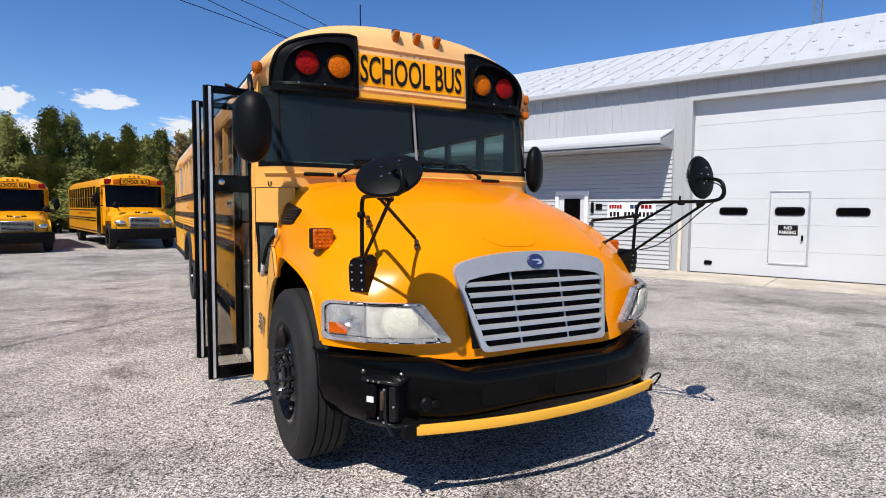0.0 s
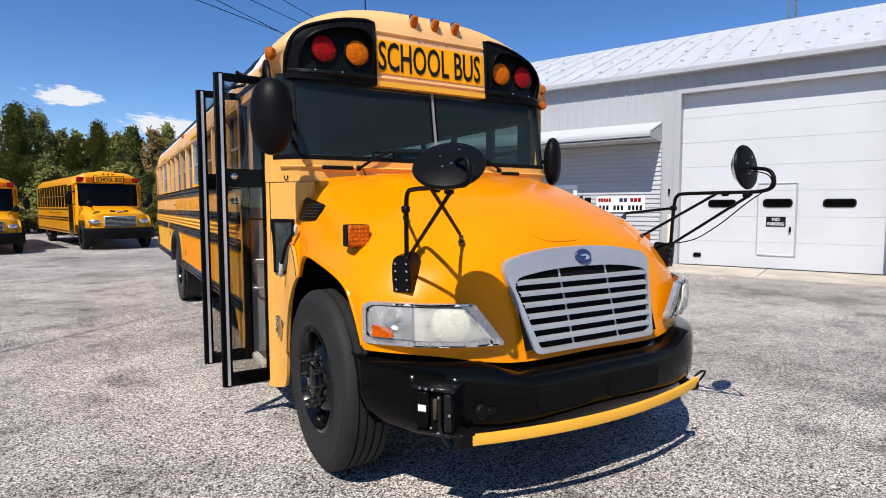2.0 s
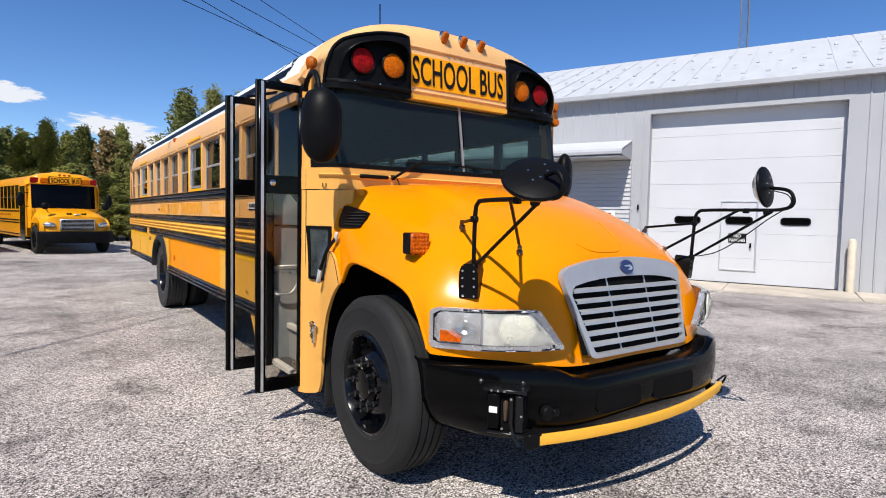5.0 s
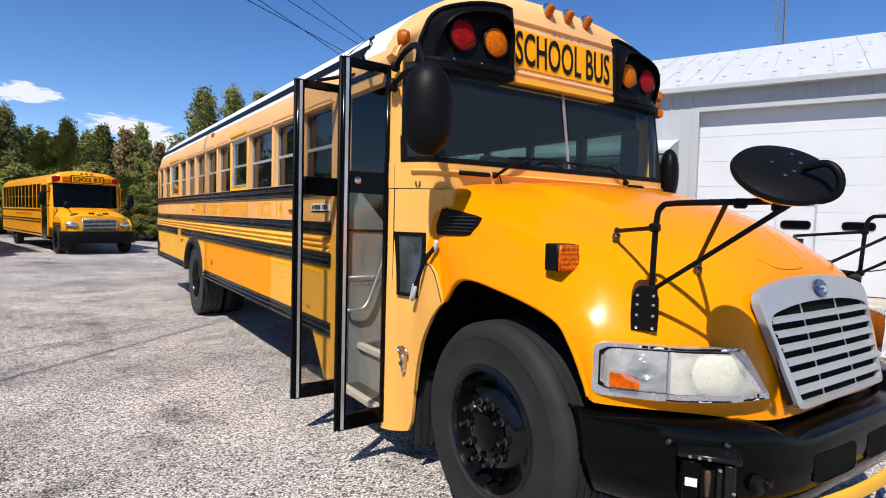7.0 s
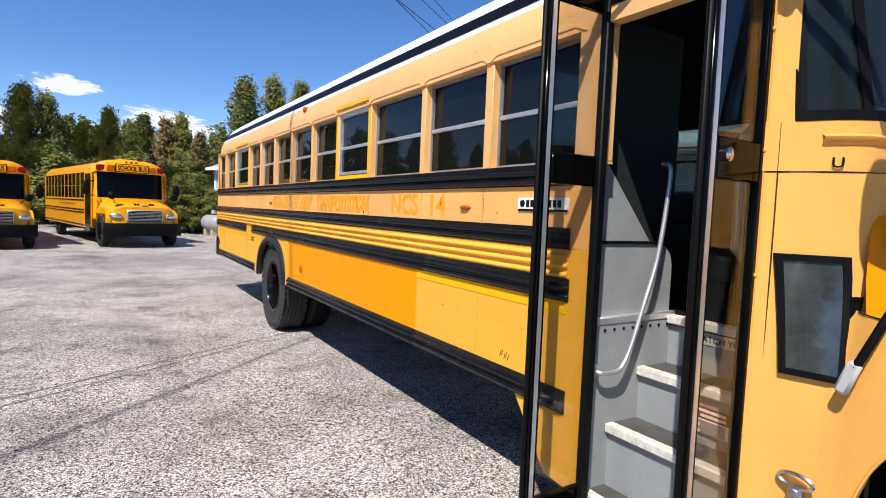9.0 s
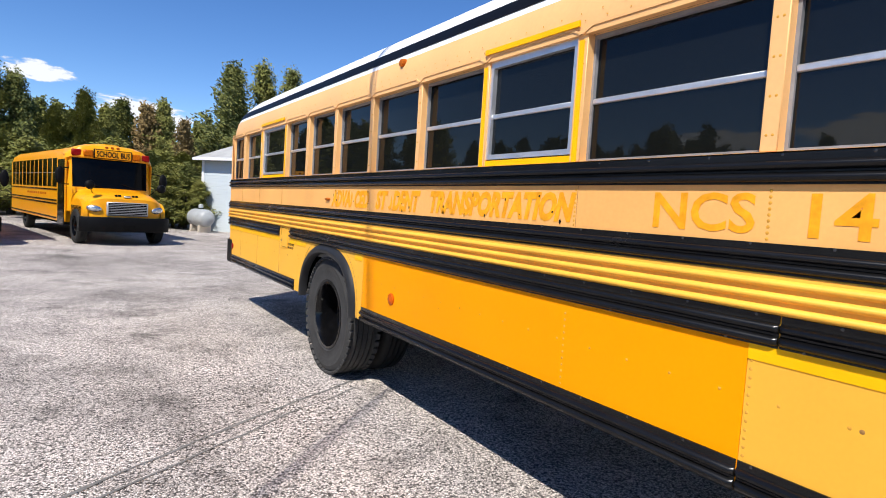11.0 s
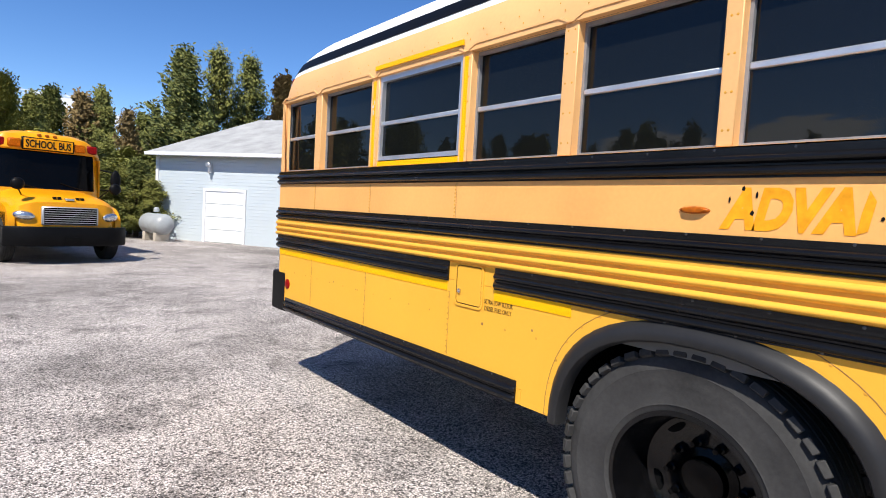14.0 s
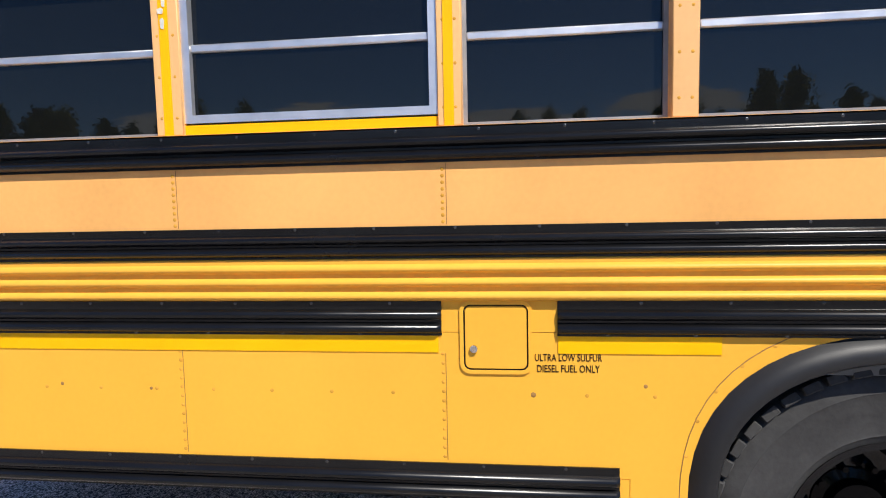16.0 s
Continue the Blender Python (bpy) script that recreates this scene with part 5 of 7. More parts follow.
obox(bm, pose(-1.175, 4.055, 1.03, 20), 0.022, 0.036, 0.10, 0.008)
part("strap_end", bm, MATS["pale grey rubber"], strap)

WS0, WS1 = 1.752, 2.30
LEAN = 0.16
for t0, t1 in ((-0.35, -0.006), (0.006, 0.35)):
    p = part("windscreen_pane", cowl_patch(t0, t1, WS0 + 0.02, WS1, -0.005, 10, LEAN), WSGLASS, bus, "large flat windscreen pane")
    p.visible_shadow = False
for t0, t1 in ((-0.645, -0.415), (0.415, 0.645)):
    p = part("corner_pane", cowl_patch(t0, t1, WS0 + 0.02, WS1, -0.005, 6, LEAN), WSGLASS, bus)
    p.visible_shadow = False
for t0, t1 in ((-0.415, -0.35), (0.35, 0.415), (-0.69, -0.645), (0.645, 0.69)):
    part("windscreen_post", thick(cowl_patch(t0, t1, WS0, WS1 + 0.01, 0.006, 4, LEAN), -0.04), SATIN, bus)
part("windscreen_divider", thick(cowl_patch(-0.0018, 0.0018, WS0, WS1 + 0.01, 0.004, 2, LEAN), -0.012), DULLALU, bus, "weathered metal strip between the panes")
part("windscreen_seal", thick(cowl_patch(-0.69, 0.69, WS0 - 0.008, WS0 + 0.022, 0.006, 36), -0.03), SATIN, bus)
for t0, t1 in ((-0.889, -0.69), (0.69, 1.0)):
    part("front_post", thick(cowl_patch(t0, t1, 1.745, 2.345, 0.0, 10, 0.02), -0.05), COWLY, bus, "faded yellow corner post")


def cap_at(x, f, out=0.0):
    """The front cap; f runs from 0 at its lower lip to 1 where it meets the roof."""
    u = min(1.0, abs(x) / (HW + 0.0005))
    zr = HEAD + 0.67 * math.sqrt(max(0.0, 1 - u ** 2.8))
    zl = 2.29
    fs = ((0, 4.128), (0.3, 4.136), (0.6, 4.152), (0.8, 4.19), (0.93, 4.27), (1.0, 4.44))
    for (fa, ya), (fb, yb) in zip(fs, fs[1:]):
        if fa <= f <= fb:
            y = ya + (yb - ya) * (f - fa) / (fb - fa)
    back = 0.34 * (abs(x) / HW) ** 9 * (1 - f) + 0.03 * (abs(x) / HW) ** 3 * (1 - f)
    z = zl + (zr - zl) * (1 - (1 - f) ** 1.35) if zr > zl else zl + (zr - zl) * f
    return Vector((x, y + back - out * (1 - 0.3 * f), z + out * 0.4 * f))


XS = [math.copysign(1 - (1 - abs(k) / 20) ** 1.5, k) * 1.195 for k in range(-20, 21)]
FS = [0, 0.1, 0.2, 0.3, 0.4, 0.5, 0.6, 0.7, 0.8, 0.87, 0.93, 0.97, 1.0]
bm = bmesh.new()
grid(bm, [[cap_at(x, f) for x in XS] for f in FS])
part("front_cap", thick(bm, 0.03), FADED, bus, "rounded faded yellow cap over the windscreen")
# sheet behind the cap, its shade painted in
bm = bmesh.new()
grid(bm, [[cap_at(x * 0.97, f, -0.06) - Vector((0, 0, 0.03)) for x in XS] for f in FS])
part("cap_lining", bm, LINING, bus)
for t0, t1, m in ((-0.72, -0.1025, SATIN), (-0.102, 0.102, PALE), (0.1025, 0.72, SATIN)):
    part("cap_lip", thick(cowl_patch(t0, t1, 2.275, 2.31, -0.04, 14, 0), 0.16), m, bus)


def on_cap(x, z, out=0.0):
    """The point of the cap's face at the given x and height."""
    u = min(1.0, abs(x) / (HW + 0.0005))
    zr = HEAD + 0.67 * math.sqrt(max(0.0, 1 - u ** 2.8))
    return cap_at(x, 1 - max(0.0, 1 - (z - 2.29) / max(0.02, zr - 2.29)) ** (1 / 1.35), out)


PANEL_TOP = ((0.468, 0.6, 0.70, 0.793, 0.88, 0.954, 1.0, 1.03, 1.055, 1.072), (2.722, 2.712, 2.698, 2.672, 2.644, 2.613, 2.578, 2.545, 2.495, 2.43))
BROW = [(0.494, 2.34), (0.497, 2.44), (0.503, 2.54), (0.528, 2.602), (0.58, 2.634), (0.68, 2.636), (0.80, 2.614), (0.90, 2.578), (0.962, 2.525), (0.992, 2.45), (0.998, 2.36)]
for s in (1, -1):
    xs = [0.468 + 0.604 * math.sin(math.pi / 2 * k / 18) for k in range(19)]
    bm = bmesh.new()
    grid(bm, [[on_cap(s * x, 2.290 + (float(np.interp(x, *PANEL_TOP)) - 2.290) * k / 10, 0.010) for k in range(11)] for x in xs])
    hous = part("lamp_panel", thick(bm, 0.012), SATIN, bus, "black panel round the warning lamps")
    bm = bmesh.new()
    tube(bm, [on_cap(s * 0.470, z, 0.012) for z in (2.31, 2.45, 2.6, 2.71)] + [on_cap(s * x, float(np.interp(x, *PANEL_TOP)), 0.012) for x in xs[1:]] + [on_cap(s * 1.073, z, 0.012) for z in (2.40, 2.36, 2.31)], 0.012, 8)
    part("panel_rim", bm, SATIN, hous, "raised black rim")
    # the hood over the pair of lamps
    bm = bmesh.new()
    path = smooth_path([(x, 0, z) for x, z in BROW], 4)
    rows = []
    for i, q in enumerate(path):
        f = i / (len(path) - 1)
        reach = 0.022 + 0.062 * math.sin(math.pi * min(1, f * 1.04)) ** 0.6
        base = on_cap(s * q.x, q.z, 0.006)
        rows.append([base, base + Vector((0, -reach * 0.5, 0.004)), base + Vector((0, -reach, -0.004)), base + Vector((0, -reach - 0.003, -0.012)), base + Vector((0, -reach * 0.5, -0.012))])
    grid(bm, rows)
    part("lamp_hood", bm, SATIN, hous, "black hood over the two lamps")
    # ledge below the lamps
    bm = bmesh.new()
    grid(bm, [[on_cap(s * x, 2.345, 0.008), on_cap(s * x, 2.338, 0.034), on_cap(s * x, 2.318, 0.042), on_cap(s * x, 2.303, 0.034), on_cap(s * x, 2.300, 0.0)] for x in np.linspace(0.47, 1.07, 15)])
    part("lamp_ledge", thick(bm, 0.003), SATIN, hous)
    for x in (0.72, 0.90):
        bm = bmesh.new()
        lathe(bm, [(0.006, 0), (0.006, 0.004), (0, 0.005)], at(*on_cap(s * x, 2.334, 0.036), FRONT), 8)
        part("screw", bm, STEEL, hous)
    for lx, m, tag in ((0.838, REDLENS, "dark red"), (0.609, AMBER, "amber")):
        c = Vector((s * lx, on_cap(s * lx, 2.478).y - 0.012, 2.478))
        bm = bmesh.new()
        lathe(bm, [(0.095, -0.02), (0.095, 0.016), (0.089, 0.022), (0.083, 0.012)], at(*c, FRONT), 28)
        lamp = part("warning_lamp", bm, SATIN, bus, tag + " warning lamp")
        bm = bmesh.new()
        lathe(bm, [(0.084, 0.0), (0.082, 0.016), (0.06, 0.026), (0.03, 0.03), (0, 0.031)], at(*c, FRONT), 28)
        part("lens", bm, m, lamp)
bm = bmesh.new()
grid(bm, [[on_cap(x, z, 0.006) for z in (2.368, 2.44, 2.52, 2.60)] for x in np.linspace(-0.457, 0.447, 9)])
sign = part("school_bus_sign", thick(bm, 0.008), SIGN, bus, "yellow sign reading SCHOOL BUS in black")
p0, p1 = on_cap(0, 2.388, 0.007), on_cap(0, 2.588, 0.007)
tilt = math.degrees(math.atan2(p1.y - p0.y, p1.z - p0.z))
m = Matrix.Translation((p0 + p1) / 2 + Vector((-0.012, -0.003, 0.0))) @ pose(0, 0, 0, 90 - tilt, 0, 0)
part("lettering", words("SCHOOL BUS", m, 0.86, 0.204, 0.0015, 0.0, 0.012), INK, sign, "tall black letters")
bm = bmesh.new()
tube(bm, [on_cap(x, 2.655, 0.004) for x in np.linspace(-0.455, 0.455, 13)], 0.011, 8)
tube(bm, [on_cap(x, 2.335, 0.004) for x in np.linspace(-0.46, 0.455, 13)], 0.010, 8)
part("sign_ledge", bm, FADED, bus, "pressed yellow ledge round the sign")
for x, z in ((-0.11, 2.628), (-0.06, 2.63), (0.0, 2.632), (0.05, 2.628), (0.12, 2.63)):
    bm = bmesh.new()
    obox(bm, Matrix.Translation(on_cap(x, z, 0.004)), 0.016, 0.003, 0.008)
    part("worn_mark", bm, DULLALU, sign)
for k in (-1, 0, 1):
    c = on_cap(0.03 + 0.176 * k, 2.772, 0.004)
    bm = bmesh.new()
    obox(bm, Matrix.Translation(c + Vector((0, 0.01, 0.0))) @ pose(0, 0, 0, 35), 0.07, 0.05, 0.115, 0.022, 2)
    cl = part("roof_lamp", bm, STEEL, bus, "small amber clearance lamp on the cap")
    bm = bmesh.new()
    obox(bm, Matrix.Translation(c + Vector((0, -0.014, -0.004))) @ pose(0, 0, 0, 35), 0.05, 0.05, 0.10, 0.016, 2)
    part("lens", bm, DIRTYAMBER, cl)
for s in (1, -1):
    c = Vector((s * 1.158, 4.257, 2.433))
    bm = bmesh.new()
    lathe(bm, [(0.030, -0.02), (0.030, 0.01), (0.026, 0.018), (0.02, 0.036), (0, 0.042)], Matrix.Translation(c) @ Matrix.Diagonal((1, 1, 1.5, 1)) @ pose(0, 0, 0, 90, 0, -25 * s), 18)
    part("corner_lamp", bm, DIRTYAMBER, bus, "amber clearance lamp on the corner")
    if s > 0:
        bm = bmesh.new()
        lathe(bm, [(0.034, -0.02), (0.034, 0.012), (0.026, 0.03), (0, 0.036)], Matrix.Translation((1.145, 4.235, 2.295)) @ pose(0, 0, 0, 90, 0, -30), 18)
        part("corner_lamp", bm, DIRTYAMBER, bus, "dull amber lamp under the cap")
bm = bmesh.new()
tube(bm, [(0.1, 5.6, 2.86), (0.1, 5.62, 3.5)], 0.006, 6)
part("aerial", bm, SATIN, bus, "thin black roof aerial")
# wipers
for pivot, elbow, tip, b0, b1, rest in (((-0.627, 1.695), (-0.52, 1.762), (-0.389, 1.816), (-0.52, 1.805), (-0.05, 1.826), (-0.885, -0.665)), ((0.56, 1.715), (0.47, 1.765), (0.377, 1.814), (-0.03, 1.815), (0.43, 1.806), (0.58, 0.76))):
    bm = bmesh.new()
    tube(bm, [(x, 4.07 + 0.16 * max(0, z - WS0) - 0.028, z) for x, z in (pivot, elbow, tip)], 0.010, 8)
    wp = part("wiper", bm, SATIN, bus, "black windscreen wiper")
    bm = bmesh.new()
    tube(bm, [(x, 4.075 + 0.16 * (z - WS0) - 0.014, z) for x, z in (b0, b1)], 0.007, 6)
    part("blade", bm, SATIN, wp)
    bm = bmesh.new()
    lathe(bm, [(0.02, 0), (0.018, 0.02), (0.008, 0.03), (0, 0.031)], at(pivot[0], 4.075, pivot[1], FRONT), 14)
    part("pivot", bm, SATIN, wp)
    part("cowl_vent", boxes((rest[0], rest[1], 4.05, 4.09, 1.680, 1.706), bevel=0.008), SATIN, bus, "narrow black vent below the windscreen")
bm = bmesh.new()
tube(bm, smooth_path([(-0.60, 4.055, 1.69), (-0.585, 4.05, 1.65), (-0.60, 4.045, 1.63)], 4), 0.004, 6)
part("washer_hose", bm, SATIN, bus)

# ---- hood with fenders ----
GUIDE = [
    [(0, 4.07, 1.66), (0, 3.6, 1.62), (0, 3.12, 1.505), (0, 2.82, 1.37), (0, 2.645, 1.215), (0, 2.555, 0.95), (0, 2.49, 0.70)],
    [(0.55, 4.07, 1.65), (0.56, 3.6, 1.595), (0.56, 3.15, 1.455), (0.56, 2.86, 1.31), (0.56, 2.66, 1.165), (0.53, 2.56, 0.94), (0.50, 2.50, 0.70)],
    [(0.90, 4.07, 1.60), (0.92, 3.65, 1.49), (0.92, 3.2, 1.365), (0.90, 2.95, 1.255), (0.88, 2.77, 1.095), (0.86, 2.66, 0.93), (0.84, 2.63, 0.745)],
    [(1.03, 4.05, 1.42), (1.06, 3.65, 1.29), (1.06, 3.22, 1.23), (1.06, 3.02, 1.15), (1.07, 2.90, 1.04), (1.085, 2.84, 0.90), (1.08, 2.83, 0.76)],
    [(1.125, 3.835, 1.005), (1.138, 3.665, 1.142), (1.14, 3.33, 1.114), (1.135, 3.055, 1.048), (1.125, 2.965, 0.955), (1.115, 2.905, 0.838), (1.11, 2.878, 0.770)],
]


def spline(p, t):
    """Catmull-Rom through p at t from 0 to len(p) - 1."""
    i = min(int(t), len(p) - 2)
    g = t - i
    b, c = p[i], p[i + 1]
    a = p[i - 1] if i else b * 2 - c
    d = p[i + 2] if i + 2 < len(p) else c * 2 - b
    return 0.5 * ((2 * b) + (c - a) * g + (2 * a - 5 * b + 4 * c - d) * g * g + (3 * b - a - 3 * c + d) * g ** 3)


def hood_at(u, v, s=1):
    """A point of the hood: u from 0 (middle) to 4 (arch edge), v from 0 (cowl) to 6 (lower lip); s is -1 on the near half."""
    col = [spline([Vector(p) for p in g], v) for g in GUIDE]
    m = Vector(col[1])
    m.x = -m.x
    p = spline([m] + col, u + 1)
    k = min(1.0, max(0.0, (1.22 - u) / 0.16))
    fade = min(1.0, max(0.0, (4.1 - v) / 1.3)) * min(1.0, v / 0.8)
    return Vector((s * p.x, p.y, p.z + 0.02 * k * k * (3 - 2 * k) * fade))      # the raised middle of the hood


bm = bmesh.new()
us = [k * 4 / 52 for k in range(53)]
rows = []
for j in range(49):
    v = j * 6 / 48
    rows.append([hood_at(u, v, -1) for u in us[::-1]] + [hood_at(u, v, 1) for u in us[1:]])
grid(bm, rows)
part("hood", thick(bm, -0.018), HOOD, bus, "glossy orange-yellow hood with rounded fenders")
for s in (-1, 1):
    bm = bmesh.new()
    rear = ((2.4, 1.0, 4.088, 1.53), (2.7, 1.02, 4.088, 1.48), (3.0, 1.05, 4.082, 1.40), (3.25, 1.082, 4.07, 1.29), (3.5, 1.108, 4.05, 1.18), (3.75, 1.13, 3.98, 1.09), (3.9, 1.135, 3.90, 1.035), (4.0, 1.136, 3.832, 1.0))
    grid(bm, [[hood_at(u, 0.0, s), (hood_at(u, 0.0, s) * 0.5 + Vector((s * x, y, z)) * 0.5) + Vector((0.006 * s, 0, 0)), Vector((s * x, y, z))] for u, x, y, z in rear])
    part("hood_corner", thick(bm, 0.01), HOOD, bus)
    bm = bmesh.new()
    tube(bm, [hood_at(4, v, s) + Vector((-0.004 * s, 0, 0.004)) for v in np.linspace(0.05, 5.9, 48)], 0.011, 8)
    part("arch_lip", bm, HOOD, bus, "rolled edge of the wheel arch")
bm = bmesh.new()
tube(bm, smooth_path([hood_at(u, v, s) for u, v, s in ((0.42, 3.5, -1), (0.32, 3.72, -1), (0.2, 3.82, -1), (0.0, 3.84, 1), (0.09, 3.81, 1), (0.14, 3.7, 1), (0.16, 3.5, 1), (0.18, 3.2, 1), (0.2, 2.8, 1))], 5), 0.0045, 8)
part("hood_crease", bm, HOOD, bus, "pressed edge of the raised hood middle")
# plain blocks under the hood, near-black in place of its shade
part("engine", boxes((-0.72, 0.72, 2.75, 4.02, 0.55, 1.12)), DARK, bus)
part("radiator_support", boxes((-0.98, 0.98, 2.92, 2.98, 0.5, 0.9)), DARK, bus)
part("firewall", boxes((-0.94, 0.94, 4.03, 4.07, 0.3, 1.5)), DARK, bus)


def on_side(y, z, s, out=0.0):
    """The point of the hood's side at the given y and height, moved outwards."""
    best = (9, 2.5, 0.5)
    lo_u, hi_u, lo_v, hi_v = 1.6, 4.0, 0.0, 3.5
    for step in range(4):
        best = min((((hood_at(u, v).y - y) ** 2 + (hood_at(u, v).z - z) ** 2, u, v) for u in np.linspace(lo_u, hi_u, 9) for v in np.linspace(lo_v, hi_v, 9)), key=lambda q: q[0])
        du, dv = (hi_u - lo_u) / 8, (hi_v - lo_v) / 8
        lo_u, hi_u, lo_v, hi_v = best[1] - du, min(4.0, best[1] + du), max(0.0, best[2] - dv), best[2] + dv
    u, v = best[1], best[2]
    p = hood_at(u, v, s)
    nrm = (hood_at(u, v + 0.03, s) - hood_at(u, max(0, v - 0.03), s)).cross(hood_at(u + 0.03, v, s) - hood_at(u - 0.03, v, s)).normalized()
    return p + nrm * out * (1 if nrm.x * s > 0 else -1)


# grille
GT = 0.307
def gp(x, z, out=0.03):
    return Vector((x, 2.492 + (z - 0.74) * GT - out + 0.10 * max(0, abs(x) - 0.25) ** 2, z))


bm = bmesh.new()
def out_line(w1, w0, z1, z0, arch):
    ts = [math.sin(math.pi / 2 * (-1 + i / 12)) for i in range(25)]
    def corner(t):
        return 1 - math.sqrt(max(0.0, 1 - max(0.0, (abs(t) - 0.9) / 0.1) ** 2))
    pts = [(w1 * t, z1 - arch * abs(t) ** 2.5 - 0.04 * corner(t)) for t in ts]
    return pts + [(-w0 * t, z0 + 0.025 * corner(t)) for t in ts]
o = out_line(0.505, 0.415, 1.225, 0.735, 0.06)
i_ = out_line(0.466, 0.388, 1.125, 0.757, 0.04)
for da, db in (((o, 0.012), (o, 0.045)), ((o, 0.045), (i_, 0.05)), ((i_, 0.05), (i_, 0.0))):
    a, b = ([gp(x, z, q[1]) for x, z in q[0]] for q in (da, db))
    grid(bm, [a, b], close=True)
gr = part("grille", bm, SILVER, bus, "silver grille with horizontal bars")
for k in range(6):
    z = 1.066 - 0.053 * k
    w = 0.388 + (0.466 - 0.388) * (z - 0.757) / 0.368
    bm = bmesh.new()
    grid(bm, [[gp(x, z + dz, d) for dz, d in ((0.012, 0.035), (0.004, 0.052), (-0.010, 0.052), (-0.014, 0.035))] for x in (-w, -w / 2, 0, w / 2, w)])
    part("bar", thick(bm, 0.003), SILVER, gr)
for x in (-0.16, 0.16):
    bm = bmesh.new()
    grid(bm, [[gp(x + dx + (0.02 if x > 0 else -0.02) * (z - 0.9), z, 0.03) for dx in (-0.006, 0.006)] for z in (0.758, 0.95, 1.12)])
    part("upright", thick(bm, 0.006), SILVER, gr)
# near-black sheet painted as the shade between the bars
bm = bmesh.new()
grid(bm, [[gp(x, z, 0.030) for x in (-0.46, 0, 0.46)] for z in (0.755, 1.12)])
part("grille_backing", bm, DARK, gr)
bm = bmesh.new()
lathe(bm, [(0.055, 0), (0.055, 0.008), (0.05, 0.012), (0, 0.013)], Matrix.Translation(gp(0, 1.172, 0.05)) @ pose(0, 0, 0, 90 - 17) @ Matrix.Diagonal((1, 0.72, 1, 1)), 32)
em = part("emblem", bm, BLUEBADGE, gr, "oval dark blue emblem")
bm = bmesh.new()
extrude(bm, [(-0.036, 0.010), (0.012, 0.014), (0.030, 0.004), (0.034, -0.006), (0.022, -0.016), (-0.004, -0.015), (0.006, -0.007), (0.016, -0.004), (0.010, 0.003), (-0.018, 0.004)], Matrix.Translation(gp(0, 1.172, 0.063)) @ pose(0, 0, 0, 90 - 17), 0.004)
part("emblem_mark", bm, ALU, em)

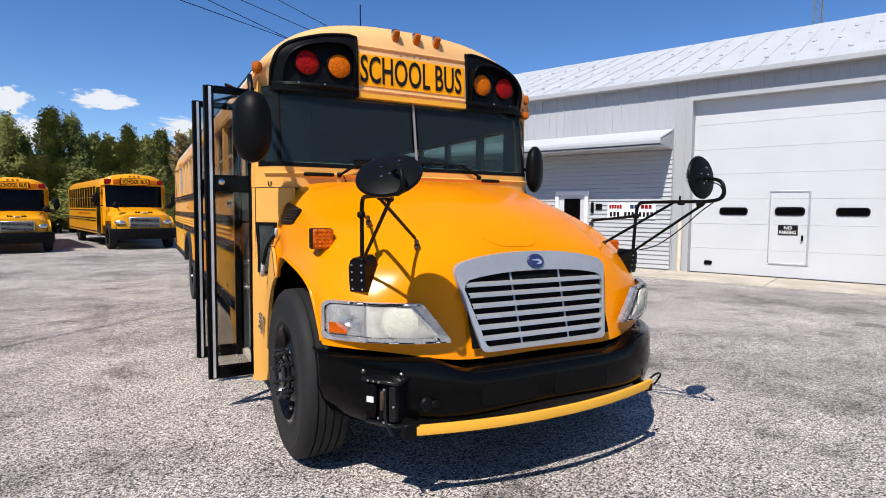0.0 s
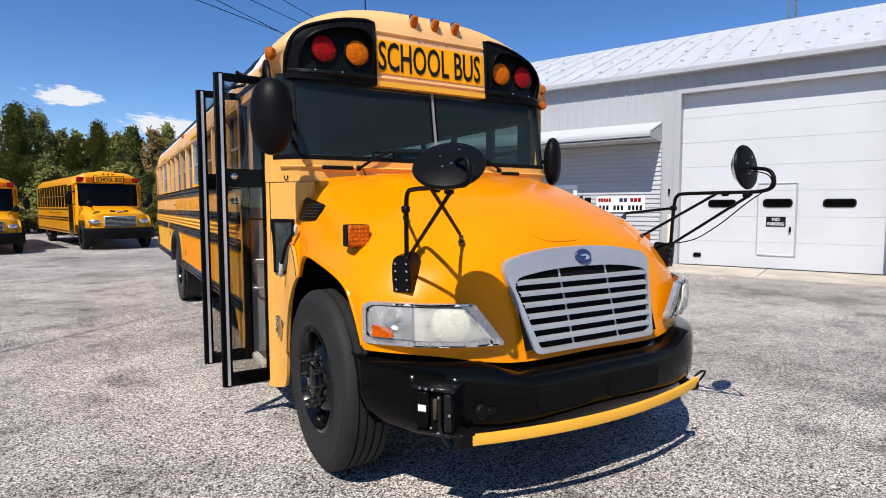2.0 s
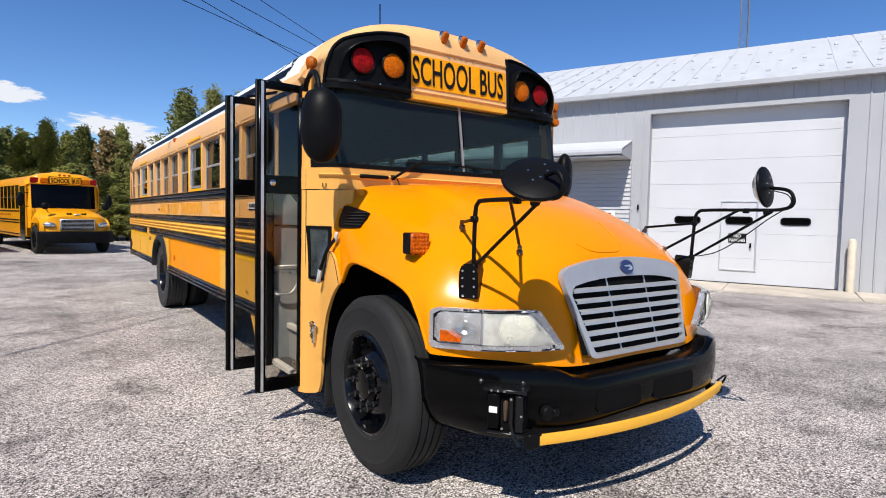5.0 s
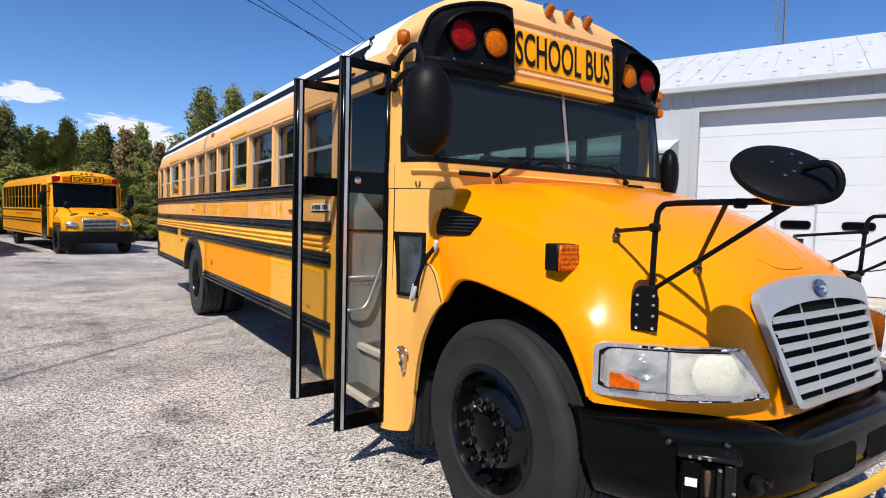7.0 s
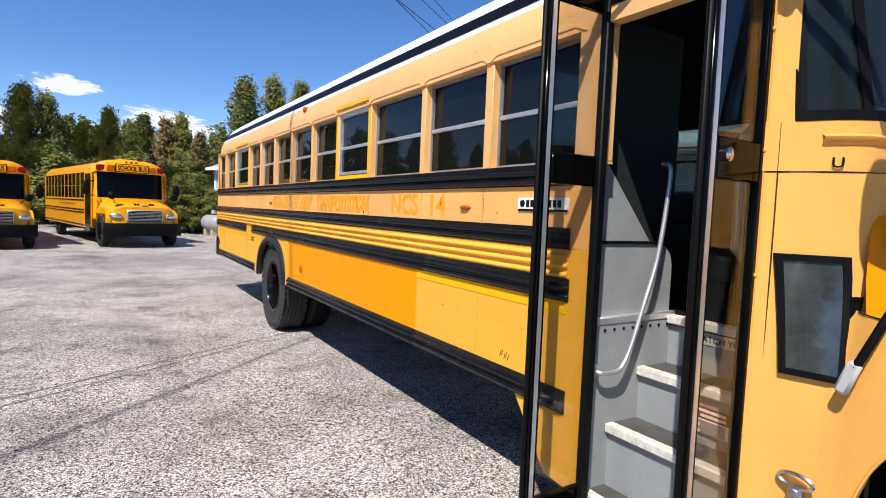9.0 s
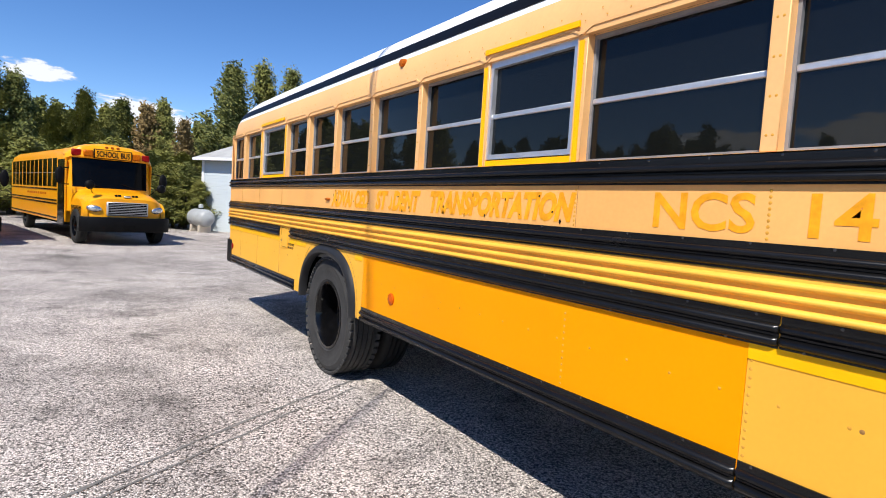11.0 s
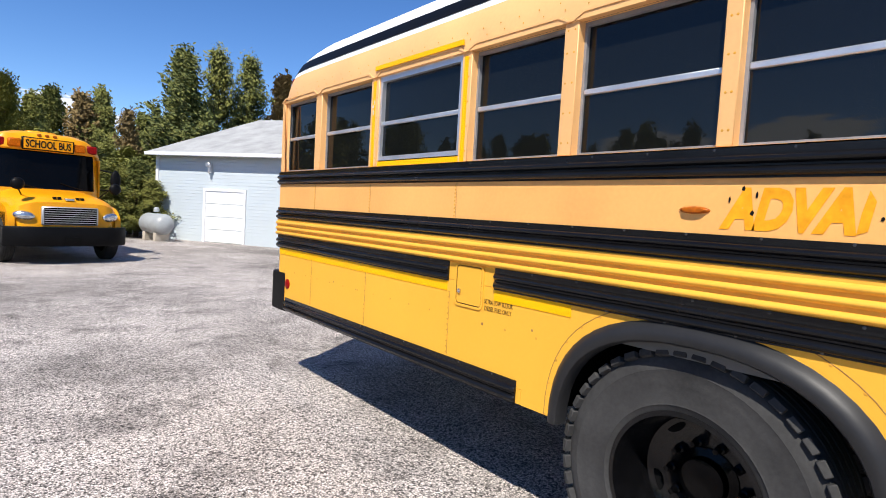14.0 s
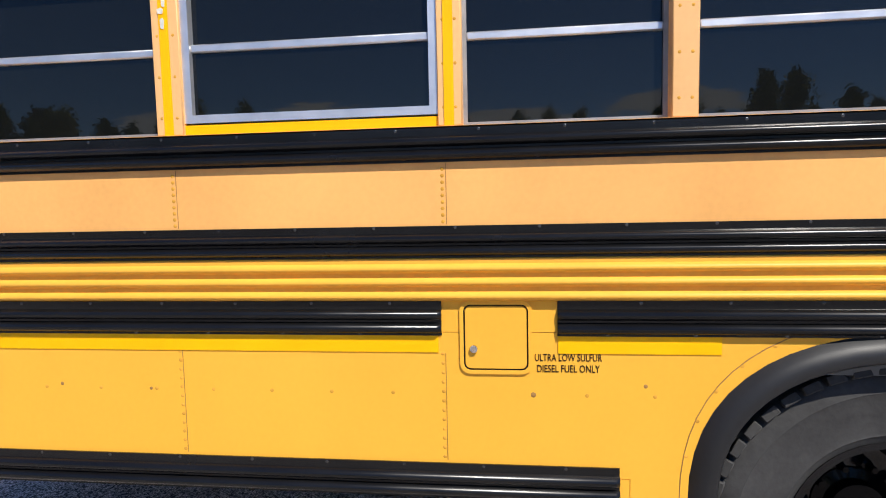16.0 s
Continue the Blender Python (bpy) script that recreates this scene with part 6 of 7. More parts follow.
# headlamps
HLX = [0.575 + 0.525 * math.sin(math.pi / 2 * k / 24) for k in range(25)]
for s in (-1, 1):
    def hl_y(x):
        return float(np.interp(x, (0.575, 0.68, 0.785, 0.89, 0.943, 0.995, 1.05, 1.10), (2.502, 2.524, 2.562, 2.628, 2.672, 2.728, 2.80, 2.878)))

    def col(x, top, bot, out, n=5):
        return [Vector((s * (x + 0.14 * max(0.0, x - 1.0)), hl_y(x) - out, bot + (top - bot) * k / n)) for k in range(n + 1)]

    def bend(x, end, r):
        d = min(r, max(0.0, r - (end - x)))
        return r - math.sqrt(max(0.0, r * r - d * d))

    def top_of(x):
        return min(0.995, 0.995 - max(0, 0.715 - x) * 1.30) - bend(x, 1.1, 0.03)
    bm = bmesh.new()
    grid(bm, [col(x, top_of(x), 0.797 + bend(x, 1.1, 0.02), 0.016) for x in HLX])
    hl = part("headlamp", thick(bm, 0.03), mat("worn chrome bezel", (0.52, 0.52, 0.53), 0.24, metal=0.7, vary=0.2, scale=14) if s < 0 else MATS["worn chrome bezel"], bus, "hazed headlamp in a worn chrome bezel")
    bm = bmesh.new()
    grid(bm, [col(x, min(0.982, top_of(x - 0.06) - 0.004) - bend(x, 1.092, 0.03), 0.824 + bend(x, 1.092, 0.02), 0.018) for x in np.linspace(0.630, 1.090, 30)])
    part("gasket", thick(bm, 0.001), SATIN, hl)
    bm = bmesh.new()
    grid(bm, [col(x, min(0.975, top_of(x - 0.068) - 0.010) - bend(x, 1.085, 0.03), 0.831 + bend(x, 1.085, 0.02), 0.0195) for x in np.linspace(0.646, 1.087, 26)])
    part("lamp_well", thick(bm, 0.001), BOWL, hl)
    for x0, r, z0, m in ((0.815, 0.088, 0.905, MILK), (1.005, 0.050, 0.925, BOWL)):
        bm = bmesh.new()
        base = Matrix.Translation((s * x0, hl_y(x0) - 0.020, z0)) @ Vector((s * (0.55 if x0 < 0.9 else 0.95), -1, 0)).to_track_quat("Z", "Y").to_matrix().to_4x4()
        lathe(bm, [(r, 0.0), (r * 0.97, 0.006), (r * 0.7, 0.012), (r * 0.35, 0.015), (0, 0.016)] if m is MILK else [(r, 0.014), (r * 0.86, 0.010), (r * 0.6, 0.002), (r * 0.3, 0.0), (r * 0.24, 0.016), (0, 0.018)], base, 28)
        for v in bm.verts:
            v.co.z = min(0.970, max(0.836, v.co.z))
        part("reflector_bowl", bm, m, hl, "milky round projector lens" if m is MILK else "")
    for k in range(5):
        z = 0.846 + 0.028 * k
        bm = bmesh.new()
        grid(bm, [[Vector((s * x, hl_y(x) - d, z + dz)) for dz, d in ((-0.013, 0.021), (0.0, 0.027), (0.013, 0.021))] for x in np.linspace(0.975, 1.075, 8)])
        part("reflector_step", bm, BOWL, hl)
    for x0, x1, m, tag in ((0.640, 0.958, HAZE, "yellowed main lens"), (0.963, 1.088, CLEARLENS, "clear side lens")):
        bm = bmesh.new()
        xs = np.linspace(x0, x1, 18)
        grid(bm, [[p + Vector((0, -0.012 * math.sin(math.pi * k / 17) ** 0.5 * math.sin(math.pi * j / 5) ** 0.5, 0)) for j, p in enumerate(col(x, min(0.980, top_of(x - 0.05) - 0.008) - bend(x, 1.092, 0.03), 0.830 + bend(x, 1.092, 0.02), 0.040))] for k, x in enumerate(xs)])
        part("lens", thick(bm, 0.003), m, hl, tag).visible_shadow = False
    bm = bmesh.new()
    grid(bm, [col(x, 0.978, 0.832, 0.043, 3) for x in (0.957, 0.963)])
    part("lens_divider", thick(bm, 0.003), DULLALU, hl)
    bm = bmesh.new()
    grid(bm, [col(x, 0.868 + 0.022 * min(1.0, (x - 1.025) / 0.03), 0.838, 0.049, 3) for x in np.linspace(1.026, 1.082, 10)])
    part("turn_lens", thick(bm, 0.004), ORANGE, hl, "orange turn signal lens")
    for z0, x0, x1, hgt in ((0.7985, 0.60, 0.70, 0.008), (0.7985, 0.75, 0.95, 0.007), (0.984, 0.725, 1.05, 0.0095)):
        bm = bmesh.new()
        grid(bm, [[Vector((s * x, hl_y(x) - 0.0178, z0 + hgt * k * (0.85 + 0.2 * math.sin(40 * x)))) for k in (0, 1)] for x in np.linspace(x0, x1, 9)])
        part("worn_edge", bm, SATIN, hl, "dark worn patch on the bezel edge")
    for z0, x0, x1, hgt in ((0.986, 0.96, 0.985, 0.006), (0.986, 0.74, 0.80, 0.008), (0.986, 1.01, 1.02, 0.005), (0.7995, 0.63, 0.66, 0.005), (0.7995, 0.82, 0.86, 0.004)):
        bm = bmesh.new()
        grid(bm, [[Vector((s * x, hl_y(x) - 0.0186, z0 + hgt * k * (0.7 + 0.4 * math.sin(170 * x)))) for k in (0, 1)] for x in np.linspace(x0, x1, 7)])
        part("paint_chip", bm, WHITEPAINT, hl, "bare pale chip on the bezel edge")
    # lamp on the fender
    c = Vector((-1.04, 3.125, 1.287)) if s < 0 else Vector((1.075, 3.125, 1.19))
    bm = bmesh.new()
    box(bm, c.x - 0.056, c.x + 0.056, c.y - 0.046, c.y + 0.03, c.z - 0.056, c.z + 0.056, bevel=0.006)
    box(bm, c.x - 0.02 - s * 0.02, c.x + 0.02 - s * 0.02, c.y - 0.02, c.y + 0.12, c.z - 0.075, c.z - 0.03, bevel=0.008)
    fl = part("fender_lamp", bm, SATIN, bus, "square amber turn lamp on the fender")
    bm = bmesh.new()
    box(bm, c.x - 0.056, c.x + 0.056, c.y - 0.062, c.y - 0.046, c.z - 0.054, c.z + 0.054, bevel=0.006)
    fll = part("lens", bm, ORANGE, fl)
    bm = bmesh.new()
    for i in range(5):
        for j in range(5):
            lathe(bm, [(0.0075, 0), (0.005, 0.003), (0, 0.004)], at(c.x - 0.040 + 0.020 * i, c.y - 0.0615, c.z - 0.040 + 0.020 * j, FRONT), 8)
    part("lens_bead", bm, AMBER, fll)["kind"] = "stuff"
    # louvre at the rear of the hood
    bm = bmesh.new()
    grid(bm, [[on_side(y, lo_ + (hi_ - lo_) * k / 4, s, 0.010) for k in range(5)] for y, lo_, hi_ in ((4.04, 1.352, 1.480), (4.0, 1.345, 1.486), (3.9, 1.345, 1.472), (3.8, 1.346, 1.455), (3.75, 1.352, 1.447), (3.712, 1.405, 1.438))])
    lv = part("hood_vent", thick(bm, 0.012), SATIN, bus, "black slatted hood vent")
    for k in range(5):
        bm = bmesh.new()
        grid(bm, [[on_side(y, 1.362 + 0.018 * k + d, s, 0.017) for d in (0.0, 0.006)] for y in (3.95, 3.88, 3.80, 3.73)])
        part("slat", thick(bm, 0.006), FLARE, lv)

# ---- bumper, crossing-gate arm ----
def bump_y(x):
    return 2.355 + 0.50 * (abs(x) / 1.13) ** 4


bm = bmesh.new()
rows = []
NB = 40
for k in range(NB + 1):
    x = 1.13 * math.sin((k / NB * 2 - 1) * math.pi / 2)
    y = bump_y(x)
    side = max(0, min(1, (abs(x) - 0.52) / 0.16))
    zt = 0.672 + 0.055 * side * side * (3 - 2 * side)
    rows.append([Vector((x, y + d, z)) for d, z in ((0.16, zt - 0.004), (0.05, zt), (0.015, zt - 0.012), (0.0, zt - 0.05), (-0.004, 0.56), (0.004, 0.48), (0.03, 0.41), (0.06, 0.385), (0.16, 0.38))])
for dy in (0.16, 0.34):
    for end in (0, -1):
        r = [Vector((p.x * (1.0 if dy < 0.3 else 0.985), max(p.y, 2.855) + dy * 0.25, p.z)) for p in rows[end]]
        rows.insert(0, r) if end == 0 else rows.append(r)
for r in rows:
    for p in r:
        p.x -= math.copysign(0.10 * max(0.0, (0.58 - p.z) / 0.2) ** 2 * max(0.0, (abs(p.x) - 0.85) / 0.28), p.x)
grid(bm, rows)
bumper = part("front_bumper", thick(bm, -0.01), BLACK, bus, "wide glossy black front bumper")
# air slots: flat dark sheets on the bumper stand for shaded recesses
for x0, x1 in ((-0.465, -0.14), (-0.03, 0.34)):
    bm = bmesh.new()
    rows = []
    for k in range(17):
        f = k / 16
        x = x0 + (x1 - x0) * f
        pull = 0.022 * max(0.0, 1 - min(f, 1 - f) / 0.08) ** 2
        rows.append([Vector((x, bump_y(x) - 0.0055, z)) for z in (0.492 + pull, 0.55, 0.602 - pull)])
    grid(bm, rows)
    slot = part("air_slot", thick(bm, 0.004), DARK, bumper, "dark sheet as the shade of an air slot in the bumper")
    bm = bmesh.new()
    tube(bm, [r[0] for r in rows], 0.004, 6)
    part("slot_edge", bm, BLACK, slot)
GATE = pose(-0.942, 2.495, 0.556, 0, 0, -55)      # local x along the drive's face, y into the bumper
def gate_box(x0, x1, y0, y1, z0, z1, bevel=0.004):
    bm = bmesh.new()
    return obox(bm, GATE @ Matrix.Translation(((x0 + x1) / 2, (y0 + y1) / 2, (z0 + z1) / 2)), x1 - x0, y1 - y0, z1 - z0, bevel)


gate = part("gate_unit", gate_box(-0.085, 0.085, 0.02, 0.12, -0.095, 0.085), DARK, bumper, "black gate-arm drive on the bumper")
part("top_plate", gate_box(-0.10, 0.10, -0.012, 0.12, 0.086, 0.104), RAILBLACK, gate)
part("drive_case", gate_box(-0.083, -0.022, -0.006, 0.03, -0.09, 0.080, 0.008), BLACK, gate)
part("side_plate", gate_box(0.048, 0.083, -0.008, 0.03, -0.088, 0.080), RAILBLACK, gate)
part("base_plate", gate_box(-0.085, 0.085, -0.012, 0.06, -0.106, -0.094), RAILBLACK, gate)
part("spring", gate_box(-0.010, 0.010, 0.006, 0.03, -0.05, 0.045, 0.006), mat("rusty spring steel", (0.07, 0.04, 0.022), 0.6, vary=0.4, scale=40), gate, "rusty spring in the drive")
part("gate_label", gate_box(-0.072, -0.034, -0.0085, -0.005, -0.01, 0.018, 0.0), WHITEPAINT, gate)
bm = bmesh.new()
tube(bm, [GATE @ Vector(q) for q in ((0.032, -0.008, 0.07), (0.032, -0.010, -0.06), (0.045, -0.012, -0.11), (0.075, -0.018, -0.145))], 0.009, 8)
part("hinge_rod", bm, RAILBLACK, gate)
for q in ((-0.06, -0.013, 0.095), (-0.03, -0.013, 0.095), (0.0, -0.013, 0.095), (0.033, -0.02, 0.066), (0.033, -0.02, -0.088), (0.078, -0.01, -0.01), (-0.012, 0.0, -0.08)):
    bm = bmesh.new()
    lathe(bm, [(0.0065, 0), (0.006, 0.004), (0, 0.005)], GATE @ Matrix.Translation(q) @ pose(0, 0, 0, 90), 8)
    part("bolt", bm, STEEL, gate)
for x in (-0.976, -0.834):
    bm = bmesh.new()
    lathe(bm, [(0.013, 0), (0.013, 0.008), (0.008, 0.014), (0, 0.015)], at(x, bump_y(x) - 0.005, 0.669, FRONT), 10)
    part("bolt", bm, NUTSTEEL, bumper)
bm = bmesh.new()
lathe(bm, [(0.035, 0), (0.035, 0.02), (0.028, 0.028), (0, 0.03)], at(-0.735, bump_y(-0.735), 0.53, FRONT), 20)
box(bm, -0.715, -0.675, bump_y(-0.715) - 0.03, bump_y(-0.715), 0.515, 0.545, bevel=0.004)
part("socket_cap", bm, SATIN, bumper, "round black socket cover")
bm = bmesh.new()
arm = [(-0.79 + 1.56 * k / 16) for k in range(17)]
rows = []
for x in arm:
    c = Vector((x, 2.31 + 0.125 * (x / 0.8) ** 2, 0.412 + 0.008 * (x + 0.8)))
    rows.append([c + Vector((0, dy, dz)) for dy, dz in ((-0.012, -0.022), (-0.016, 0.0), (-0.012, 0.022), (0.012, 0.022), (0.016, 0.0), (0.012, -0.022))])
vs = grid(bm, rows, close=True)
bm.faces.new(vs[0])
bm.faces.new(vs[-1])
ga = part("gate_arm", bm, PALE, bus, "long yellow crossing-gate arm")
part("arm_clamp", boxes((-0.855, -0.775, 2.42, 2.46, 0.378, 0.45), bevel=0.005), SATIN, ga)
part("arm_holder", boxes((0.70, 0.76, 2.40, 2.55, 0.385, 0.43), bevel=0.005), SATIN, ga)
bm = bmesh.new()
tube(bm, smooth_path([(0.80, 2.46, 0.44), (0.84, 2.44, 0.47), (0.88, 2.45, 0.45), (0.86, 2.47, 0.40), (0.82, 2.47, 0.39)], 4), 0.006, 6)
part("arm_cable", bm, SATIN, ga)

# ---- mirrors ----
MIRROR_R = Vector((1.20, 4.16, 1.815))
for s in (-1, 1):
    bm = bmesh.new()
    top = (s * 0.945, 2.738, 1.508)
    stem = [(0.935, 2.755, 1.10), (0.938, 2.75, 1.25), (0.943, 2.74, 1.44), (0.945, 2.72, 1.495), (0.95, 2.66, 1.508), (0.975, 2.40, 1.51), (0.99, 2.24, 1.512)]
    hook = [(0.995, 2.175, 1.512), (0.995, 2.142, 1.535), (0.995, 2.142, 1.58), (0.995, 2.175, 1.612), (0.993, 2.235, 1.602)] if s < 0 else [(0.995, 2.165, 1.535), (0.998, 2.162, 1.59), (1.005, 2.20, 1.63), (1.03, 2.31, 1.648)]
    tube(bm, smooth_path([(s * x, y, z) for x, y, z in stem + hook], 5), 0.0108, 10)
    arms = part("mirror_bracket", bm, SATIN, bus, "black tubular mirror bracket on the fender")
    for a, b in (((0.935, 2.75, 1.19), (0.985, 2.27, 1.50)), ((0.944, 2.74, 1.42), (0.81, 3.02, 1.40) if s < 0 else (0.88, 3.07, 1.385)), ((0.965, 2.47, 1.505), (0.65, 2.745, 1.30) if s < 0 else (0.77, 2.83, 1.25))):
        bm = bmesh.new()
        tube(bm, [(s * a[0], a[1], a[2]), (s * b[0], b[1], b[2])], 0.0085, 8)
        part("stay", bm, SATIN, arms)
    if s > 0:
        bm = bmesh.new()
        tube(bm, smooth_path([(0.955, 2.72, 1.20), (0.975, 2.60, 1.235), (0.985, 2.45, 1.33), (0.99, 2.30, 1.45), (1.0, 2.18, 1.54), (1.02, 2.20, 1.60), (1.035, 2.29, 1.63)], 5), 0.0035, 6)
        part("cable", bm, SATIN, arms)
    for c in ((s * 0.944, 2.745, 1.42), (s * 0.937, 2.75, 1.19), (s * 0.972, 2.42, 1.505), (s * 0.983, 2.30, 1.495)):
        bm = bmesh.new()
        obox(bm, pose(*c, 0, 0, 10), 0.032, 0.036, 0.032, 0.006)
        part("clamp", bm, SATIN, arms)
    for c in (((-0.80, 3.03, 1.395), (-0.635, 2.755, 1.275)) if s < 0 else ((0.88, 3.075, 1.375), (0.765, 2.84, 1.24))):
        bm = bmesh.new()
        lathe(bm, [(0.017, -0.03), (0.017, -0.012), (0.010, -0.006), (0.013, 0.006), (0.009, 0.018), (0, 0.020)], pose(*c, 15, 15 * s, 0), 12)
        part("stay_foot", bm, NUTSTEEL, arms, "small steel clamp bolt")
    bm = bmesh.new()
    foot = pose(s * 0.945, 2.772, 1.122, 5, 0, 52 * s if s < 0 else 15) @ Matrix.Scale(1.0 if s < 0 else 0.85, 4)
    extrude(bm, [(0.046, -0.085), (0.049, -0.03), (0.047, 0.04), (0.036, 0.072), (0.018, 0.086), (-0.018, 0.086), (-0.036, 0.072), (-0.047, 0.04), (-0.049, -0.03), (-0.046, -0.085)], foot @ Matrix.Translation((0, 0.105, 0)) @ pose(0, 0, 0, 90), 0.125)
    mount = part("mount", bm, SATIN, arms, "black mounting foot on the fender")
    for sx in (-0.028, 0.028):
        for sz in (-0.072, -0.025, 0.015, 0.05):
            bm = bmesh.new()
            lathe(bm, [(0.006, 0), (0.006, 0.003), (0, 0.005)], foot @ Matrix.Translation((sx, -0.022, sz)) @ pose(0, 0, 0, 90), 8)
            part("screw", bm, STEEL, mount)
    face = Vector((-0.42, -0.50, 0.76)) if s < 0 else Vector((0.10, -0.985, 0.13))
    d = Matrix.Translation((-0.99, 2.29, 1.595) if s < 0 else (1.040, 2.338, 1.655)) @ Matrix.Scale(0.96 if s < 0 else 0.87, 4) @ face.to_track_quat("Z", "Y").to_matrix().to_4x4()
    bm = bmesh.new()
    lathe(bm, [(0.0, 0.022), (0.06, 0.020), (0.11, 0.014), (0.143, 0.003), (0.149, -0.008), (0.146, -0.014)], d, 36)
    mh = part("cross_view_mirror", bm, SATIN, arms, "round black cross-view mirror")
    bm = bmesh.new()
    lathe(bm, [(0.146, -0.014), (0.138, -0.022), (0.09, -0.06), (0.0, -0.08)], d, 32)
    part("mirror_glass", bm, STEEL, mh)
    for a, r in ((20, 0.05), (60, 0.075), (150, 0.04), (250, 0.05), (300, 0.03)):
        bm = bmesh.new()
        lathe(bm, [(0.006, -0.002), (0.006, 0.004), (0, 0.005)], d @ Matrix.Translation((r * math.cos(radians(a)), r * math.sin(radians(a)), 0.02)), 8)
        part("screw", bm, STEEL, mh)
for s, c in ((-1, (-1.275, 3.80, 1.955)), (1, (1.27, 3.80, 1.955))):
    bm = bmesh.new()
    c = Vector(c) if s < 0 else MIRROR_R
    bmesh.ops.create_uvsphere(bm, u_segments=28, v_segments=20, radius=1.0)
    for v in bm.verts:
        k = max(abs(v.co.x), abs(v.co.y), abs(v.co.z))
        v.co = Vector((v.co.x * (1.0 + 0.10 * abs(v.co.z)), v.co.y, math.copysign(abs(v.co.z) ** 0.85, v.co.z)))
    bm.transform(Matrix.Translation(c) @ pose(0, 0, 0, 0, 0, 40 * s) @ (Matrix.Diagonal((0.122, 0.10, 0.222, 1)) if s < 0 else Matrix.Diagonal((0.125, 0.075, 0.205, 1))))
    sm = part("side_mirror", bm, SATIN, bus, "large rounded black side mirror")
    bm = bmesh.new()
    if s < 0:
        tube(bm, smooth_path([(s * 1.27, 3.84, 2.10), (s * 1.27, 3.87, 2.22), (s * 1.26, 3.95, 2.30), (s * 1.23, 4.12, 2.30), (s * 1.20, 4.25, 2.27)], 5), 0.016, 8)
        tube(bm, smooth_path([(s * 1.27, 3.86, 2.17), (s * 1.25, 4.05, 2.19), (s * 1.20, 4.27, 2.17)], 5), 0.014, 8)
        box(bm, -1.235, -1.185, 4.245, 4.29, 2.13, 2.20, bevel=0.01)
        box(bm, -1.225, -1.18, 4.235, 4.275, 2.24, 2.29, bevel=0.01)
    else:
        tube(bm, smooth_path([MIRROR_R, MIRROR_R + Vector((-0.04, 0.15, -0.02)), (1.20, 4.28, 1.55)], 5), 0.016, 8)
    part("mirror_arm", bm, SATIN, sm)

# ---- wheels ----
AX = Matrix(((0, 0, -1, 0), (1, 0, 0, 0), (0, -1, 0, 0), (0, 0, 0, 1)))  # local z to -x


def tyre(r, w, rim):
    bm = bmesh.new()
    prof = [(rim, -w * 0.36), (rim + 0.012, -w * 0.44), (rim + 0.03, -w * 0.46), (rim + 0.034, -w * 0.475), (rim + 0.04, -w * 0.465), (r * 0.76, -w * 0.497), (r * 0.80, -w * 0.5), (r * 0.86, -w * 0.495), (r * 0.866, -w * 0.500), (r * 0.874, -w * 0.493), (r * 0.91, -w * 0.485), (r * 0.965, -w * 0.43), (r * 0.995, -w * 0.36)]
    for g in (-0.24, -0.08, 0.08, 0.24):
        prof += [(r, w * (g - 0.02)), (r - 0.012, w * (g - 0.012)), (r - 0.012, w * (g + 0.012)), (r, w * (g + 0.02))]
    prof += [(a, -b) for a, b in prof[:13][::-1]]
    lathe(bm, prof, Matrix.Identity(4), 56)
    return bm


def tread(r, w, lugs):
    """Shoulder blocks of a coarse tread."""
    bm = bmesh.new()
    for k in range(lugs):
        for s in (1, -1):
            obox(bm, pose(0, 0, 0, 0, 0, 360 * (k + (0.5 if s < 0 else 0)) / lugs) @ Matrix.Translation((r * 0.978, 0, s * w * 0.425)) @ pose(0, 0, 0, 0, s * 24, 0), 0.026, 2 * math.pi * r / lugs * 0.74, 0.046, 0.003)
    return bm


def wheel(name, x, y, s, dual):
    """A wheel with its tyre, rim, hub and nuts; s is -1 on the near side."""
    R = 0.49
    base = Matrix.Translation((x, y, R)) @ (AX if s < 0 else AX @ pose(0, 0, 0, 180))
    bm = tyre(R, 0.27, 0.268)
    bm.transform(base)
    wh = part(name, bm, DUSTY if dual else RUBBER, bus, "dual rear wheel with blocky tread" if dual else "front wheel with worn tyre and black rim")
    if dual:
        bm = tread(R, 0.27, 46)
        bm.transform(base)
        part("tread", bm, DUSTY, wh)["kind"] = "stuff"
        bm = tyre(R, 0.27, 0.268)
        bm.transform(base @ Matrix.Translation((0, 0, -0.32)))
        part("inner_tyre", bm, RUBBER, wh)
    bm = bmesh.new()
    if dual:
        prof = [(0.30, 0.115), (0.305, 0.125), (0.285, 0.128), (0.272, 0.10), (0.262, 0.03), (0.25, -0.06), (0.20, -0.085), (0.14, -0.085), (0.12, -0.08)]
    else:
        prof = [(0.30, 0.105), (0.306, 0.122), (0.288, 0.128), (0.272, 0.10), (0.262, 0.05), (0.235, 0.055), (0.20, 0.075), (0.175, 0.105), (0.15, 0.115), (0.10, 0.118)]
    lathe(bm, [(r * 0.925, h) for r, h in prof], base, 56)
    part("rim", bm, RIMBLACK, wh, "black painted steel rim")
    h0 = -0.085 if dual else 0.115
    bm = bmesh.new()
    lathe(bm, [(0.12, h0 - 0.01), (0.115, h0 + 0.01), (0.085, h0 + 0.02), (0.08, h0 + (0.055 if dual else 0.03)), (0.05, h0 + (0.062 if dual else 0.036)), (0, h0 + (0.063 if dual else 0.037))], base, 24)
    part("hub", bm, BLACK, wh)
    for k in range(10):
        bm = bmesh.new()
        a = 2 * math.pi * k / 10
        p = base @ Matrix.Translation((0.134 * math.cos(a), 0.134 * math.sin(a), h0))
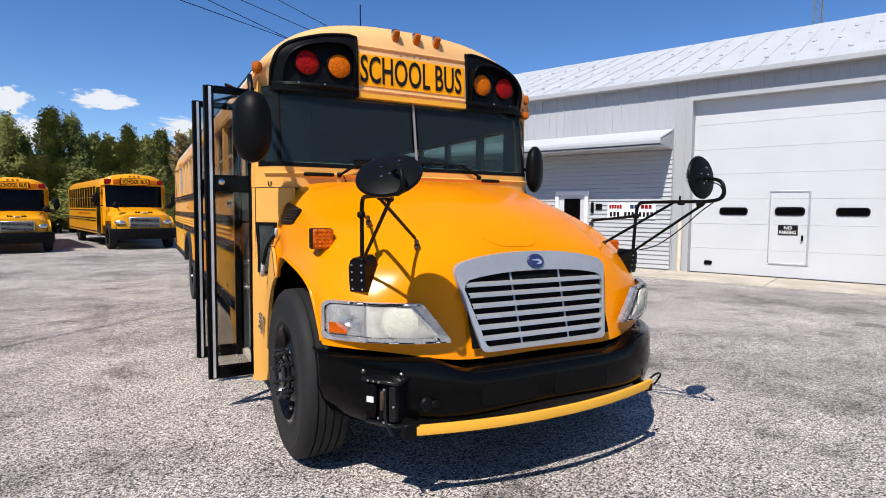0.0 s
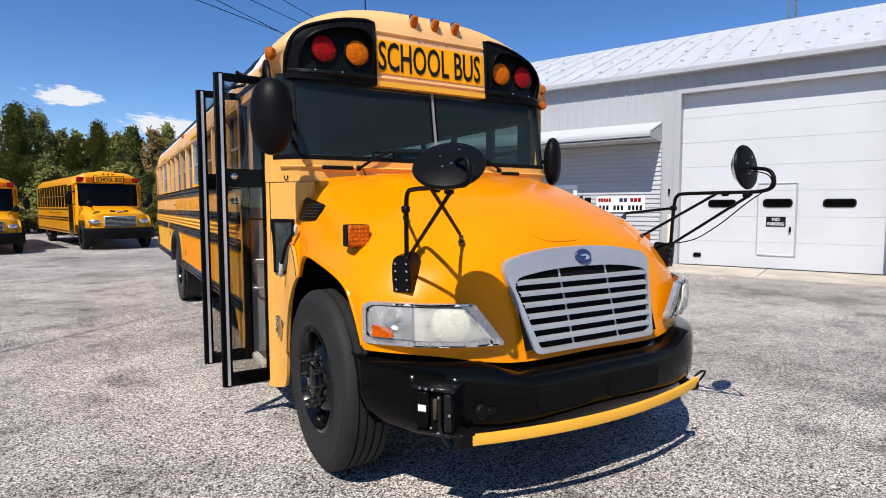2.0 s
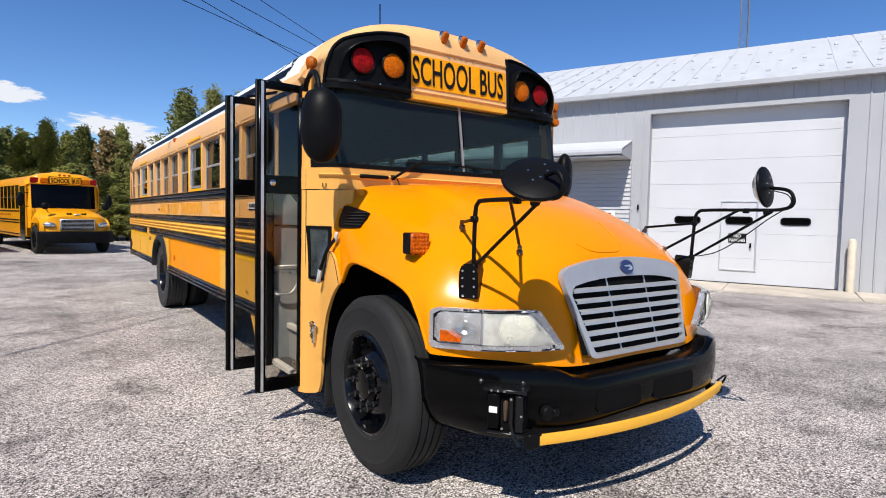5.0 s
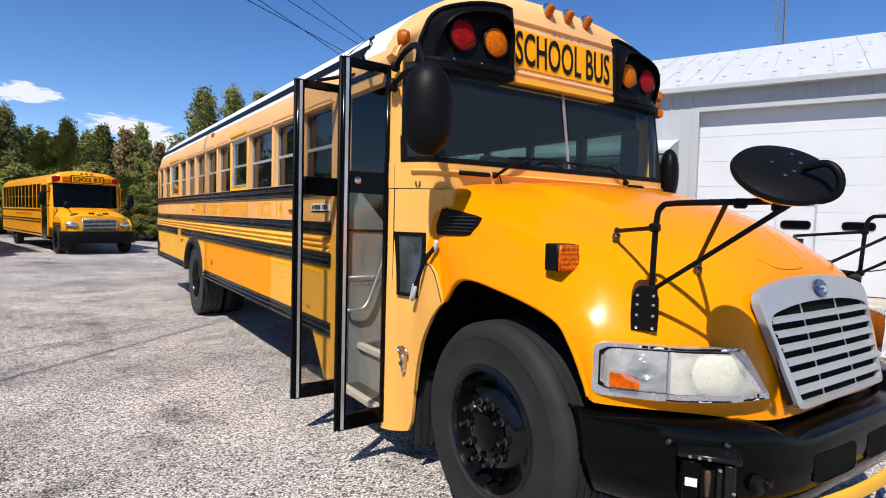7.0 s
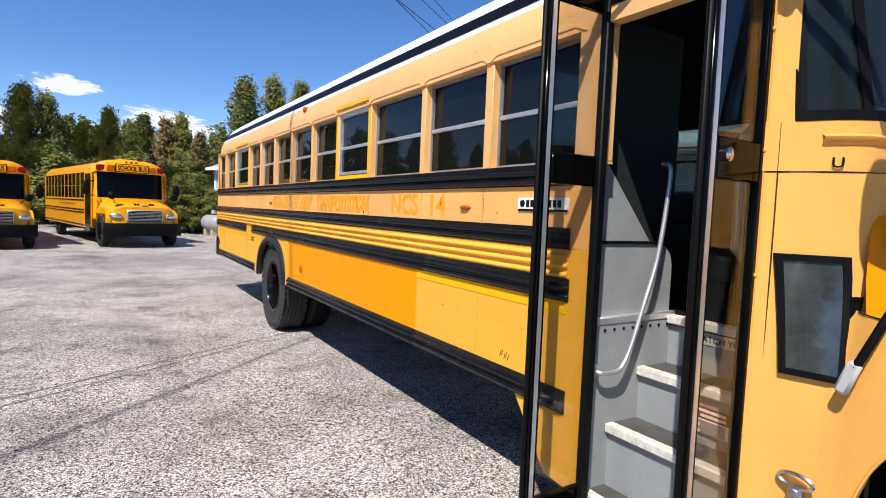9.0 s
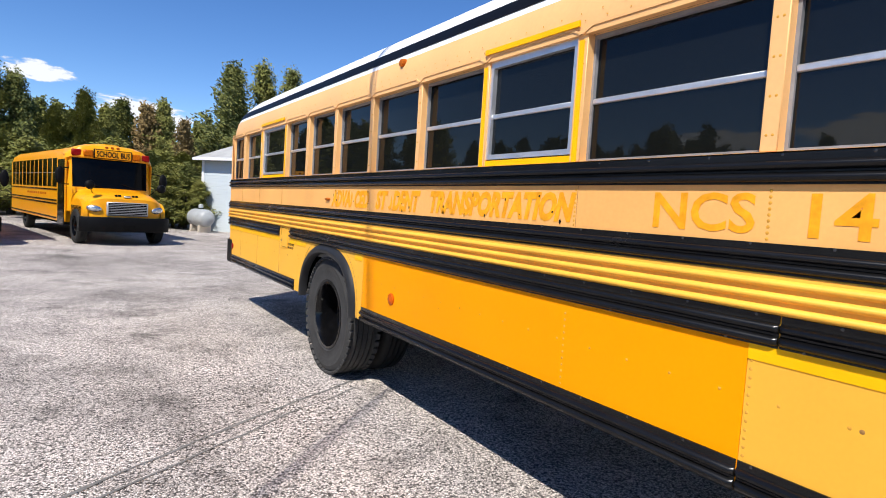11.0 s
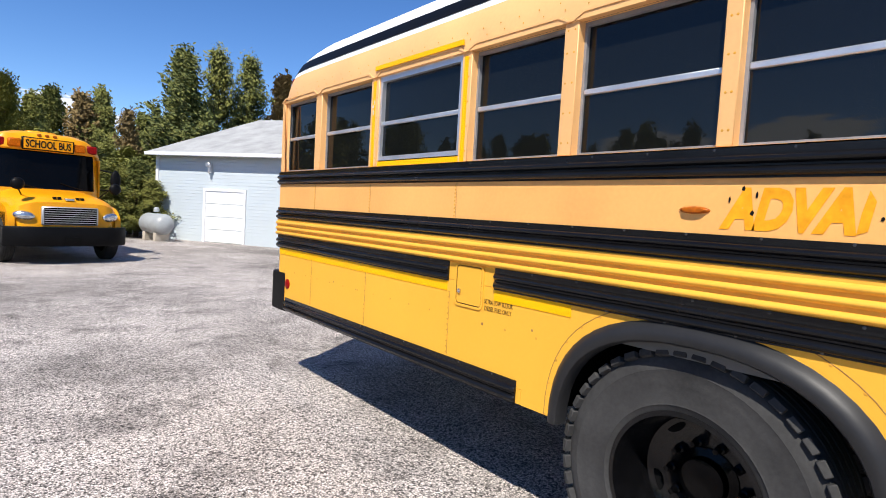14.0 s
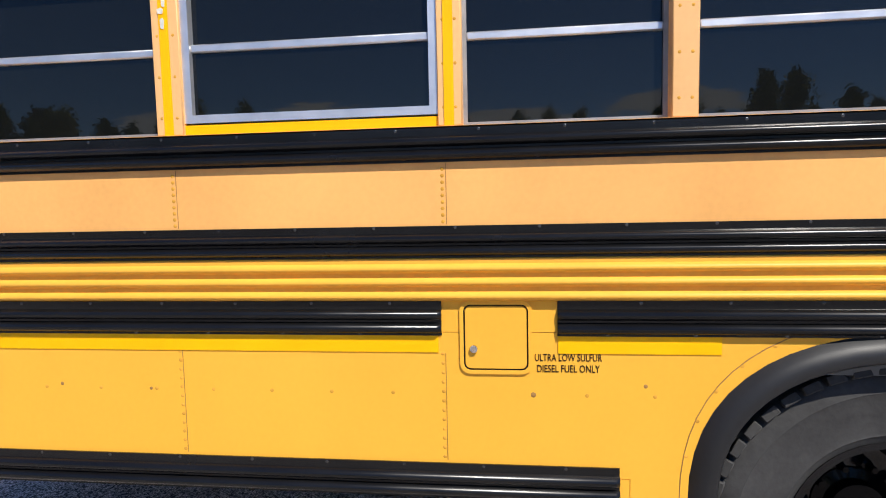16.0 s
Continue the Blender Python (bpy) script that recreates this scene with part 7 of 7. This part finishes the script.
        lathe(bm, [(0.0185, -0.005), (0.0185, 0.022), (0.012, 0.026), (0.010, 0.060), (0, 0.062)], p, 6)
        part("wheel_nut", bm, NUTSTEEL if not dual else BLACK, wh)
    # hand holes: dark discs laid on the rim in place of shaded openings
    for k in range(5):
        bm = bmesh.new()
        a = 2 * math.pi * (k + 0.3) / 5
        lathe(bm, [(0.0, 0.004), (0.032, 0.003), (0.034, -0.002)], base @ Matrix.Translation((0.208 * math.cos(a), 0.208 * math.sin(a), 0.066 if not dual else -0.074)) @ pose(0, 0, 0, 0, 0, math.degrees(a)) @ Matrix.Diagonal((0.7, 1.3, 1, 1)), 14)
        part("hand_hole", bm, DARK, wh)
    return wh


for s in (-1, 1):
    wheel("front_wheel", s * 1.055, 3.385, s, False)
    wheel("rear_wheel", s * 1.048, 9.943, s, True)
part("axle", boxes((-0.95, 0.95, 3.33, 3.45, 0.42, 0.54)), DARK, bus)
part("axle", boxes((-0.95, 0.95, 9.88, 10.04, 0.4, 0.6)), DARK, bus)

# ---- the parked buses farther off ----
FARYEL = mat("deep yellow coach paint", (0.80, 0.33, 0.004), 0.3, vary=0.08, scale=1.0, coat=0.1, spec=0.3)


def parked_bus():
    """A newer conventional school bus, facing -y, with its front axle's middle line at x = 0."""
    b = thing("school_bus", (0, 0, 0), "newer yellow school bus parked facing the yard, doors shut", "school bus", group="parked school buses")
    bm = bmesh.new()
    prof = [(-1.2, 0.55), (-1.2, 2.45), (-1.12, 2.68), (-0.95, 2.83), (-0.6, 2.93), (0, 2.97), (0.6, 2.93), (0.95, 2.83), (1.12, 2.68), (1.2, 2.45), (1.2, 0.55)]
    vs = grid(bm, [[Vector((x * k, y, 0.55 + (z - 0.55) * (1 if k > 0.99 else 0.97))) for x, z in prof] for y, k in ((1.85, 1.0), (10.6, 1.0), (10.75, 0.96))])
    bm.faces.new(vs[0])
    bm.faces.new(vs[-1])
    part("body", bm, FARYEL, b)
    for s in (-1, 1):
        for k in range(11):
            w = part("window", boxes((s * 1.19, s * 1.207, 2.75 + 0.70 * k, 3.30 + 0.70 * k, 1.60, 2.50), bevel=0.004), BLACK, b)
            part("meeting_rail", boxes((s * 1.2, s * 1.212, 2.75 + 0.70 * k, 3.30 + 0.70 * k, 2.04, 2.055)), DULLALU, w)
        for z in (0.62, 1.06, 1.16, 1.50):
            part("rub_rail", boxes((s * 1.19, s * 1.225, 2.7, 10.6, z, z + 0.04), bevel=0.01), RAILBLACK, b)
        for k in range(9):
            part("worn_letter", boxes((s * 1.195, s * 1.204, 4.2 + 0.36 * k, 4.45 + 0.36 * k, 1.33, 1.40)), DIRTYAMBER, b)
    part("entrance_door", boxes((-1.215, -1.19, 1.75, 2.55, 0.45, 2.45), bevel=0.01), BLACK, b, "black glazed entrance door")
    # windscreen and front cap
    def nose_y(x):
        return 1.40 + 0.32 * (abs(x) / 1.2) ** 5

    def band(x0, x1, z0, z1, l0, l1, out=0.0, n=14):
        bm = bmesh.new()
        grid(bm, [[Vector((x, nose_y(x) + ln - out, z)) for x in np.linspace(x0, x1, n)] for z, ln in ((z0, l0), ((z0 + z1) / 2, (l0 + l1) / 2), (z1, l1))])
        return thick(bm, 0.03)
    part("front_panel", band(-1.2, 1.2, 0.9, 1.64, 0, 0), FARYEL, b)
    part("windscreen", band(-1.04, 1.04, 1.64, 2.52, 0, 0.11, -0.01), BLACK, b, "dark curved windscreen")
    for s in (-1, 1):
        part("corner_post", band(s * 1.04, s * 1.2, 1.60, 2.56, 0, 0.12, 0.0, 4), FARYEL, b)
        part("side_filler", boxes((s * 1.17, s * 1.2, 1.66, 1.86, 0.6, 2.45)), FARYEL, b)
    bm = bmesh.new()
    grid(bm, [[Vector((x, nose_y(x) + ln, min(z, 2.98 - 0.34 * (abs(x) / 1.2) ** 4 - dz))) for x in np.linspace(-1.2, 1.2, 19)] for z, ln, dz in ((2.52, 0.05, 0.2), (2.55, 0.02, 0.16), (2.74, 0.05, 0.08), (2.88, 0.12, 0.03), (2.97, 0.30, 0.0), (2.98, 0.50, 0.0))])
    part("front_cap", thick(bm, 0.03), FARYEL, b)
    part("sign", boxes((-0.50, 0.50, 1.385, 1.44, 2.56, 2.80), bevel=0.006), SIGN, b, "yellow SCHOOL BUS sign")
    part("sign_border", boxes((-0.53, 0.53, 1.39, 1.45, 2.535, 2.825), bevel=0.01), SATIN, b)
    part("lettering", words("SCHOOL BUS", at(0, 1.382, 2.68, FRONT), 0.92, 0.18, 0.002, 0.0, 0.025), INK, b)
    for x in (-0.95, -0.66, 0.66, 0.95):
        part("warning_lamp", boxes((x - 0.13, x + 0.13, nose_y(x) - 0.01, nose_y(x) + 0.12, 2.57, 2.77), bevel=0.03), REDLENS if abs(x) > 0.8 else AMBER, b)
    for x in (-0.16, 0.0, 0.16):
        part("roof_lamp", boxes((x - 0.04, x + 0.04, 1.50, 1.58, 2.86, 2.93), bevel=0.015), DIRTYAMBER, b)
    for x0, x1 in ((-0.25, -0.75), (0.75, 0.25)):
        bm = bmesh.new()
        tube(bm, [(x0, nose_y(x0) - 0.03, 1.66), ((x0 + x1) / 2, nose_y(x0) - 0.03, 1.72), (x1, nose_y(x1) - 0.01, 1.80)], 0.014, 6)
        part("wiper", bm, SATIN, b)
    part("roof_hatch", boxes((-0.3, 0.3, 1.9, 2.5, 2.9, 3.02), bevel=0.03), FARYEL, b)
    # hood
    bm = bmesh.new()
    st = [(1.45, 1.10, 1.64, 0.95), (1.0, 1.09, 1.60, 0.9), (0.5, 1.08, 1.54, 0.85), (0.1, 1.06, 1.46, 0.84), (-0.06, 1.03, 1.36, 0.84)]
    rows = []
    for y, w, zt, zb in st:
        rows.append([Vector((math.copysign(abs(math.cos(a)) ** 0.45, math.cos(a)) * -w, y + 0.25 * abs(math.cos(a)) ** 3, zb + (zt - zb) * abs(math.sin(a)) ** 0.6)) for a in (math.pi * k / 20 for k in range(21))])
    rows.append([Vector((p.x * 0.97, p.y - 0.03, 0.68)) for p in rows[-1]])
    grid(bm, rows)
    part("hood", thick(bm, -0.02), FARYEL, b, "yellow hood with rounded fenders")
    for s in (-1, 1):
        bm = bmesh.new()
        extrude(bm, arch_line(0.72, 0.72, 0.70, 1.18)[::-1] + [(0.0, 0.55), (1.44, 0.55)] if 0 else [(y, z) for y, z in arch_line(0.75, 0.70, 0.80, 1.30)], Matrix(((0, 0, s, s * 0.98), (1, 0, 0, 0), (0, 1, 0, 0), (0, 0, 0, 1))), 0.12)
        part("fender", bm, FARYEL, b)
        bm = bmesh.new()
        bmesh.ops.create_uvsphere(bm, u_segments=18, v_segments=12, radius=1, matrix=Matrix.Translation((s * 0.84, 0.0, 1.05)) @ pose(0, 0, 0, 0, -6 * s, 22 * s) @ Matrix.Diagonal((0.20, 0.09, 0.105, 1)))
        part("headlamp", bm, BOWL, b, "clear oval headlamp")
        bm = bmesh.new()
        bmesh.ops.create_uvsphere(bm, u_segments=14, v_segments=10, radius=1, matrix=Matrix.Translation((s * 1.42, 1.25, 1.95)) @ Matrix.Diagonal((0.12, 0.06, 0.26, 1)))
        tube(bm, [(s * 1.15, 1.5, 2.2), (s * 1.4, 1.3, 2.15), (s * 1.4, 1.3, 1.7), (s * 1.15, 1.5, 1.7)], 0.02, 6)
        part("side_mirror", bm, SATIN, b)
        bm = bmesh.new()
        tube(bm, [(s * 0.7, 0.6, 1.4), (s * 0.95, 0.2, 1.75), (s * 0.95, 0.05, 1.8)], 0.015, 6)
        bmesh.ops.create_uvsphere(bm, u_segments=14, v_segments=10, radius=1, matrix=Matrix.Translation((s * 0.95, 0.02, 1.72)) @ Matrix.Diagonal((0.13, 0.08, 0.13, 1)))
        part("cross_view_mirror", bm, SATIN, b)
        for y, d in ((0.75, 0), (8.0, 1)):
            bm = tyre(0.5, 0.27, 0.29)
            bm.transform(Matrix.Translation((s * 1.03, y, 0.5)) @ (AX if s < 0 else AX @ pose(0, 0, 0, 180)))
            wh = part("wheel", bm, RUBBER, b)
            bm = bmesh.new()
            lathe(bm, [(0.30, 0.11), (0.29, 0.12), (0.26, 0.03), (0.15, 0.09 if not d else -0.05), (0.1, 0.12 if not d else -0.04), (0, 0.13 if not d else -0.03)], Matrix.Translation((s * 1.03, y, 0.5)) @ (AX if s < 0 else AX @ pose(0, 0, 0, 180)), 24)
            part("rim", bm, BLACK, wh)
    bm = bmesh.new()
    box(bm, -0.55, 0.55, -0.14, 0.05, 0.86, 1.26, bevel=0.02)
    g = part("grille", bm, SILVER, b, "chrome grille with thin bars")
    for k in range(7):
        part("bar", boxes((-0.5, 0.5, -0.155, -0.138, 0.905 + 0.048 * k, 0.918 + 0.048 * k)), SILVER, g)
    # dark sheet for the shade behind the bars
    part("grille_backing", boxes((-0.51, 0.51, -0.143, -0.136, 0.88, 1.24)), DARK, g)
    part("emblem", boxes((-0.09, 0.09, -0.06, 0.06, 1.40, 1.45), bevel=0.01), STEEL, b)
    for x in (-0.3, -0.21, 0.15, 0.24):
        part("hood_mark", boxes((x, x + 0.06, 0.02, 0.10, 1.42, 1.475)), INK, b)
    bm = bmesh.new()
    rows = []
    for k in range(21):
        x = 1.2 * math.sin((k / 20 * 2 - 1) * math.pi / 2)
        y = -0.28 + 0.30 * abs(x / 1.2) ** 4
        rows.append([Vector((x, y + d, z)) for d, z in ((0.2, 0.82), (0.02, 0.82), (0.0, 0.78), (0.0, 0.44), (0.03, 0.40), (0.2, 0.40))])
    grid(bm, rows)
    part("front_bumper", thick(bm, 0.02), SATIN, b, "black front bumper")
    part("plate", boxes((-0.16, 0.16, -0.30, -0.285, 0.50, 0.60)), DARK, b)
    part("underbody", boxes((-0.9, 0.9, 0.1, 10.2, 0.42, 0.7), (-1.1, 1.1, 0.25, 1.4, 0.5, 1.1)), DARK, b)
    return b


pb = parked_bus()
pb.matrix_world = pose(0.14, 22.5, 0, 0, 0, 12) @ Matrix.Scale(0.895, 4)
copy_thing(pb, pose(-3.35, 21.7, 0, 0, 0, 12) @ Matrix.Scale(0.895, 4))

# ---- trees behind the yard ----
def leaf_material(name, colour):
    m = bpy.data.materials.new(name)
    m.use_nodes = True
    n, l = m.node_tree.nodes, m.node_tree.links
    p = n["Principled BSDF"]
    p.inputs["Roughness"].default_value = 0.65
    p.inputs["Specular IOR Level"].default_value = 0.25
    g = n.new("ShaderNodeNewGeometry")
    o = n.new("ShaderNodeObjectInfo")
    add = n.new("ShaderNodeMath")
    add.operation = "MULTIPLY_ADD"
    add.inputs[1].default_value = 0.6
    l.new(g.outputs["Random Per Island"], add.inputs[0])
    l.new(o.outputs["Random"], add.inputs[2])
    r = n.new("ShaderNodeValToRGB")
    e = r.color_ramp.elements
    e[0].position, e[0].color = 0.1, (colour[0] * 0.42, colour[1] * 0.5, colour[2] * 0.55, 1)
    e[1].position, e[1].color = 1.5 / 1.6, (colour[0] * 1.5, colour[1] * 1.3, colour[2] * 1.1, 1)
    l.new(add.outputs[0], r.inputs[0])
    l.new(r.outputs[0], p.inputs["Base Color"])
    return m


LEAF = leaf_material("green leaves", (0.135, 0.155, 0.042))
LEAFRED = leaf_material("reddish autumn leaves", (0.14, 0.11, 0.05))
BARK = mat("grey-brown bark", (0.10, 0.08, 0.06), 0.9, vary=0.3, scale=4, bump=0.5)


def tree(kind, seed, height, width, clumps=620):
    """A pointed tree: tapered trunk, limbs, and a crown of many small leaf clumps with gaps."""
    rnd = random.Random(seed)
    t = thing("tree", (0, 0, 0), "tall pointed green tree behind the yard" if kind == "g" else "reddish-brown leafed tree behind the yard", "tree", group="trees behind the yard")
    bm = bmesh.new()
    trunk = [Vector((0.06 * math.sin(k * 1.3 + seed), 0.06 * math.cos(k * 1.7 + seed), height * 0.97 * k / 8)) for k in range(9)]
    rings = []
    for k, c in enumerate(trunk):
        r = 0.18 * (1 - k / 8.6)
        rings.append([c + Vector((r * math.cos(a), r * math.sin(a), 0)) for a in (2 * math.pi * j / 8 for j in range(8))])
    grid(bm, rings, close=True)
    limbs = []
    for k in range(64):
        h = height * (0.06 + 0.92 * (k + rnd.random()) / 64)
        f = h / height
        ln = width * 1.35 * (0.22 + 0.78 * rnd.random() ** 0.8) * max(0.05, (1.0 - f) ** 0.9) * (0.75 + 0.25 * min(1, f * 4))
        a = rnd.random() * 2 * math.pi
        p0 = Vector((0, 0, h))
        p1 = p0 + Vector((math.cos(a) * ln, math.sin(a) * ln, ln * (0.30 + 0.85 * rnd.random())))
        limbs.append((p0, p1))
        tube(bm, [p0, (p0 + p1) / 2 + Vector((0, 0, -0.05 * ln)), p1], 0.035 * (1.2 - f), 5)
    part("trunk", bm, BARK, t)
    bm = bmesh.new()
    verts, faces = [], []
    for k in range(clumps):
        p0, p1 = limbs[rnd.randrange(len(limbs))]
        q = p0.lerp(p1, 0.15 + 0.9 * rnd.random() ** 0.7) + Vector((rnd.gauss(0, 0.2), rnd.gauss(0, 0.2), rnd.gauss(0, 0.24)))
        for j in range(7):
            c = q + Vector((rnd.gauss(0, 0.13), rnd.gauss(0, 0.13), rnd.gauss(0, 0.13)))
            s = (0.06 + 0.085 * rnd.random()) * (1.0 if clumps > 1900 else 1.4)
            d1 = Vector((rnd.gauss(0, 1), rnd.gauss(0, 1), rnd.gauss(0, 1))).normalized()
            d2 = d1.orthogonal().normalized()
            d3 = d1.cross(d2)
            b0 = len(verts)
            verts += [c - d2 * s, c + d1 * s * 0.5 + d3 * s * 0.15, c + d2 * s, c - d1 * s * 0.5 + d3 * s * 0.15]
            faces += [(b0, b0 + 1, b0 + 2), (b0, b0 + 2, b0 + 3)]
    me = bpy.data.meshes.new("crown")
    me.from_pydata([v[:] for v in verts], [], faces)
    me.materials.append(LEAF if kind == "g" else LEAFRED)
    cr = new("crown", me)
    cr.parent = t
    bm.free()
    return t


KINDS = [tree("g", 11, 10, 2.3, 2600), tree("g", 12, 10, 2.8, 3000), tree("g", 13, 10, 2.5, 2600), tree("r", 14, 10, 2.1, 1500), tree("g", 15, 10, 2.9, 1100), tree("g", 16, 10, 2.6, 1100)]
rnd = random.Random(5)
ROW = [(-6.7, 41.6, 6.7), (-6.0, 42.5, 5.3), (-4.4, 39.9, 7.0), (-3.4, 40.0, 6.7), (-2.9, 42, 5.7), (-1.9, 44, 5.8), (-0.5, 42.1, 6.6), (0.6, 44, 6.1), (1.5, 46, 6.9), (2.8, 45, 6.7), (3.7, 45, 7.0), (4.3, 40.9, 5.6), (7.2, 42.4, 9.4), (9.4, 43.8, 10.1), (11.6, 44.5, 10.3), (14.7, 46.9, 10.2), (16.6, 46, 10.2), (18.4, 45, 10.0)]
REDS = (9, 11, 15, 17)
plan = [(x, y, h, 3 if i in REDS else i % 3) for i, (x, y, h) in enumerate(ROW)]
for k in range(76):      # the wood behind
    x = -40 + 70 * k / 75 + rnd.uniform(-0.7, 0.7)
    tall = 5.4 + 1.6 * rnd.random() + (0.8 if x > 5 else 0) + (1.2 if x < -8 else 0)
    plan.append((x, 46 + 5 * rnd.random() - (0.25 * max(0, -8 - x)), tall, rnd.choice((4, 5))))
for k in range(30):      # undergrowth along its edge
    x = -14 + 24 * k / 29 + rnd.uniform(-0.4, 0.4)
    plan.append((x, 37.5 + 2 * rnd.random(), 2.4 + 1.6 * rnd.random(), 4))
for k in range(34):      # the wood across the yard, behind the camera's path
    plan.append((-33 - 4 * rnd.random(), -32 + 66 * k / 33 + rnd.uniform(-0.6, 0.6), 6.0 + 3.0 * rnd.random(), rnd.choice((4, 5))))
plan += [(3.0, 32.6, 2.6, 1), (2.2, 33.5, 3.2, 1), (1.2, 34.5, 3.0, 1), (2.1, 31.6, 2.5, 1), (3.36, 30.75, 2.0, 0), (3.0, 31.4, 2.7, 0), (1.7, 32.2, 3.0, 1), (2.6, 32.0, 2.3, 1), (-1.0, 35.5, 3.2, 4), (-2.6, 35.8, 3.4, 4)]
for i, (x, y, h, kind) in enumerate(plan):
    wide = h / 10 * rnd.uniform(0.9, 1.15) * (1.0 if h > 4.2 else 1.9)
    m = pose(x, y, 0, 0, 0, rnd.uniform(0, 360)) @ Matrix.Diagonal((wide, wide, h / 10, 1))
    c = copy_thing(KINDS[kind], m)
    c.matrix_basis = m
for i, t in enumerate(KINDS):
    t.matrix_world = pose(-44 - 3 * i, 40, 0)

# ---- overhead wires ----
for p, rise in (((0.62, 9.43, 4.49), 0.068), ((1.02, 9.79, 4.68), 0.0), ((1.59, 10.29, 4.94), 0.055), ((2.34, 10.95, 5.29), 0.02)):
    bm = bmesh.new()
    tube(bm, [Vector(p) + Vector((0.75, 0.66, rise)) * k + Vector((0, 0, 0.0016 * k * k if k < 0 else 0)) for k in (-34, -24, -16, -8, 0, 4, 9.0)], 0.0065, 5)
    single("overhead_wire", bm, SATIN, "thin black overhead wire running to the workshop", "overhead wire", group="overhead wires", at=p)
# ---- clouds, far off ----
def cloud_material(seed):
    m = bpy.data.materials.new("cloud")
    m.use_nodes = True
    n, l = m.node_tree.nodes, m.node_tree.links
    n.remove(n["Principled BSDF"])
    tc, nz = n.new("ShaderNodeTexCoord"), n.new("ShaderNodeTexNoise")
    nz.noise_dimensions = "4D"
    nz.inputs["W"].default_value, nz.inputs["Scale"].default_value, nz.inputs["Detail"].default_value, nz.inputs["Roughness"].default_value = seed, 2.2, 6, 0.6
    l.new(tc.outputs["Object"], nz.inputs["Vector"])
    ln = n.new("ShaderNodeVectorMath")
    ln.operation = "LENGTH"
    l.new(tc.outputs["Object"], ln.inputs[0])
    a = n.new("ShaderNodeMath")
    a.operation = "MULTIPLY_ADD"
    a.inputs[1].default_value, a.inputs[2].default_value = -0.62, 0.35
    l.new(ln.outputs["Value"], a.inputs[0])
    b = n.new("ShaderNodeMath")
    b.operation = "ADD"
    l.new(a.outputs[0], b.inputs[0])
    l.new(nz.outputs[0], b.inputs[1])
    r = n.new("ShaderNodeMapRange")
    r.interpolation_type = "SMOOTHSTEP"
    r.inputs["From Min"].default_value, r.inputs["From Max"].default_value = 0.40, 0.55
    l.new(b.outputs[0], r.inputs[0])
    em, tr, mx = n.new("ShaderNodeEmission"), n.new("ShaderNodeBsdfTransparent"), n.new("ShaderNodeMixShader")
    em.inputs[0].default_value, em.inputs[1].default_value = (0.86, 0.89, 0.96, 1), 0.78
    l.new(r.outputs[0], mx.inputs[0])
    l.new(tr.outputs[0], mx.inputs[1])
    l.new(em.outputs[0], mx.inputs[2])
    l.new(mx.outputs[0], n["Material Output"].inputs[0])
    return m


for i, (x, y, z, w, h) in enumerate(((-66, 1479, 241, 92, 30), (128, 1485, 190, 140, 33), (-232, 1467, 224, 60, 36), (-196, 1479, 158, 66, 52), (182, 1490, 168, 92, 40), (-1450, 500, 235, 260, 48), (-1500, 60, 215, 330, 44), (-1480, -420, 240, 280, 50), (-1420, 900, 225, 260, 46))):
    bm = bmesh.new()
    grid(bm, [[Vector((sx, 0, sz)) for sx in (-1, 1)] for sz in (-1, 1)])
    me = finish(bm, "cloud")
    me.materials.append(cloud_material(1.7 * i + 0.4))
    c = new("cloud", me)
    c.matrix_world = Matrix.Translation((x, y, z)) @ pose(0, 0, 0, 0, 0, 0 if x > -1000 else 90) @ Matrix.Diagonal((w, 1, h, 1))
    c.visible_shadow = False
    tagged(c, "small white fair-weather cloud", "cloud", "clouds", "structure")
